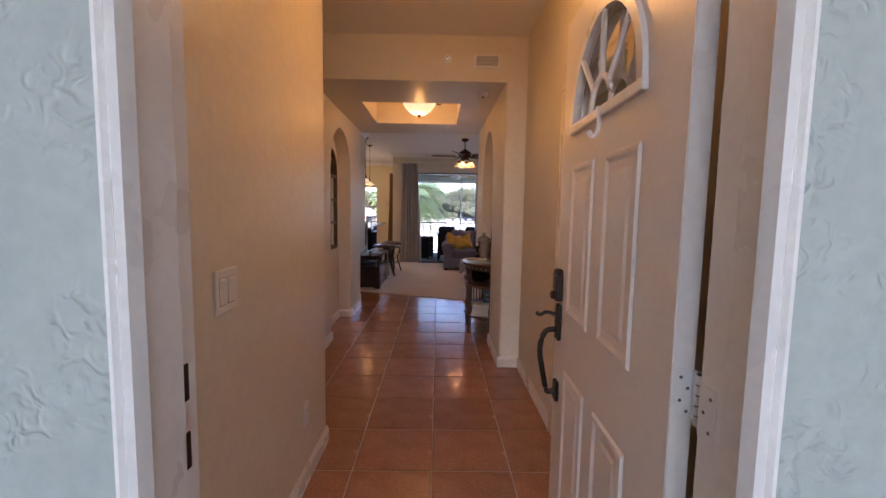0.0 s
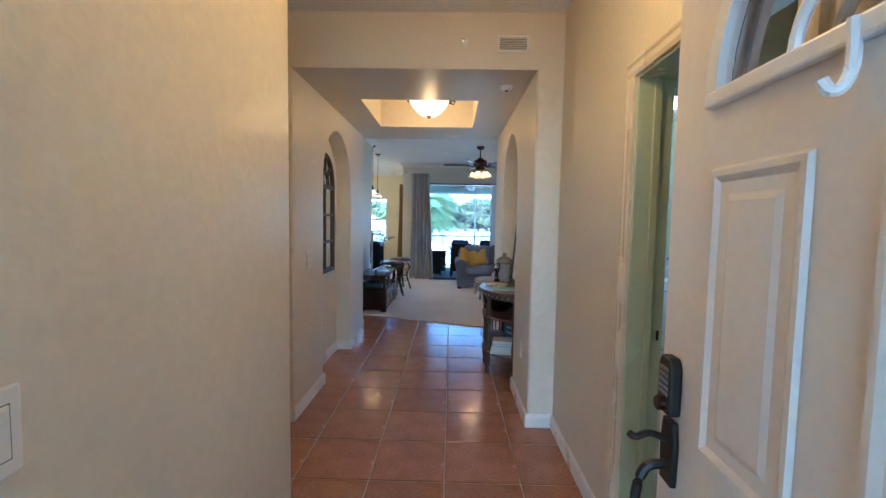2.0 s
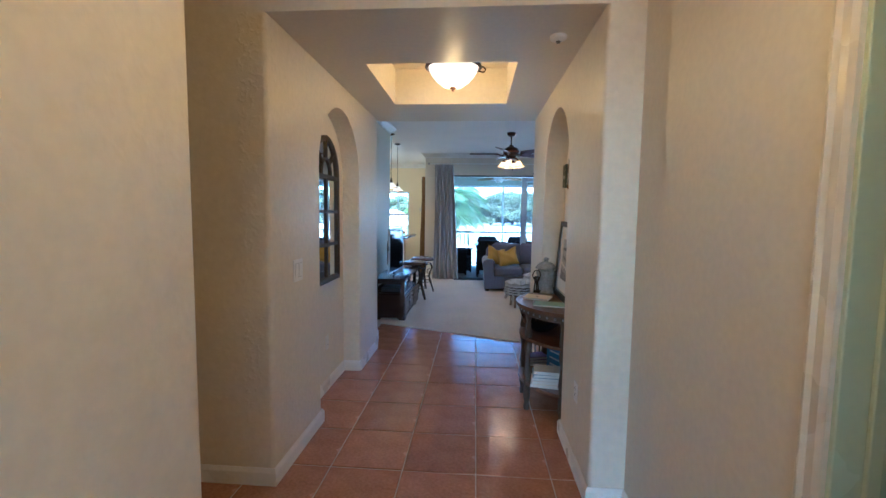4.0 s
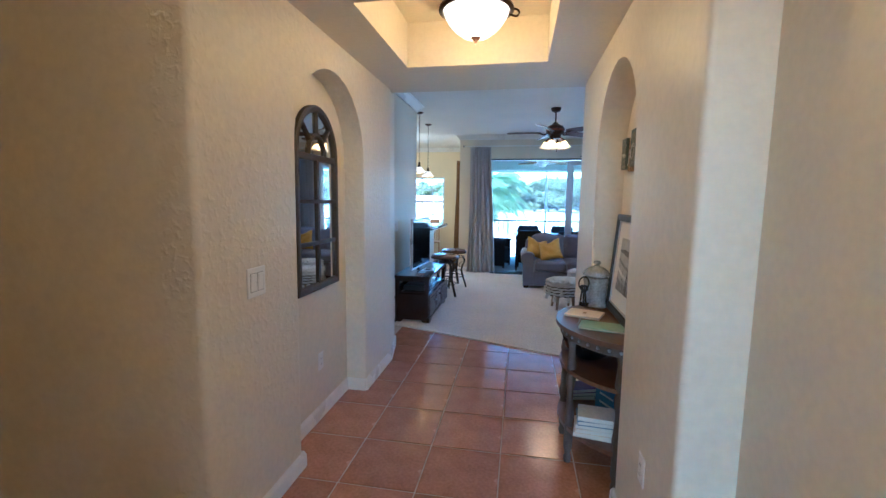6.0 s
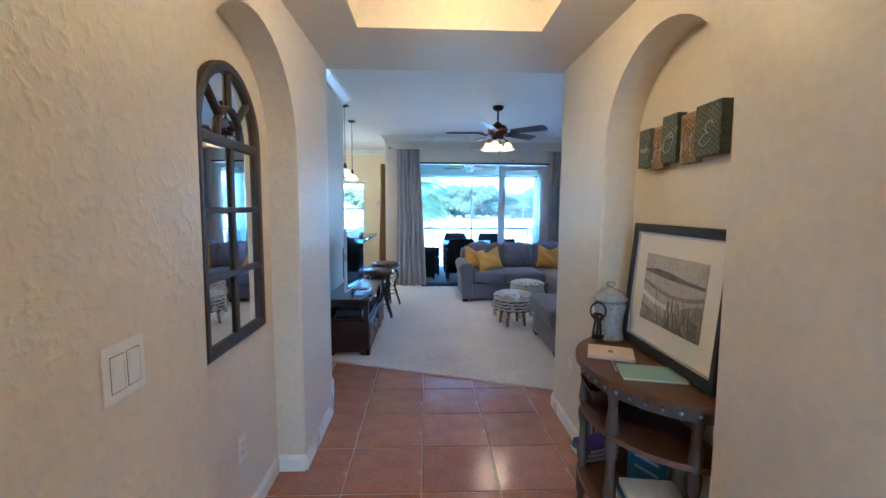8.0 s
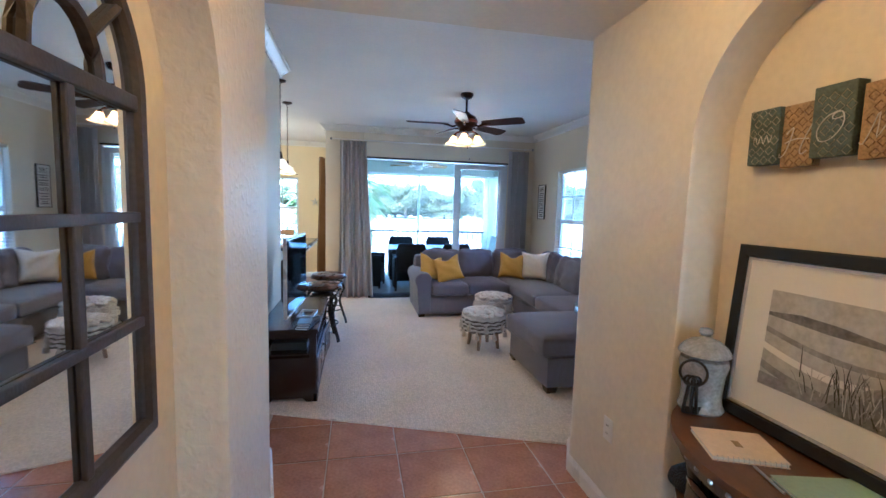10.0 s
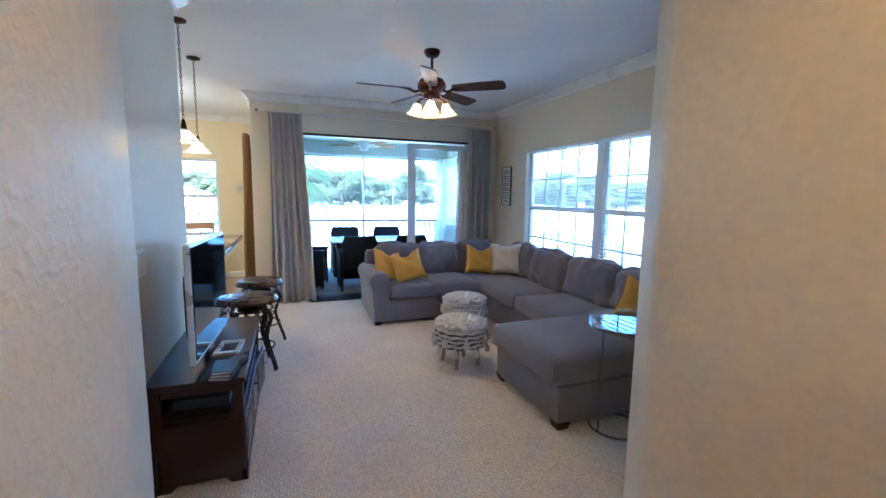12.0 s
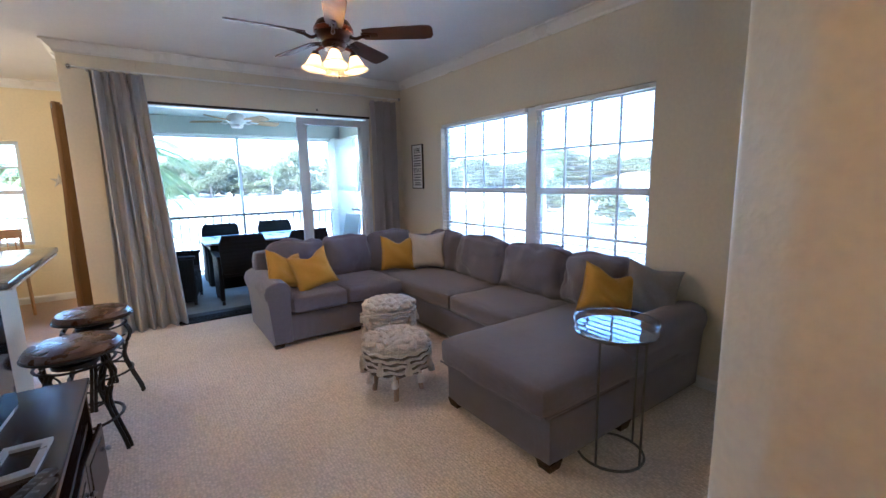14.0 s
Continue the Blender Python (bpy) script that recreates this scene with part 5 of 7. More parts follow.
# the print: pale sky, dark far shore, pale curving surf, grey sand, dune grass
print_shape("far_shore", [(0.26, 0.362), (0.26, 0.352), (0.05, 0.338), (-0.26, 0.332), (-0.26, 0.345), (-0.12, 0.350), (0.02, 0.366), (0.14, 0.372)], 1, "grey_ink")
for k in range(4):
    arc = [(0.26 - 0.52 * i / 16, 0.318 - 0.035 * k - (0.05 + 0.012 * k) * math.sin(i / 16 * 2.2 + 0.25 * k) + 0.03 * (i / 16) ** 2) for i in range(17)]
    print_shape("surf_band", arc + [(y, max(0.137, z - 0.016 - 0.004 * k)) for y, z in reversed(arc)], 2 + k, ("wash", "matboard")[k % 2])
sand = [(0.26, 0.137), (0.26, 0.175), (0.14, 0.168), (0.02, 0.178), (-0.10, 0.235), (-0.18, 0.262), (-0.26, 0.275), (-0.26, 0.137)]
print_shape("dune", sand, 7, "wash")
print_shape("dune_shadow", [(0.03, 0.137), (0.0, 0.170), (-0.08, 0.205), (-0.15, 0.225), (-0.24, 0.20), (-0.25, 0.137)], 8, "grey_ink")
rg = random.Random(4)
for k in range(95):
    y = rg.gauss(-0.10, 0.085)
    if not -0.25 < y < 0.16:
        continue
    z = rg.uniform(0.14, 0.20)
    ln, sl = rg.uniform(0.03, 0.10), rg.uniform(-0.045, 0.045)
    sl = max(-0.255 - y, sl)
    blade = [(y, z), (y + 0.0035, z), (y + sl * 0.5 + 0.003, z + ln * 0.7), (y + sl, z + ln), (y + sl * 0.5, z + ln * 0.7)]
    print_shape("grass_blade", blade, 9 + 0.01 * k, ("ink", "grey_ink", "wash", "light_ink")[k % 4])

SCRIPT = {
    "H": [[(0.05, 0.75), (0.22, 0.95), (0.25, 0.6), (0.2, 0.1), (0.05, -0.05), (0.0, 0.1)], [(0.85, 1.0), (0.75, 0.6), (0.7, 0.15), (0.8, 0.0), (0.95, 0.1)], [(0.1, 0.45), (0.45, 0.55), (0.9, 0.5)]],
    "O": [[(0.6, 0.95), (0.25, 0.8), (0.1, 0.4), (0.3, 0.05), (0.65, 0.1), (0.85, 0.5), (0.7, 0.9), (0.45, 0.85), (0.5, 0.7), (0.8, 0.75)]],
    "M": [[(0.0, 0.05), (0.12, 0.0), (0.2, 0.4), (0.25, 0.9), (0.35, 0.5), (0.42, 0.15), (0.55, 0.5), (0.68, 0.9), (0.72, 0.45), (0.78, 0.05), (0.95, 0.1)]],
    "E": [[(0.8, 0.85), (0.6, 1.0), (0.35, 0.85), (0.4, 0.6), (0.6, 0.52), (0.3, 0.45), (0.12, 0.2), (0.35, 0.0), (0.65, 0.05), (0.85, 0.25)]],
}
sign = thing("letter_block_sign", (0.729, 5.895, 1.660), "five patterned wooden blocks spelling home, hung in the niche", "wall sign")
for k, (y, z, wd, ht, mt, ch) in enumerate(((0.265, 0.005, 0.115, 0.20, "teal_block", ""), (0.150, -0.012, 0.115, 0.215, "tan_block", "H"), (0.035, 0.010, 0.125, 0.225, "teal_block", "O"), (-0.095, -0.008, 0.125, 0.225, "tan_block", "M"), (-0.245, 0.010, 0.165, 0.215, "teal_block", "E"))):
    dp = 0.030 if k % 2 else 0.045
    bl = part("block", box(-dp, -0.001, y - wd / 2 + 0.001, y + wd / 2 - 0.001, z, z + ht, bevel=0.003), mt, sign, ("teal" if mt == "teal_block" else "tan") + " patterned wooden block")
    lat = bmesh.new()
    st = 0.034
    for i in range(int(wd / st) + 1):
        for j in range(int(ht / st) + 1):
            cy, cz = y - wd / 2 + 0.012 + st * (i + 0.5 * (j % 2)), z + 0.014 + st * j
            if cy > y + wd / 2 - 0.012 or cz > z + ht - 0.012:
                continue
            tube([(-dp - 0.0004, cy + 0.0145 * math.cos(a * math.pi / 2), cz + 0.0155 * math.sin(a * math.pi / 2)) for a in range(4)], 0.0018, 4, bm=lat, closed=True)
    part("lattice_pattern", lat, "block_line" if mt == "teal_block" else "walnut", bl)
    face = Matrix.Translation((-dp - 0.001, y, z + ht * 0.42)) @ Matrix(((0, 0, -1, 0), (-1, 0, 0, 0), (0, 1, 0, 0), (0, 0, 0, 1)))
    if ch:
        for stroke in SCRIPT[ch]:
            pts = spaced([(u, v, 0.0) for u, v in stroke], 22)
            part("letter_stroke", moved(tube([(0.098 * (q[0] - 0.5 + 0.25 * (q[1] - 0.5)), 0.098 * (q[1] - 0.5), 0.001) for q in pts], 0.0019, 5), face), "pale_letter", bl)
    else:
        part("script_bar", tube([(-dp - 0.001, y + 0.035 - 0.07 * i / 18, z + 0.09 + 0.014 * math.sin(i * 1.1)) for i in range(19)], 0.0016, 4), "pale_letter", bl)

sign.scale = (1.0, 0.93, 0.92)
jar = thing("lidded_jar", (0.570, 6.185, 0.786), "mottled grey lidded ginger jar on the console", "jar")
part("body", lathe([(0, 0), (0.066, 0), (0.070, 0.010), (0.062, 0.030), (0.060, 0.07), (0.066, 0.14), (0.074, 0.175), (0.070, 0.196), (0.058, 0.204), (0.060, 0.212), (0.053, 0.212), (0.052, 0.200), (0.062, 0.175), (0.054, 0.07), (0, 0.010)], 32), "jar_glass", jar, "", True)
part("lid", lathe([(0.062, 0.2125), (0.076, 0.214), (0.077, 0.224), (0.066, 0.244), (0.045, 0.262), (0.020, 0.272), (0.013, 0.280), (0.022, 0.292), (0.018, 0.306), (0, 0.310)], 32), "jar_glass", jar, "domed lid with knob", True)
part("lid_rim", tube(ring_points(0.076, 36, 0.217), 0.004, 6, closed=True), "jar_glass", jar, "", True)
jar.scale = (1.08, 1.08, 0.97)
keyr = thing("iron_key_ornament", (0.488, 6.140, 0.7862), "dark iron keys on a ring leaning on the jar", "ornament")
part("ring", moved(tube(ring_points(0.042, 24), 0.0045, 6, closed=True), pose(0, 0, 0.155, 78, 0, -52)), "iron", keyr, "", True)
for k, a in enumerate((-14, 2, 15)):
    o = math.sin(radians(a)) * 0.10
    ky = part("key", tube([(0.3 * o, -0.3 * o, 0.118), (o * 0.7, -o * 0.7 + 0.006 * k, 0.008)], 0.006, 7), "iron", keyr)
    part("key_bow", moved(tube(ring_points(0.016, 14), 0.0045, 6, closed=True), pose(0.3 * o, -0.3 * o, 0.125, 84, 0, -52 + 20 * k)), "iron", ky, "", True)
    part("key_bit", moved(box(0.0, 0.022, -0.003, 0.003, 0.006, 0.030, bevel=0.001), pose(o * 0.7, -o * 0.7 + 0.006 * k, 0, 0, 0, -40 + 25 * k)), "iron", ky)


def notebook(at, turn, w, d, h, cover, label, spiral):
    n = thing("notebook", at, label, "notebook", "", turn)
    part("page_block", box(-w / 2 + 0.003, w / 2 - 0.003, -d / 2 + 0.003, d / 2 - 0.003, 0.002, h - 0.002), "page", n)
    part("cover", box(-w / 2, w / 2, -d / 2, d / 2, h - 0.002, h, bevel=0.0006), cover, n)
    part("back_cover", box(-w / 2, w / 2, -d / 2, d / 2, 0, 0.002, bevel=0.0006), cover, n)
    if spiral:
        for k in range(14):
            y = -d / 2 + 0.012 + k * (d - 0.024) / 13
            part("spiral_loop", tube([(-w / 2 + 0.005 * math.cos(a * math.pi / 4), y, h / 2 + (h / 2 + 0.003) * math.sin(a * math.pi / 4)) for a in range(8)], 0.0008, 4, closed=True), "steel", n)
    part("cover_mark", box(-0.018, 0.018, -0.010, 0.010, h, h + 0.0006), "tan_block" if spiral else "mint", n)
    return n


notebook((0.470, 5.935, 0.786), 68, 0.17, 0.20, 0.014, "paper", "cream spiral notebook lying on the console", True)
notebook((0.530, 5.69, 0.786), 76, 0.16, 0.24, 0.010, "mint", "mint green notebook lying on the console", False)
pen = thing("pen", (0.42, 5.79, 0.790), "slim grey pen lying beside the notebooks", "pen", "", 75)
part("barrel", tube([(-0.06, 0, 0), (0.05, 0, 0), (0.062, 0, -0.002)], 0.004, 8, taper=lambda t: 1 if t < 0.9 else 0.3), "steel", pen)
part("clip", box(-0.058, -0.02, -0.001, 0.001, 0.003, 0.006), "chrome", pen)

bowl = thing("bowl", (0.50, 5.90, 0.547), "black glazed leaf-edged bowl on the upper shelf", "bowl")
bb = lathe([(0, 0), (0.07, 0.0), (0.11, 0.03), (0.155, 0.085), (0.165, 0.12), (0.158, 0.12), (0.145, 0.085), (0.10, 0.036), (0, 0.012)], 36)
for v in bb.verts:
    if v.co.z > 0.06:
        q = math.atan2(v.co.y, v.co.x)
        v.co.z += 0.018 * math.sin(5 * q)
        v.co.xy *= 1 + 0.06 * math.sin(5 * q + 1)
part("bowl_body", bb, "black_gloss", bowl, "", True)
part("stem_handle", tube(spaced([(-0.05, -0.15, 0.10), (-0.07, -0.19, 0.12), (-0.06, -0.225, 0.11)], 8), 0.008, 6), "black_gloss", bowl)
black = thing("folded_cloth", (0.50, 6.09, 0.547), "dark folded cloth beside the bowl", "cloth")
part("cloth", soft_box(0.16, 0.12, 0.07, 0.03, 0.02, 0.02, 7, 4), "wicker", black, "", True)


def book(at, turn, w, d, h, cover, label, upright_=False, mark=None):
    b = thing("book", at, label, "book", "books on the lower shelf", turn)
    part("page_block", box(-w / 2 + 0.004, w / 2 - 0.004, -d / 2 + 0.004, d / 2 - 0.002, 0.002, h - 0.002), "page", b)
    part("cover", box(-w / 2, w / 2, -d / 2, d / 2, h - 0.0022, h, bevel=0.0006), cover, b)
    part("back_cover", box(-w / 2, w / 2, -d / 2, d / 2, 0, 0.0022, bevel=0.0006), cover, b)
    part("spine", box(-w / 2, w / 2, d / 2 - 0.002, d / 2, 0.0022, h - 0.0022), cover, b)
    if mark:
        for k in range(3):
            part("title_bar", box(-w * 0.3, w * 0.3, -d * 0.2 + 0.05 * k, -d * 0.2 + 0.05 * k + 0.012, h, h + 0.0005), mark, b)
    return b


for k in range(5):
    book((0.50 + 0.004 * k, 5.62 - 0.003 * k, 0.217 + 0.0245 * k), 80 + (5 * k) % 9, 0.15, 0.21, 0.024, ("page", "paper", "page", "blue", "page")[k], "worn paperback lying in a stack on the lower shelf")
up = book((0.60, 5.80, 0.218), 0, 0.19, 0.25, 0.016, "blue", "blue book with title bars standing on the lower shelf", True, "pale_letter")
up.matrix_basis = pose(0.605, 5.80, 0.345, 90, 0, -62)
for k in range(3):
    book((0.47 + 0.004 * k, 6.07 - 0.004 * k, 0.217 + 0.0245 * k), 100 + 4 * k, 0.13, 0.19, 0.024, ("page", "blue", "violet")[k], "book lying flat on the lower shelf")

# ---- living room: sectional sofa ----
def local(b, root):
    """Moves a mesh built in room coordinates into its root's own."""
    return moved(b, Matrix.Translation(-Vector(root.location)))


def placed(b, x, y, z, rx=0, ry=0, rz=0):
    return moved(b, pose(x, y, z, rx, ry, rz))


CARPET = 0.014
sofa = thing("sectional_sofa", (1.30, 9.70, CARPET), "grey-blue upholstered sectional sofa with chaise and loose back cushions", "sofa")


def roll_arm(length, name="arm"):
    """A rolled arm along local y, its face outward at local y = 0."""
    prof = [(-0.085, 0.05), (-0.085, 0.40), (-0.120, 0.46), (-0.130, 0.52), (-0.110, 0.575), (-0.060, 0.605), (0.0, 0.612), (0.060, 0.60), (0.095, 0.56), (0.095, 0.50), (0.085, 0.44), (0.085, 0.05)]
    b = prism(prof, 0, length, "y", 0.014, lambda a, c: abs(a.y - c.y) < 1e-5, 3)
    return b


def sofa_part(name, b, label="", material="sofa"):
    return part(name, local(b, sofa), material, sofa, label, True)


sofa_part("base", placed(soft_box(2.02, 0.90, 0.262, 0.03, 0.0, 0.002, 7, 1), 1.31, 10.93, 0.048))
sofa_part("base", placed(soft_box(0.86, 2.40, 0.262, 0.03, 0.0, 0.002, 7, 2), 1.915, 9.27, 0.048))
sofa_part("chaise_base", placed(soft_box(1.50, 0.86, 0.262, 0.03, 0.0, 0.002, 7, 3), 1.595, 8.41, 0.048))
sofa_part("back_frame", placed(soft_box(2.16, 0.20, 0.72, 0.06, 0.01, 0.004, 8, 4), 1.28, 11.28, 0.075))
sofa_part("back_frame", placed(soft_box(0.20, 3.20, 0.72, 0.08, 0.01, 0.004, 9, 5), 2.245, 9.76, 0.075))
sofa_part("arm", placed(roll_arm(0.90), 0.245, 10.48, 0.0), "rolled upholstered arm")
sofa_part("arm", placed(roll_arm(0.84), 2.35, 8.075, 0.0, 0, 0, 90), "rolled upholstered arm")
for i, (x0, x1, y0, y1) in enumerate(((0.34, 0.86, 10.44, 11.16), (0.86, 1.45, 10.44, 11.16), (1.45, 2.12, 9.67, 11.14), (1.45, 2.12, 8.85, 9.67))):
    sofa_part("seat_cushion", placed(soft_box(x1 - x0 - 0.006, y1 - y0 - 0.006, 0.165, 0.045, 0.022, 0.005, 10, 10 + i), (x0 + x1) / 2, (y0 + y1) / 2, 0.305))
sofa_part("chaise_cushion", placed(soft_box(1.32, 0.87, 0.185, 0.055, 0.03, 0.006, 12, 20), 1.455, 8.415, 0.300))
for i, (x, w) in enumerate(((0.60, 0.56), (1.13, 0.56), (1.67, 0.56))):
    sofa_part("back_cushion", placed(moved(soft_box(w, 0.43, 0.17, 0.07, 0.055, 0.034, 18, 30 + i), pose(0, 0.085, 0.215, 90)), x, 11.09, 0.455, -13, 0, 0))
for i, (y, w) in enumerate(((10.66, 0.60), (10.00, 0.72), (9.27, 0.72), (8.66, 0.50))):
    sofa_part("back_cushion", placed(moved(soft_box(0.43, w, 0.17, 0.07, 0.055, 0.036, 18, 40 + i), pose(0.085, 0, 0.215, 0, -90, 0)), 2.07, y, 0.450, 0, 13, 0))
for x, y in ((0.21, 10.53), (0.95, 10.55), (0.25, 11.30), (1.55, 9.3), (0.90, 8.03), (0.90, 8.79), (1.5, 8.03), (2.28, 8.06), (2.28, 11.30)):
    sofa_part("foot", placed(lathe([(0, 0), (0.052, 0), (0.068, 0.050), (0, 0.050)], 4, m=pose(0, 0, 0, 0, 0, 45)), x, y, CARPET), "dark tapered wooden foot", "espresso")
# welts along the chaise cushion
sofa_part("piping", tube([(0.80, 8.0, 0.325), (0.80, 8.835, 0.325)], 0.006, 6))
sofa_part("piping", tube([(0.81, 7.985, 0.325), (2.05, 7.985, 0.325)], 0.006, 6))


def throw_pillow(at, size, thick, turn, lean, roll, material, label, seed):
    p = thing("throw_pillow", at, label, "pillow", "throw pillows on the sofa", 0)
    p.matrix_basis = pose(*at, 0, 0, turn) @ pose(0, 0, 0, lean, roll, 0)
    part("cover", pillow(size, size, thick, seed, dent=0.17 if material == "yellow" else 0.04), material, p, "", True)
    h = size / 2
    part("piping", tube([(-h * 0.96, 0, size * 0.02), (-h * 0.90, 0, size * 0.5), (-h * 0.96, 0, size * 0.98)], 0.004, 5), material, p)
    return p


throw_pillow((0.37, 10.72, 0.490), 0.37, 0.16, 20, -24, 14, "yellow", "mustard yellow throw pillow on the sofa end seat", 1)
throw_pillow((0.63, 10.56, 0.490), 0.38, 0.16, -4, -30, -14, "yellow", "mustard yellow throw pillow on the sofa end seat", 2)
throw_pillow((1.56, 10.74, 0.495), 0.38, 0.16, -20, -16, 3, "yellow", "mustard yellow throw pillow in the sofa corner", 3)
throw_pillow((1.86, 10.60, 0.495), 0.41, 0.17, -34, -14, -2, "white_cloth", "white nubby throw pillow in the sofa corner", 4)
throw_pillow((1.82, 8.38, 0.505), 0.38, 0.18, -46, -30, 16, "yellow", "mustard yellow throw pillow at the chaise end", 5)
throw_pillow((2.07, 8.22, 0.51), 0.37, 0.15, -46, -18, 14, "grey_cloth", "grey throw pillow leaning at the chaise end", 6)


# ---- ottomans ----
def ottoman(at, turn, label, bands=("wool_dark", "wool_light")):
    """A round footstool with a knotted woollen cover and tassels."""
    o = thing("ottoman", at, label, "ottoman", "knitted round ottomans", turn)
    part("seat", lathe([(0, 0.385), (0.13, 0.382), (0.185, 0.365), (0.200, 0.335), (0.202, 0.26), (0.196, 0.205), (0.19, 0.195), (0, 0.195)], 36), "wool_light", o, "", True)
    for k in range(8):
        z = 0.200 + 0.0185 * k
        pts = [(((0.202, 0.208)[k % 2] + 0.004 * math.sin(14 * a * math.pi / 32 + k)) * math.cos(a * math.pi / 32), ((0.202, 0.208)[k % 2] + 0.004 * math.sin(14 * a * math.pi / 32 + k)) * math.sin(a * math.pi / 32), z + 0.004 * math.sin(a * 1.3 + k)) for a in range(64)]
        part("wool_band", tube(pts, 0.0105, 6, closed=True), bands[k % 2], o, bands[k % 2].replace("wool_dark", "grey").replace("wool_light", "cream") + " looped wool band", True)
    rnd = random.Random(7)
    knot = None
    for r, n in ((0.03, 3), (0.085, 8), (0.135, 13), (0.180, 17)):
        for k in range(n):
            q = 2 * math.pi * k / n + r * 9
            if knot is None:
                kn = part("knot", placed(soft_box(0.080, 0.044, 0.030, 0.012, 0.006, 0.004, 4, 2), 0, 0, 0), "wool_light", o, "", True)
                knot = kn.data
            else:
                kn = new("knot", knot)
                kn.parent = o
            kn.matrix_basis = pose(r * math.cos(q), r * math.sin(q), 0.376 - 0.35 * max(0, r - 0.13), 0, 14 * (r > 0.15), math.degrees(q) + (45 if k % 2 else -45))
    tas = None
    for k in range(16):
        q = 2 * math.pi * k / 16
        if tas is None:
            t = part("tassel", lathe([(0, 0), (0.024, 0.002), (0.019, 0.045), (0.007, 0.064), (0.012, 0.074), (0.007, 0.086), (0, 0.088)], 10), "white_cloth", o, "cream tassel")
            tas = t.data
        else:
            t = new("tassel", tas)
            t.parent = o
        t.matrix_basis = pose(0.216 * math.cos(q), 0.216 * math.sin(q), 0.130 + 0.075 * (k % 2), rnd.uniform(-8, 8), rnd.uniform(-8, 8), 0)
    for k in range(4):
        q = radians(45 + 90 * k)
        part("leg", tube([(0.125 * math.cos(q), 0.125 * math.sin(q), 0.20), (0.150 * math.cos(q), 0.150 * math.sin(q), 0.0)], 0.019, 10, taper=lambda t: 1.1 - 0.3 * t), "leg_wood", o, "pale turned wood leg")
    o.scale = (1.1, 1.1, 1.02)
    return o


ottoman((0.690, 9.215, CARPET), 12, "round knitted cream and grey tasselled ottoman on the carpet")
ottoman((1.060, 10.02, CARPET), 40, "round knitted cream ottoman near the sofa corner", ("wool_light", "wool_light"))

# ---- round side table ----
st = thing("side_table", (1.25, 7.92, CARPET), "round mirrored tray side table on a thin metal ring base", "side table")
part("base_ring", tube(ring_points(0.165, 40, 0.008), 0.007, 8, closed=True), "dark_steel", st, "", True)
part("upper_ring", tube(ring_points(0.192, 40, 0.672), 0.006, 8, closed=True), "dark_steel", st, "", True)
for a in (190, 350, 270):
    q = radians(a)
    part("leg", tube([(0.165 * math.cos(q), 0.165 * math.sin(q), 0.008), (0.168 * math.cos(q), 0.168 * math.sin(q), 0.672)], 0.006, 8), "dark_steel", st)
part("tray", lathe([(0, 0.678), (0.200, 0.678), (0.203, 0.684), (0.200, 0.690), (0, 0.690)], 44), "smoked_mirror", st, "mirrored tray top", True)
part("rim", lathe([(0.197, 0.690), (0.203, 0.690), (0.205, 0.730), (0.199, 0.730), (0.197, 0.690)], 44), "rim_glass", st, "clear acrylic rim", True)
for a in range(4):
    q = radians(25 + 90 * a)
    part("stud", lathe([(0, 0), (0.007, 0.001), (0.005, 0.006), (0, 0.007)], 10, at=(0.19 * math.cos(q), 0.19 * math.sin(q), 0.690)), "chrome", st)

# ---- television and its stand ----
tvs = thing("tv_stand", (-1.155, 8.67, CARPET), "dark espresso wood television stand with open shelf and one door ajar", "tv stand")
H, HX, HY = 0.56, 0.205, 0.555
part("top", box(-HX - 0.015, HX + 0.015, -HY - 0.02, HY + 0.02, H - 0.032, H, bevel=0.006), "espresso", tvs)
for y in (-HY, HY - 0.03):
    sd = part("side_panel", box(-HX, HX, y, y + 0.03, 0.04, 0.34, bevel=0.003), "espresso", tvs)
    for x0, x1 in ((-HX, -HX + 0.05), (HX - 0.05, HX)):
        part("post", box(x0, x1, y, y + 0.03, 0.34, H - 0.032, bevel=0.003), "espresso", sd)
    part("side_rail", box(-HX + 0.05, HX - 0.05, y + 0.002, y + 0.028, H - 0.075, H - 0.032, bevel=0.003), "espresso", sd)
part("back_panel", box(-HX, -HX + 0.012, -HY + 0.03, HY - 0.03, 0.06, H - 0.14), "espresso", tvs)
part("shelf", box(-HX + 0.012, HX - 0.01, -HY + 0.03, HY - 0.03, 0.335, 0.36, bevel=0.003), "espresso", tvs)
part("bottom", box(-HX + 0.012, HX - 0.01, -HY + 0.03, HY - 0.03, 0.055, 0.08, bevel=0.003), "espresso", tvs)
part("plinth", prism([(-HY, 0.0), (-HY + 0.10, 0.0), (-HY + 0.14, 0.035), (HY - 0.14, 0.035), (HY - 0.10, 0.0), (HY, 0.0), (HY, 0.06), (-HY, 0.06)], HX - 0.02, HX + 0.008, "x"), "espresso", tvs)
for y in (-HY, HY - 0.03):
    part("foot_panel", prism([(-HX, 0.0), (-HX + 0.07, 0.0), (-HX + 0.10, 0.03), (HX - 0.10, 0.03), (HX - 0.07, 0.0), (HX, 0.0), (HX, 0.045), (-HX, 0.045)], y, y + 0.03, "y"), "espresso", tvs)
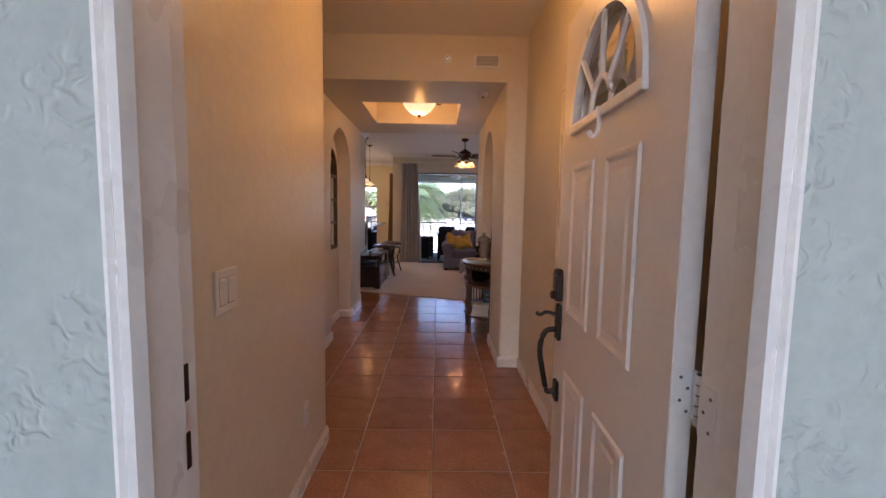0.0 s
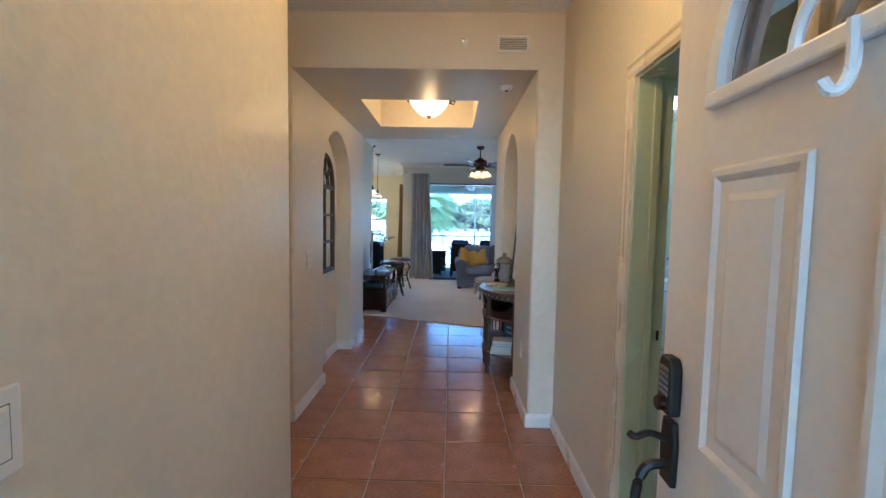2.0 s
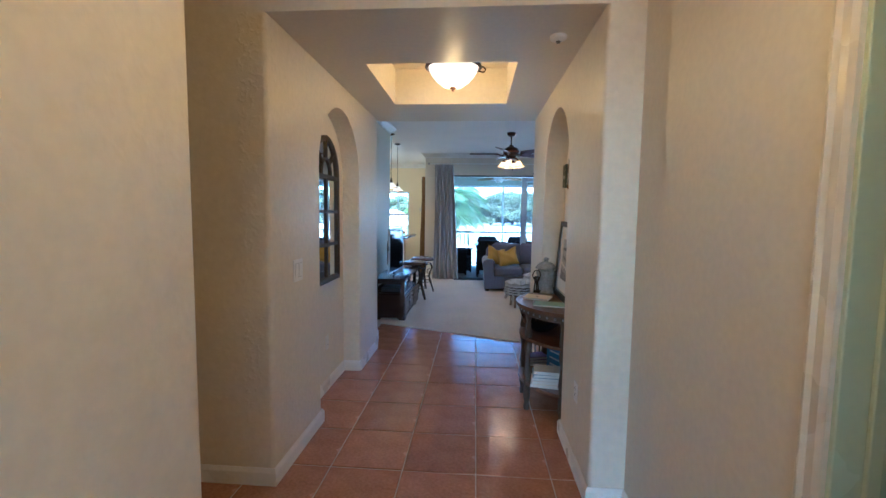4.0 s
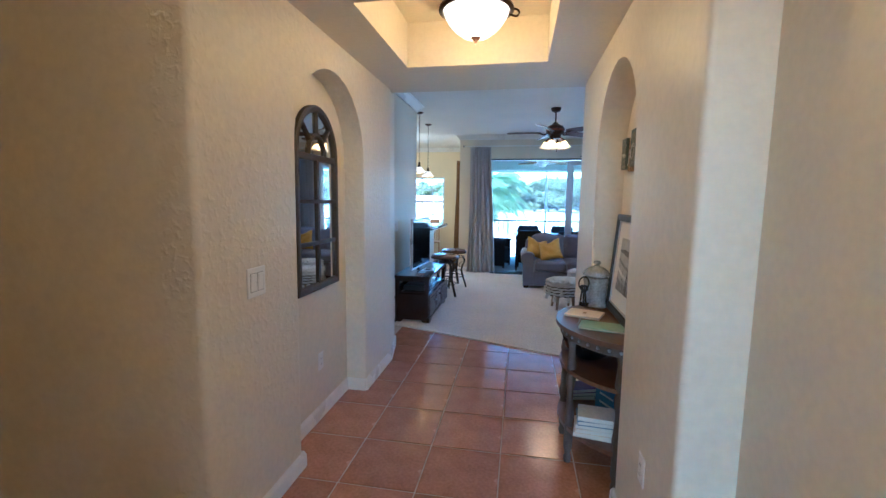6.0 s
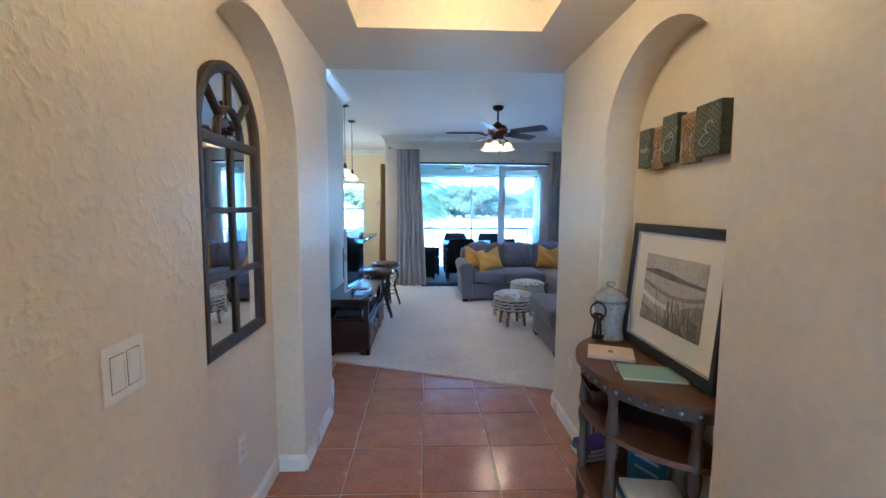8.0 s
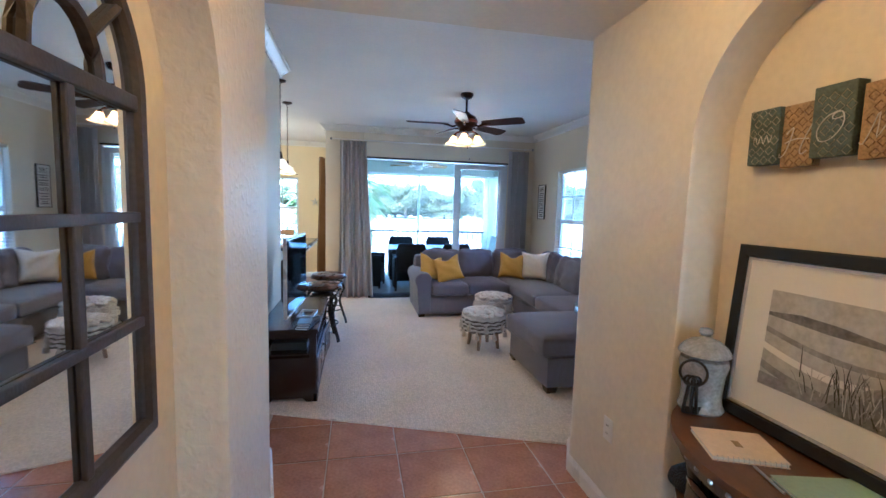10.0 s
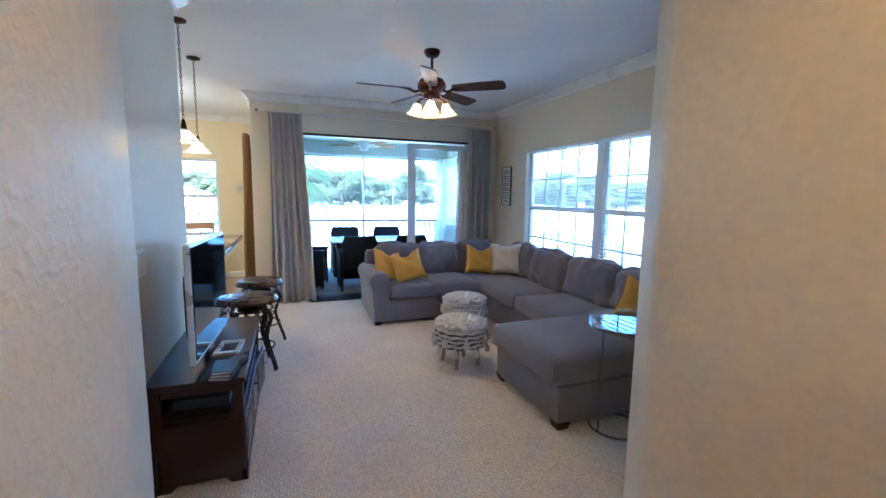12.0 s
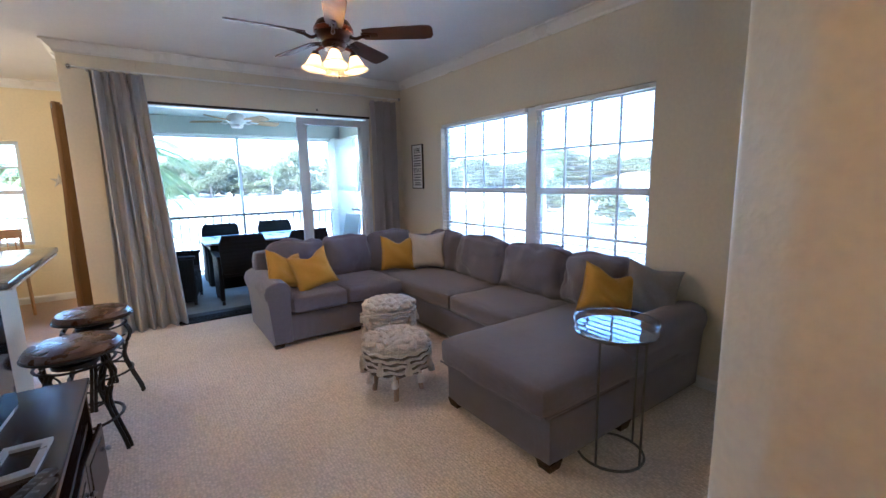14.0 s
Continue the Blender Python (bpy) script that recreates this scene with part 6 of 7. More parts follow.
for k in range(3):
    y0 = -HY + 0.035 + k * 0.36
    d = part("door", box(HX - 0.012, HX + 0.006, y0, y0 + 0.35, 0.065, 0.33, bevel=0.004), "espresso", tvs)
    part("door_panel", box(HX + 0.005, HX + 0.009, y0 + 0.05, y0 + 0.30, 0.11, 0.285, bevel=0.003), "espresso" if k != 1 else "dark_glass", d)
    part("knob", lathe([(0, 0), (0.006, 0.004), (0.013, 0.016), (0.008, 0.026), (0, 0.028)], 12, m=pose(HX + 0.006, y0 + 0.32, 0.21, 0, 90, 0)), "steel", d)
    if k == 2:
        d.matrix_basis = pose(HX, y0, 0) @ pose(0, 0, 0, 0, 0, -5) @ pose(-HX, -y0, 0)
cb2 = thing("media_box", (-1.16, 8.42, CARPET + 0.36), "black cable box in the stand's open shelf", "media box")
part("case", box(-0.13, 0.13, -0.18, 0.18, 0.0, 0.055, bevel=0.004), "black", cb2)
part("display", box(0.129, 0.132, -0.06, 0.06, 0.018, 0.038), "dark_glass", cb2)
part("button", lathe([(0, 0), (0.008, 0), (0.007, 0.004), (0, 0.004)], 10, m=pose(0.13, 0.14, 0.028, 0, 90, 0)), "silver", cb2)

tv = thing("television", (-1.145, 8.55, CARPET + H), "flat screen television with silver edge on a loop foot", "television", "", -4.0)
part("screen_panel", box(0.006, 0.012, -0.355, 0.355, 0.075, 0.645, bevel=0.001), "screen", tv, "dark glossy screen")
part("housing", box(-0.022, 0.006, -0.372, 0.372, 0.050, 0.662, bevel=0.006), "silver", tv, "silver-edged housing")
part("back_bulge", soft_box(0.05, 0.5, 0.34, 0.02, 0.0, 0.0, 5, 1), "black", tv).matrix_basis = pose(-0.046, 0, 0.15)
part("neck", box(-0.035, -0.005, -0.06, 0.06, 0.008, 0.16, bevel=0.006), "black", tv)
lb = bmesh.new()
outer = [(0.150, -0.09), (0.150, 0.13), (0.02, 0.13), (0.02, -0.11)]
inner = [(0.128, -0.055), (0.128, 0.10), (0.04, 0.10), (0.04, -0.07)]
ro = [[lb.verts.new((x, y, z)) for x, y in pts] for pts, z in ((outer, 0.0), (outer, 0.012), (inner, 0.012), (inner, 0.0))]
for p, q in zip(ro, ro[1:] + ro[:1]):
    for k in range(4):
        lb.faces.new((p[k], p[(k + 1) % 4], q[(k + 1) % 4], q[k]))
part("loop_foot", lb, "silver", tv, "flat silver loop foot")
part("indicator", box(0.010, 0.0125, -0.345, -0.335, 0.072, 0.078), "pale_letter", tv)
for k, (x, y, a, ln) in enumerate(((-0.99, 8.28, 70, 0.20), (-1.02, 8.22, 84, 0.18), (-0.995, 8.36, 64, 0.16))):
    r = thing("remote_control", (x, y, CARPET + H + 0.0005), "black remote control lying on the television stand", "remote", "remotes on the stand", a)
    part("case", soft_box(ln, 0.045, 0.020, 0.008, 0.002, 0.0, 4, k), "black", r, "", True)
    for i in range(5):
        part("button", box(-ln * 0.35 + i * ln * 0.16, -ln * 0.35 + i * ln * 0.16 + 0.010, -0.010, 0.010, 0.018, 0.0225, bevel=0.001), "grey_ink", r)
for k, (z, mt) in enumerate(((0.0005, "black"), (0.0165, "black"), (0.0325, "black"))):
    b_ = thing("disc_case", (-1.035, 8.165, CARPET + H + z), "flat plastic disc case stacked on the television stand", "disc case", "stacked disc cases", 78 + 6 * k)
    part("case", box(-0.085, 0.085, -0.05, 0.05, 0, 0.015, bevel=0.002), mt, b_)
    part("label_strip", box(-0.0856, -0.0845, -0.045, 0.045, 0.003, 0.012), "silver", b_)
cable = thing("power_cable", (-1.36, 8.16, 0.10), "black cable trailing from the stand to the wall", "cable")
part("cord", tube(spaced([(0.0, -0.02, 0.20), (0.03, 0.03, 0.10), (0.0, -0.05, -0.06), (0.02, -0.10, -0.08), (0.015, 0.0, 0.28)], 26), 0.0045, 6), "black", cable)
part("plug", box(-0.018, 0.012, -0.035, -0.005, 0.185, 0.215, bevel=0.004), "black", cable)

# ---- bar top, stools, pendants ----
bar = thing("counter", (-1.43, 9.9, 1.031), "speckled granite bar top on the half wall", "counter")
part("slab", box(-0.32, 0.285, -0.648, 0.66, 0.0, 0.035, bevel=0.010), "granite", bar, "", True)
part("edge_strip", box(0.20, 0.284, -0.60, 0.60, -0.010, 0.0), "wall_plain", bar)


def bar_stool(at, turn, label):
    """A swivel stool: padded leather seat, scrolled iron legs and a footrest ring."""
    s = thing("bar_stool", at, label, "bar stool", "bar stools at the counter", turn)
    part("seat", lathe([(0, 0.765), (0.12, 0.762), (0.185, 0.745), (0.205, 0.715), (0.202, 0.69), (0.18, 0.680), (0, 0.680)], 32), "leather", s, "round padded brown leather seat", True)
    part("seat_rim", tube(ring_points(0.203, 32, 0.694), 0.009, 8, closed=True), "iron", s, "", True)
    part("swivel", lathe([(0, 0.60), (0.10, 0.60), (0.10, 0.625), (0.06, 0.64), (0.06, 0.668), (0.13, 0.672), (0.13, 0.681), (0, 0.681)], 24), "iron", s, "", True)
    part("apron_ring", tube(ring_points(0.165, 32, 0.615), 0.008, 8, closed=True), "iron", s, "", True)
    for k in range(4):
        q = radians(45 + 90 * k)
        c_, s_ = math.cos(q), math.sin(q)
        for o in (0.0, 0.022):
            pts = [(r * c_ - o * s_, r * s_ + o * c_, z) for r, z in ((0.15, 0.62), (0.185, 0.54), (0.155, 0.44), (0.135, 0.34), (0.165, 0.20), (0.205, 0.06), (0.215, 0.0))]
            part("leg", tube(spaced(pts, 20), 0.010, 7), "iron", s)
        part("scroll", tube(spaced([(0.16 * c_, 0.16 * s_, 0.52), (0.11 * c_, 0.11 * s_, 0.48), (0.10 * c_, 0.10 * s_, 0.42), (0.135 * c_, 0.135 * s_, 0.40), (0.14 * c_, 0.14 * s_, 0.45)], 16), 0.006, 6), "iron", s)
    part("foot_ring", tube(ring_points(0.168, 36, 0.22), 0.009, 8, closed=True), "iron", s, "", True)
    part("inner_ring", tube(ring_points(0.120, 32, 0.33), 0.007, 8, closed=True), "iron", s, "", True)
    for o in s.children:
        o.matrix_basis = Matrix.Diagonal((1.04, 1.04, 0.835, 1))
    return s


bar_stool((-1.03, 9.66, CARPET), 8, "iron swivel bar stool with round brown leather seat")
bar_stool((-1.0, 10.36, CARPET), 30, "iron swivel bar stool with round brown leather seat")


def pendant(at, drop, label):
    """A chain-hung pendant with a lit bell shade; at is the ceiling point."""
    p = thing("pendant_lamp", at, label, "pendant lamp", "pendants over the bar")
    part("canopy", lathe([(0, 0), (0.060, 0), (0.058, -0.012), (0.02, -0.026), (0, -0.028)], 22), "bronze", p, "", True)
    n = int((drop - 0.20) / 0.030)
    link = None
    for k in range(n):
        if link is None:
            l_ = part("chain_link", tube([(0.007 * math.cos(a * math.pi / 5), 0, 0.019 * math.sin(a * math.pi / 5)) for a in range(10)], 0.0026, 5, closed=True), "bronze", p)
            link = l_.data
        else:
            l_ = new("chain_link", link)
            l_.parent = p
        l_.matrix_basis = pose(0, 0, -0.042 - k * 0.030, 0, 0, 90 * (k % 2))
    part("socket", lathe([(0, -drop + 0.17), (0.010, -drop + 0.165), (0.018, -drop + 0.13), (0.022, -drop + 0.10), (0.040, -drop + 0.085), (0, -drop + 0.085)], 18), "bronze", p, "", True)
    part("shade", lathe([(0.034, -drop + 0.090), (0.050, -drop + 0.070), (0.075, -drop + 0.035), (0.120, -drop), (0.115, -drop + 0.002), (0.070, -drop + 0.034), (0.046, -drop + 0.066), (0.030, -drop + 0.086)], 30), "pend_glow", p, "lit cream glass bell shade", True)
    part("shade_rim", tube(ring_points(0.121, 32, -drop), 0.005, 6, closed=True), "bronze", p, "", True)
    return p


pendant((-1.53, 10.70, CEIL), 0.89, "chain-hung bronze pendant lamp with lit glass shade")
pendant((-1.45, 9.70, CEIL), 0.89, "chain-hung bronze pendant lamp with lit glass shade")

# ---- ceiling fans ----
def ceiling_fan(name, at, angles, z_blade, radius, wood, metal, lit, label):
    """A five-blade fan; at is the ceiling point, z_blade the drop of the blades."""
    f = thing(name, at, label, "ceiling fan", "ceiling fans")
    zb = -z_blade
    part("canopy", lathe([(0, 0), (0.070, 0), (0.072, -0.02), (0.055, -0.05), (0.018, -0.065), (0, -0.065)], 24), metal, f, "", True)
    part("downrod", tube([(0, 0, -0.06), (0, 0, zb + 0.12)], 0.012, 10), metal, f)
    part("motor", lathe([(0, zb + 0.14), (0.03, zb + 0.135), (0.05, zb + 0.11), (0.105, zb + 0.085), (0.125, zb + 0.05), (0.125, zb + 0.01), (0.11, zb - 0.02), (0.08, zb - 0.04), (0.085, zb - 0.055), (0.07, zb - 0.085), (0, zb - 0.09)], 32), metal, f, "", True)
    part("motor_band", lathe([(0.124, zb + 0.045), (0.131, zb + 0.04), (0.131, zb + 0.018), (0.124, zb + 0.012)], 32), "copper" if lit else metal, f, "", True)
    for a in angles:
        out = [(0.20, -0.050), (0.26, -0.058), (radius - 0.06, -0.070), (radius - 0.015, -0.062), (radius, -0.035), (radius, 0.035), (radius - 0.015, 0.062), (radius - 0.06, 0.070), (0.26, 0.058), (0.20, 0.050)]
        b = prism(out, -0.004, 0.004)
        moved(b, pose(0, 0, zb, 0, 0, a) @ pose(0, 0, 0, -16, 0, 0))
        blade = part("blade", b, wood, f, "dark wood fan blade" if lit else "pale fan blade")
        arm = tube(spaced([(0.10, 0, -0.005), (0.15, 0.0, -0.028), (0.20, 0, -0.012), (0.25, 0, -0.006)], 10), 0.011, 7)
        prism([(0.19, -0.030), (0.30, -0.012), (0.30, 0.012), (0.19, 0.030)], -0.010, -0.005, bm=arm)
        part("blade_iron", moved(arm, pose(0, 0, zb, 0, 0, a) @ pose(0, 0, 0, -16, 0, 0)), metal, blade)
    if lit:
        for k in range(4):
            q = 68 + 90 * k
            m = pose(0, 0, zb - 0.075, 0, 0, q)
            arm = part("lamp_arm", moved(tube(spaced([(0.05, 0, 0.0), (0.095, 0, -0.008), (0.125, 0, -0.035)], 8), 0.010, 7), m), "copper", f)
            sh = lathe([(0.022, 0.0), (0.028, -0.012), (0.036, -0.035), (0.050, -0.062), (0.070, -0.082), (0.074, -0.090), (0.069, -0.088), (0.046, -0.062), (0.031, -0.034), (0.020, -0.008)], 24)
            part("lamp_shade", moved(sh, m @ pose(0.125, 0, -0.045, 0, -9, 0) @ Matrix.Scale(1.16, 4)), "shade", f, "lit frosted glass bell shade", True)
            part("lamp_cap", moved(lathe([(0, 0.022), (0.016, 0.02), (0.030, 0.0), (0.028, -0.008), (0, -0.006)], 18), m @ pose(0.125, 0, -0.045, 0, -9, 0)), metal, arm, "", True)
        for x, ln in ((0.03, 0.16), (-0.03, 0.11)):
            ch = part("pull_chain", tube([(x, 0.02, zb - 0.085), (x, 0.02, zb - 0.085 - ln)], 0.0016, 5), metal, f)
            part("pull_knob", lathe([(0, 0), (0.006, 0.004), (0.005, 0.02), (0, 0.024)], 10, at=(x, 0.02, zb - 0.085 - ln - 0.02)), metal, ch)
    return f


ceiling_fan("ceiling_fan", (0.526, 9.62, CEIL), (-38.6, 33.4, 105.4, 177.4, 249.4), 0.335, 0.665, "fan_wood", "bronze", True, "dark bronze ceiling fan with four lit glass shades")
ceiling_fan("ceiling_fan", (0.55, 13.45, 2.50), (10, 82, 154, 226, 298), 0.17, 0.60, "tan_block", "lanai_white", False, "white porch ceiling fan with pale blades on the lanai")

# ---- wall sign by the window ----
ws = thing("word_sign", (2.374, 11.575, 1.36), "tall narrow white board with stacked grey words on the wall", "wall sign")
part("board", box(-0.018, -0.001, -0.145, 0.145, 0.0, 0.62, bevel=0.004), "matboard", ws)
for a, b_, c, d in ((-0.150, 0.150, -0.006, 0.006), (-0.150, 0.150, 0.614, 0.626), (-0.150, -0.137, 0.006, 0.614), (0.137, 0.150, 0.006, 0.614)):
    part("edge", box(-0.024, -0.001, a, b_, c, d, bevel=0.002), "black", ws)
face = Matrix(((0, 0, -1, 0), (-1, 0, 0, 0), (0, 1, 0, 0), (0, 0, 0, 1)))
lettering("LIFE", 0.105, "ink", ws, Matrix.Translation((-0.019, 0, 0.535)) @ face)
lettering("STAY", 0.090, "ink", ws, Matrix.Translation((-0.019, 0, 0.255)) @ face)
for z, w in ((0.46, 0.10), (0.425, 0.085), (0.385, 0.105), (0.345, 0.09), (0.315, 0.10), (0.19, 0.10), (0.15, 0.085), (0.11, 0.10), (0.07, 0.07), (0.04, 0.09)):
    part("text_bar", box(-0.0195, -0.0178, -w, w, z, z + 0.017), "grey_ink", ws)

ws.scale = (1.0, 0.86, 0.90)

# ---- dining corner ----
dt = thing("dining_table", (-2.35, 12.95, 0.0), "light oak dining table by the dining window", "table")
part("tabletop", lathe([(0, 0.72), (0.50, 0.72), (0.52, 0.735), (0.50, 0.752), (0, 0.752)], 40), "sand_wood", dt, "", True)
part("pedestal", lathe([(0, 0.05), (0.09, 0.06), (0.05, 0.14), (0.07, 0.30), (0.045, 0.5), (0.08, 0.68), (0.14, 0.72), (0, 0.72)], 20), "sand_wood", dt, "", True)
for k in range(4):
    q = radians(45 + 90 * k)
    part("foot", tube([(0.06 * math.cos(q), 0.06 * math.sin(q), 0.09), (0.36 * math.cos(q), 0.36 * math.sin(q), 0.022)], 0.024, 8), "sand_wood", dt)


def dining_chair(at, turn, label):
    c = thing("dining_chair", at, label, "chair", "dining chairs", turn)
    part("seat", box(-0.21, 0.21, -0.20, 0.20, 0.43, 0.455, bevel=0.01), "sand_wood", c)
    for x in (-0.19, 0.19):
        part("leg", tube([(x, -0.18, 0.43), (x * 1.05, -0.20, 0.0)], 0.016, 8), "sand_wood", c)
        part("leg", tube([(x, 0.19, 0.98), (x, 0.18, 0.43), (x * 1.05, 0.24, 0.0)], 0.017, 8), "sand_wood", c)
    part("top_rail", box(-0.21, 0.21, 0.178, 0.202, 0.88, 0.99, bevel=0.008), "sand_wood", c)
    for k in range(5):
        part("spindle", tube([(-0.14 + 0.07 * k, 0.188, 0.455), (-0.14 + 0.07 * k, 0.19, 0.885)], 0.008, 6), "sand_wood", c)
    return c


dining_chair((-2.05, 13.55, 0.0), 10, "light oak spindle-back chair at the dining table")
dining_chair((-2.55, 12.15, 0.0), 170, "light oak spindle-back chair at the dining table")
orn = thing("wall_ornament", (-1.50, 14.098, 1.55), "small pale starfish ornament on the yellow wall", "ornament")
sb = bmesh.new()
cc = sb.verts.new((0, -0.03, 0))
rim = [sb.verts.new(((0.10 if k % 2 == 0 else 0.035) * math.sin(k * math.pi / 5), -0.004, (0.10 if k % 2 == 0 else 0.035) * math.cos(k * math.pi / 5))) for k in range(10)]
back = sb.verts.new((0, 0, 0))
for k in range(10):
    sb.faces.new((cc, rim[k], rim[(k + 1) % 10]))
    sb.faces.new((back, rim[(k + 1) % 10], rim[k]))
part("starfish", sb, "white_cloth", orn)

# ---- laundry ----
dr = thing("clothes_dryer", (2.09, 5.88, 0.0), "white front-loading clothes dryer against the laundry wall", "dryer")
part("cabinet", box(-0.34, 0.34, -0.34, 0.34, 0.02, 0.91, bevel=0.012), "enamel", dr, "", True)
part("console", prism([(-0.20, 0.905), (0.32, 0.905), (0.32, 1.09), (0.22, 1.09)], -0.33, 0.33, "x", 0.012), "enamel", dr, "", True)
part("console_panel", prism([(-0.165, 0.925), (0.185, 1.080), (0.182, 1.084), (-0.170, 0.929)], -0.30, 0.30, "x"), "silver", dr)
dd = part("door", box(-0.24, 0.24, -0.358, -0.339, 0.32, 0.80, bevel=0.02), "enamel", dr, "", True)
part("door_seam", tube([(-0.255, -0.341, 0.30), (0.255, -0.341, 0.30), (0.255, -0.341, 0.82), (-0.255, -0.341, 0.82)], 0.004, 5, closed=True), "grey_ink", dd)
part("door_handle", box(-0.232, -0.205, -0.372, -0.355, 0.50, 0.62, bevel=0.005), "enamel", dd)
part("kick_seam", box(-0.335, 0.335, -0.3415, -0.339, 0.20, 0.206), "grey_ink", dr)
for x in (-0.2, 0.0, 0.2):
    part("dial", lathe([(0, 0), (0.028, 0), (0.024, 0.02), (0, 0.022)], 18, m=pose(x, -0.02, 0.995, 65)), "white_plastic", dr)
for x in (-0.3, 0.3):
    for y in (-0.3, 0.3):
        part("foot", lathe([(0, -0.001), (0.02, -0.001), (0.02, 0.022), (0, 0.022)], 10, at=(x, y, 0)), "black", dr)
bk = thing("laundry_basket", (1.88, 4.61, -0.002), "black wire laundry basket with a white cloth liner", "basket")
liner = lathe([(0, 0.015), (0.24, 0.015), (0.262, 0.08), (0.285, 0.30), (0.292, 0.375), (0.284, 0.378), (0.272, 0.30), (0.25, 0.08), (0, 0.03)], 40)
for v in liner.verts:
    if v.co.z > 0.05:
        v.co.z += 0.012 * math.sin(7 * math.atan2(v.co.y, v.co.x)) * (v.co.z / 0.37)
part("liner", liner, "linen", bk, "white cloth liner", True)
for z, r in ((0.006, 0.255), (0.14, 0.280), (0.33, 0.300)):
    part("wire_ring", tube(ring_points(r, 44, z), 0.006, 6, closed=True), "iron", bk, "", True)
for k in range(16):
    q = 2 * math.pi * k / 16
    part("wire", tube([(0.255 * math.cos(q), 0.255 * math.sin(q), 0.006), (0.300 * math.cos(q), 0.300 * math.sin(q), 0.335)], 0.005, 6), "iron", bk)
for q in (radians(160), radians(-20)):
    x, y = 0.30 * math.cos(q), 0.30 * math.sin(q)
    part("handle", tube(spaced([(x + 0.06 * math.sin(q), y - 0.06 * math.cos(q), 0.33), (x * 1.08 + 0.05 * math.sin(q), y * 1.08 - 0.05 * math.cos(q), 0.40), (x * 1.08 - 0.05 * math.sin(q), y * 1.08 + 0.05 * math.cos(q), 0.40), (x - 0.06 * math.sin(q), y + 0.06 * math.cos(q), 0.33)], 14), 0.007, 6), "iron", bk)
bk.scale = (0.84, 0.84, 1.0)
shelf = thing("wire_shelf", (1.75, 6.10, 1.68), "white wire shelf high on the laundry wall", "shelf")
for k in range(7):
    part("wire", tube([(-0.80, -0.15 + 0.045 * k, 0), (0.69, -0.15 + 0.045 * k, 0)], 0.004, 5), "white_plastic", shelf)
for x in (-0.5, 0.4):
    part("bracket", tube([(x, 0.15, -0.22), (x, -0.14, -0.004)], 0.006, 6), "white_plastic", shelf)
iron_ = thing("clothes_iron", (2.37, 6.04, 1.686), "purple and white steam iron standing on the wire shelf", "iron")
part("soleplate", prism([(-0.06, 0.0), (0.06, 0.0), (0.05, 0.14), (0.0, 0.24), (-0.05, 0.14)], -0.03, -0.02, "y"), "chrome", iron_)
part("body", prism([(-0.055, 0.0), (0.055, 0.0), (0.045, 0.13), (0.0, 0.21), (-0.045, 0.13)], -0.02, 0.03, "y", 0.01), "violet", iron_, "", True)
part("handle", tube(spaced([(0, 0.03, 0.02), (0, 0.085, 0.04), (0, 0.09, 0.12), (0, 0.03, 0.17)], 14), 0.015, 8), "white_plastic", iron_)
lc = thing("laundry_light", (1.86, 5.27, 2.45), "white flush ceiling light with lit diffuser in the laundry", "ceiling light")
part("frame", box(-0.10, 0.10, -0.26, 0.26, -0.02, 0.0, bevel=0.004), "white_plastic", lc)
part("diffuser", box(-0.088, 0.088, -0.248, 0.248, -0.07, -0.02, bevel=0.02), "tube", lc, "lit white diffuser")
sillbox = thing("tissue_box", (2.46, 4.95, LW[2] + 0.017), "small white box on the laundry window sill", "box")
part("carton", box(-0.045, 0.045, -0.11, 0.11, 0, 0.08, bevel=0.004), "matboard", sillbox)
part("print_band", box(-0.0465, -0.0445, -0.10, 0.10, 0.02, 0.055), "light_ink", sillbox)

# ---- lanai furniture ----
lt = thing("patio_table", (0.72, 13.30, -0.01), "patio table with pale top and dark wicker frame", "table")
part("tabletop", box(-0.78, 0.78, -0.45, 0.45, 0.70, 0.725, bevel=0.008), "silver", lt, "pale table top")
part("apron", box(-0.72, 0.72, -0.40, 0.40, 0.62, 0.70, bevel=0.006), "wicker", lt)
for x in (-0.66, 0.66):
    for y in (-0.34, 0.34):
        part("leg", box(x - 0.03, x + 0.03, y - 0.03, y + 0.03, 0, 0.62, bevel=0.005), "wicker", lt)


def patio_chair(at, turn, label):
    """A wicker armchair facing local -y."""
    c = thing("patio_chair", at, label, "chair", "wicker chairs round the patio table", turn)
    part("seat", soft_box(0.52, 0.50, 0.10, 0.03, 0.02, 0.004, 6, 1), "wicker", c, "", True).matrix_basis = pose(0, 0, 0.33)
    b = prism([(-0.25, 0), (0.25, 0), (0.27, 0.38), (0.23, 0.49), (-0.23, 0.49), (-0.27, 0.38)], -0.025, 0.025, "y", 0.015)
    part("backrest", b, "wicker", c, "", True).matrix_basis = pose(0, 0.25, 0.38, -9)
    for x in (-0.265, 0.265):
        part("side_panel", box(x - 0.025, x + 0.025, -0.24, 0.24, 0.04, 0.58, bevel=0.015), "wicker", c, "", True)
        part("armrest", box(x - 0.038, x + 0.038, -0.26, 0.27, 0.58, 0.615, bevel=0.012), "wicker", c, "", True)
        for y in (-0.22, 0.24):
            part("foot", box(x - 0.018, x + 0.018, y - 0.018, y + 0.018, 0.0, 0.05), "black", c)
    part("front_panel", box(-0.24, 0.24, -0.24, -0.21, 0.10, 0.34, bevel=0.01), "wicker", c)
    return c


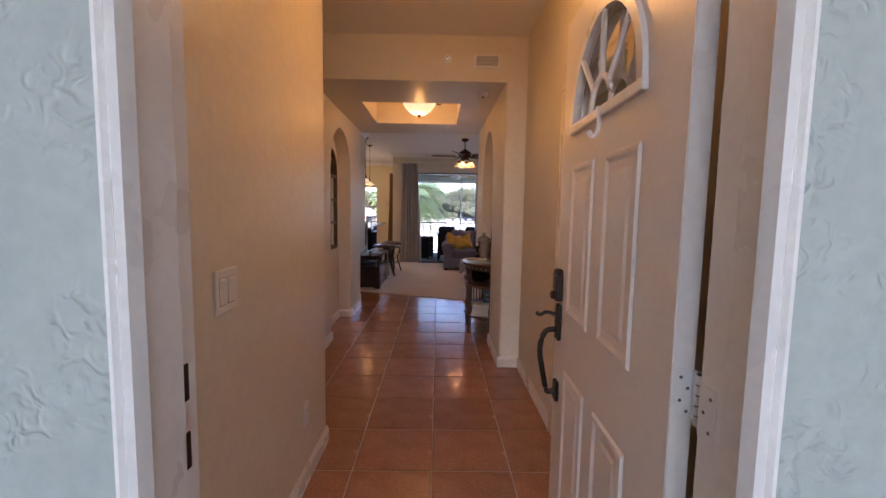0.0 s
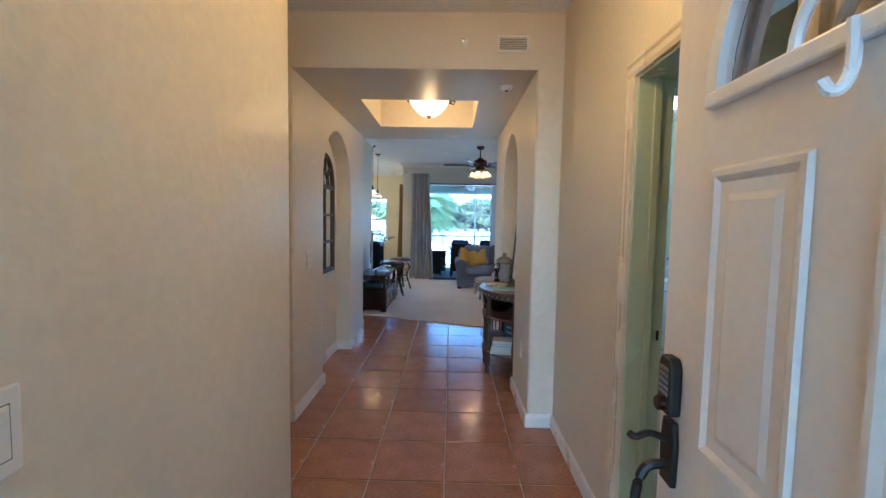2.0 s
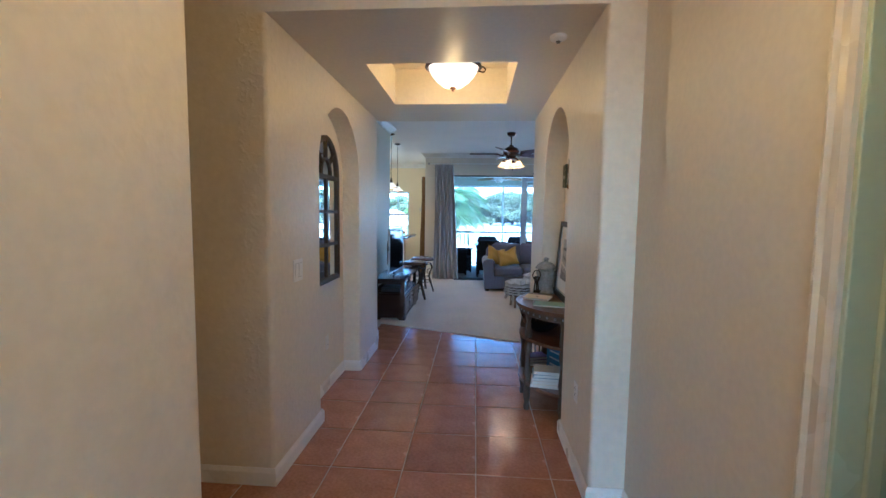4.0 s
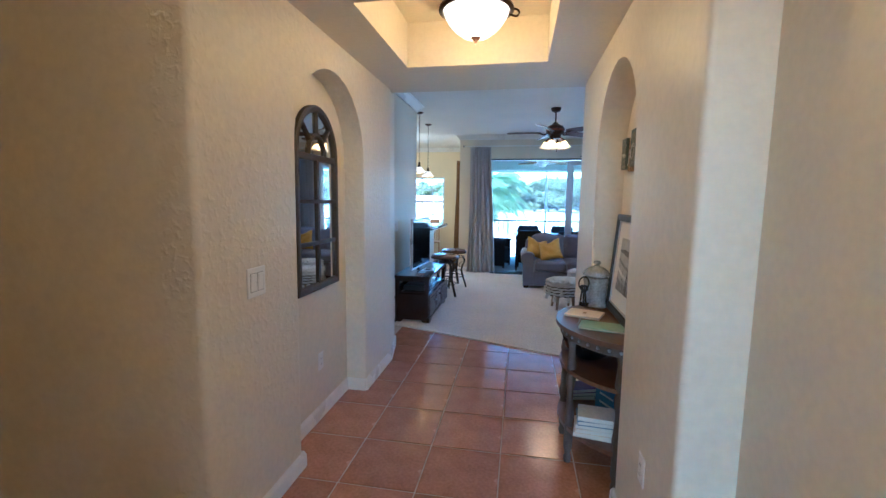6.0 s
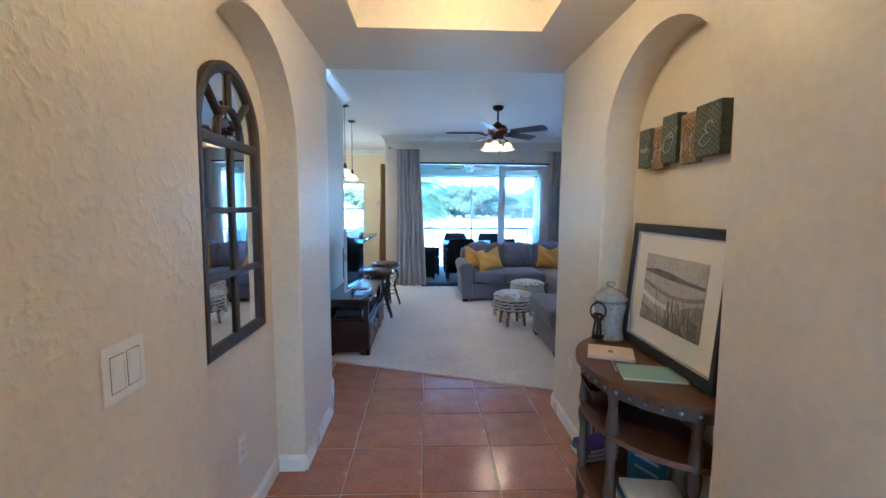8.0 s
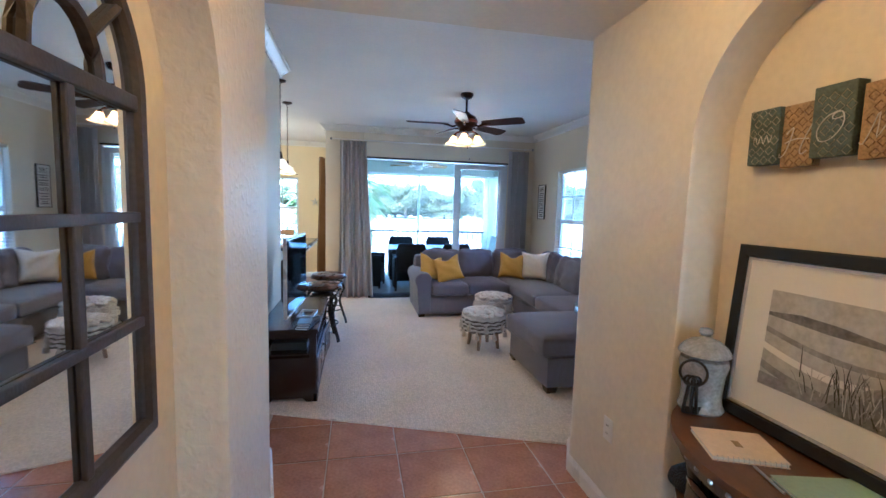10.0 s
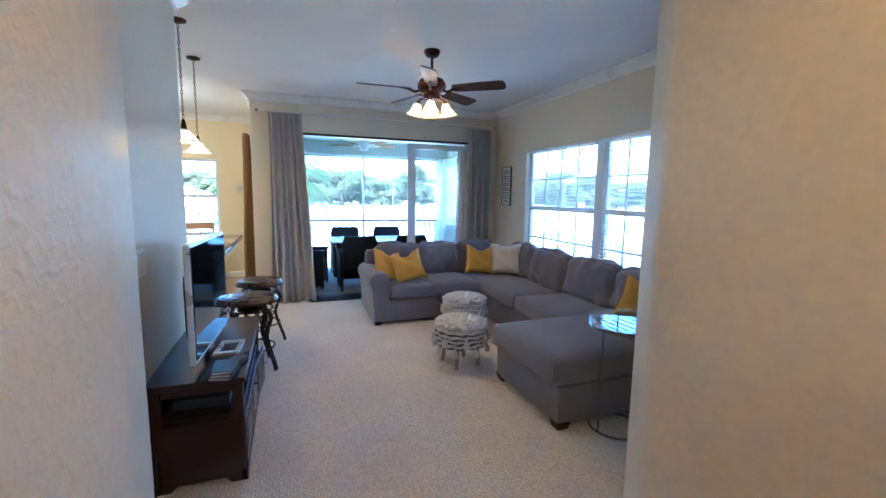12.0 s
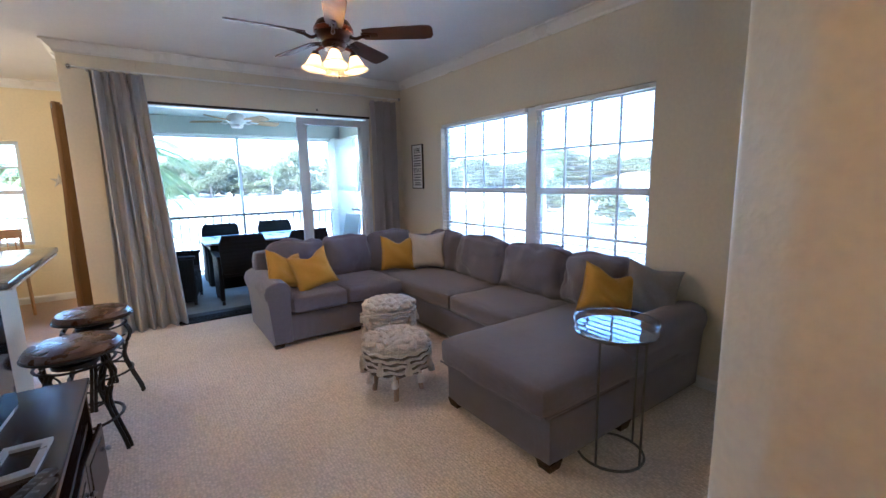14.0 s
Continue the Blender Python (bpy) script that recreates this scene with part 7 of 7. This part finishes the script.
for x, y, a in ((0.30, 12.68, 180), (1.10, 12.70, 184), (0.30, 13.92, 0), (1.10, 13.92, -4), (-0.40, 13.00, 78)):
    patio_chair((x, y, -0.01), a, "black woven wicker armchair at the patio table")
blue_chair = thing("folding_chair", (1.95, 13.55, -0.01), "pale blue-grey sling chair at the end of the patio table", "chair", "", -80)
part("sling_back", box(-0.22, 0.22, -0.008, 0.008, 0.0, 0.52, bevel=0.004), "lanai_wall", blue_chair).matrix_basis = pose(0, 0.22, 0.42, -14)
part("sling_seat", box(-0.22, 0.22, -0.24, 0.22, 0.40, 0.416, bevel=0.004), "lanai_wall", blue_chair)
for x in (-0.235, 0.235):
    part("frame_tube", tube(spaced([(x, 0.36, 0.95), (x, 0.22, 0.41), (x, -0.02, 0.20), (x, -0.24, 0.0)], 12), 0.012, 7), "silver", blue_chair)
    part("frame_tube", tube([(x, -0.22, 0.41), (x, 0.28, 0.0)], 0.012, 7), "silver", blue_chair)


def railing(name, x0, y0, x1, y1, label):
    """White pickets between a top and a bottom rail, their shade put into a grey colour."""
    r = thing(name, (x0, y0, -0.01), label, "railing", "lanai railings", math.degrees(math.atan2(y1 - y0, x1 - x0)))
    L = math.hypot(x1 - x0, y1 - y0)
    part("top_rail", box(0, L, -0.025, 0.025, 0.945, 0.985, bevel=0.006), "shaded_rail", r)
    part("bottom_rail", box(0, L, -0.016, 0.016, 0.07, 0.10, bevel=0.004), "shaded_rail", r)
    n = int(L / 0.115)
    pk = None
    for k in range(n):
        if pk is None:
            p = part("picket", box(-0.009, 0.009, -0.009, 0.009, 0.10, 0.945), "shaded_rail", r)
            pk = p.data
        else:
            p = new("picket", pk)
            p.parent = r
        p.matrix_basis = pose((k + 0.5) * L / n, 0, 0)
    return r


railing("railing", -0.74, 14.55, 2.30, 14.55, "grey painted picket railing along the lanai front")
railing("railing", 2.58, 12.46, 2.58, 14.32, "grey painted picket railing along the lanai side")
for i, x in enumerate((0.73,)):
    structure("screen_post_%d" % i, box(x - 0.022, x + 0.022, 14.60, 14.645, -0.01, 2.25, bevel=0.004), "lanai_white", "slim white screen post")
structure("screen_rail", box(-0.75, 2.30, 14.60, 14.64, 2.20, 2.249), "lanai_white", "white screen rail under the beam")
structure("screen_post_side", box(2.56, 2.60, 13.38, 13.42, 0.98, 2.25, bevel=0.004), "lanai_white", "slim white screen post")

# ---- outdoors ----
G = -3.0
gm = bmesh.new()
bmesh.ops.create_grid(gm, x_segments=60, y_segments=60, size=2500)
ground = structure("ground", moved(gm, pose(0, 0, G)), "grass", "sunlit dry open grass")
structure("road", box(16, 23, -300, 400, G + 0.004, G + 0.03), "road", "grey asphalt road")
structure("pavement", box(12.5, 14.0, -300, 400, G + 0.004, G + 0.05), "concrete", "pale concrete path")


def leaf_cloud(b, centre, radii, n, size, rnd):
    """Many small leaf clumps filling an uneven shell."""
    for _ in range(n):
        while True:
            d = Vector((rnd.uniform(-1, 1), rnd.uniform(-1, 1), rnd.uniform(-1, 1)))
            if 0.1 < d.length < 1:
                break
        p = Vector(centre) + Vector((d.x * radii[0], d.y * radii[1], d.z * radii[2])) * (0.7 + 0.5 * noise.noise(d * 2.3 + Vector(centre)))
        s = size * rnd.uniform(0.6, 1.5)
        u = Vector((rnd.gauss(0, 1), rnd.gauss(0, 1), rnd.gauss(0, 0.6))).normalized()
        w = u.cross(Vector((rnd.gauss(0, 1), rnd.gauss(0, 1), rnd.gauss(0, 1)))).normalized()
        vs = [b.verts.new(p + q) for q in (u * s, w * s * 0.6, -u * s, -w * s * 0.6)]
        b.faces.new((vs[0], vs[1], vs[2]))
        b.faces.new((vs[0], vs[2], vs[3]))


def tree(at, height, spread, seed, leaves, label):
    rnd = random.Random(seed)
    t = thing("tree", at, label, "tree", "trees across the open ground")
    trunk = tube(spaced([(0, 0, -0.1), (0.12, 0.05, height * 0.2), (0.0, 0.1, height * 0.42), (0.1, 0, height * 0.62)], 10), height * 0.030, 8, taper=lambda q: 1.2 - 0.75 * q)
    for k in range(6):
        q = k * 1.05 + rnd.uniform(0, 0.5)
        z0 = height * rnd.uniform(0.25, 0.5)
        r = spread * rnd.uniform(0.5, 0.8)
        tube(spaced([(0.05, 0.05, z0), (0.4 * r * math.cos(q), 0.4 * r * math.sin(q), z0 + height * 0.12), (r * math.cos(q), r * math.sin(q), z0 + height * 0.3)], 7), height * 0.013, 6, bm=trunk, taper=lambda q: 1 - 0.7 * q)
    part("trunk", trunk, "bark", t, "grey-brown trunk with limbs")
    b = bmesh.new()
    for k in range(16):
        q, r = rnd.uniform(0, 6.28), spread * rnd.uniform(0.1, 0.75)
        z = height * rnd.uniform(0.14, 0.86)
        leaf_cloud(b, (r * math.cos(q), r * math.sin(q), z), (spread * 0.42, spread * 0.42, height * 0.16), leaves // 16, height * 0.028, rnd)
    part("crown", b, "leaf", t, "uneven green crown")
    return t


def palm(at, height, fronds, length, seed, label, trunk_r=0.13):
    rnd = random.Random(seed)
    t = thing("palm_tree", at, label, "palm tree", "palms around the building")
    part("trunk", tube(spaced([(0, 0, -0.1), (0.06, 0.03, height * 0.35), (0.0, 0.08, height * 0.7), (0.02, 0.02, height)], 16), trunk_r, 10, taper=lambda q: 1.25 - 0.4 * q + 0.04 * math.sin(60 * q)), "bark", t, "ringed grey palm trunk")
    b = bmesh.new()
    for k in range(fronds):
        q = k * 2.399
        up = 0.95 - 1.25 * (k / fronds)
        L = length * rnd.uniform(0.85, 1.1)
        pts = []
        for i in range(15):
            s = i / 14
            r = L * (s * math.cos(up * 0.6) * (1 - 0.12 * s))
            z = L * (s * math.sin(up) - 0.62 * s * s)
            pts.append(Vector((r * math.cos(q), r * math.sin(q), height + z)))
        tube(pts, 0.018, 4, bm=b, taper=lambda s: 1.1 - 0.9 * s)
        side = Vector((-math.sin(q), math.cos(q), 0))
        for i in range(1, 14):
            for j in (0.0, 0.33, 0.66):
                p = pts[i].lerp(pts[min(14, i + 1)], j)
                d = (pts[min(14, i + 1)] - pts[i]).normalized()
                ll = L * 0.34 * math.sin(math.pi * min(1, (i + j) / 14.5)) ** 0.6
                for sg in (1, -1):
                    tip = p + (side * sg * 0.8 + d * 0.55 + Vector((0, 0, -0.28 + rnd.uniform(-0.12, 0.05)))) * ll
                    v = [b.verts.new(p + d * 0.012), b.verts.new(p - d * 0.012), b.verts.new(p.lerp(tip, 0.5) - d * 0.016 + Vector((0, 0, 0.02))), b.verts.new(tip), b.verts.new(p.lerp(tip, 0.5) + d * 0.016)]
                    b.faces.new(v)
    part("fronds", b, "palm_leaf", t, "feathery green fronds")
    return t


palm((-1.15, 17.5, G), 5.0, 34, 1.75, 3, "feather palm beside the lanai")
palm((30.0, 34.0, G), 6.5, 22, 2.4, 9, "tall palm beyond the road")
palm((33.0, 24.0, G), 6.0, 22, 2.3, 12, "tall palm beyond the road")
palm((36.0, 15.0, G), 5.6, 22, 2.3, 15, "tall palm beyond the road")
palm((26.0, 120.0, G), 8.5, 20, 3.0, 18, "palm standing before the tree line")
palm((-9.0, 26.0, G), 6.4, 22, 2.4, 21, "feather palm outside the dining window")
base_tree = tree((16.0, 190.0, G), 15.5, 9.0, 5, 7000, "broad green tree in the far tree line")
base_b = tree((33.0, 197.0, G), 13.5, 9.5, 11, 7000, "broad green tree in the far tree line")
rnd = random.Random(2)
for k in range(96):
    q = radians(118 - 1.44 * k + rnd.uniform(-0.5, 0.5))
    r = 195 + 14 * (k % 3 - 1) + rnd.uniform(-9, 9) - (25 if k > 60 else 0)
    copy_thing((base_tree, base_b)[k % 2], pose(r * math.cos(q), r * math.sin(q), G, 0, 0, rnd.uniform(0, 360)) @ Matrix.Diagonal((rnd.uniform(0.9, 1.3), rnd.uniform(0.9, 1.3), rnd.uniform(0.7, 1.15), 1)))
near_tree = tree((34.0, 29.5, G), 5.0, 2.6, 31, 5000, "leafy green tree beyond the road")
copy_thing(near_tree, pose(38.0, 19.5, G, 0, 0, 170) @ Matrix.Diagonal((0.9, 0.9, 0.8, 1)))
copy_thing(near_tree, pose(42.0, 44.0, G, 0, 0, 70) @ Matrix.Diagonal((1.2, 1.2, 1.0, 1)))
shrub = bmesh.new()
rs = random.Random(12)
for k in range(60):
    leaf_cloud(shrub, (24.5 + rs.uniform(-0.5, 0.5), -6 + k * 0.9, G + 0.55), (0.7, 0.7, 0.55), 60, 0.09, rs)
tagged(part("hedge", shrub, "leaf", None), "low clipped green hedge along the road", "hedge", "", "stuff")


def far_house(at, turn, w, d, label):
    h = thing("house", at, label, "house", "houses across the grass", turn)
    part("wall", box(-w / 2, w / 2, -d / 2, d / 2, 0, 2.9), "house", h)
    rf = bmesh.new()
    o = 0.5
    a = [rf.verts.new(p) for p in ((-w / 2 - o, -d / 2 - o, 2.9), (w / 2 + o, -d / 2 - o, 2.9), (w / 2 + o, d / 2 + o, 2.9), (-w / 2 - o, d / 2 + o, 2.9), (-w / 2 + d / 2, 0, 5.0), (w / 2 - d / 2, 0, 5.0))]
    for f in ((0, 1, 5, 4), (1, 2, 5), (2, 3, 4, 5), (3, 0, 4), (3, 2, 1, 0)):
        rf.faces.new([a[i] for i in f])
    part("roof", rf, "roof", h, "hipped brown tile roof")
    for k in range(4):
        x = -w / 2 + w * (k + 0.5) / 4
        wn = part("window", box(x - 0.6, x + 0.6, -d / 2 - 0.03, -d / 2 + 0.02, 1.0, 2.2), "lanai_white", h)
        part("pane", box(x - 0.52, x + 0.52, -d / 2 - 0.045, -d / 2 - 0.025, 1.08, 2.12), "dark_glass", wn)
    part("door", box(w / 2 - 1.2, w / 2 - 0.3, -d / 2 - 0.04, -d / 2 + 0.02, 0, 2.05), "lanai_white", h)
    return h


far_house((-14.0, 58.0, G), 4, 16, 9, "low cream house with brown hipped roof across the grass")
far_house((58.0, 40.0, G), -80, 15, 9, "low cream house with brown hipped roof across the road")
far_house((60.0, 14.0, G), -95, 15, 9, "low cream house with brown hipped roof across the road")

# ---- floor tiles ----
TP, TQ = 0.411, 0.42
tile_mesh = None
for i in range(-6, 3):
    for j in range(-12, 4):
        x0, y0 = i * TP, 6.519 + j * TQ
        x1, y1 = min(x0 + TP, 0.73), min(y0 + TQ, 8.05)
        x0, y0 = max(x0, -2.3), max(y0, 1.82)
        cx, cy = (x0 + x1) / 2, (y0 + y1) / 2
        if x1 - x0 < 0.03 or y1 - y0 < 0.03 or y0 > edge_y(x0) or (x1 < X_E and cy < 3.4) or (cx < -1.25 and cy > 4.7):
            continue
        full = abs(x1 - x0 - TP) < 1e-6 and abs(y1 - y0 - TQ) < 1e-6
        if full and tile_mesh:
            t = new("tile", tile_mesh)
            t.parent = floor
        else:
            w, d = x1 - x0 - 0.007, y1 - y0 - 0.007
            t = part("tile", box(-w / 2, w / 2, -d / 2, d / 2, -0.005, 0.0, bevel=0.003, seg=1), "tile", floor)
            if full:
                tile_mesh = t.data
        t.matrix_basis = pose(cx, cy, random.uniform(-0.0006, 0.0004), random.uniform(-0.12, 0.12), random.uniform(-0.12, 0.12), 0)
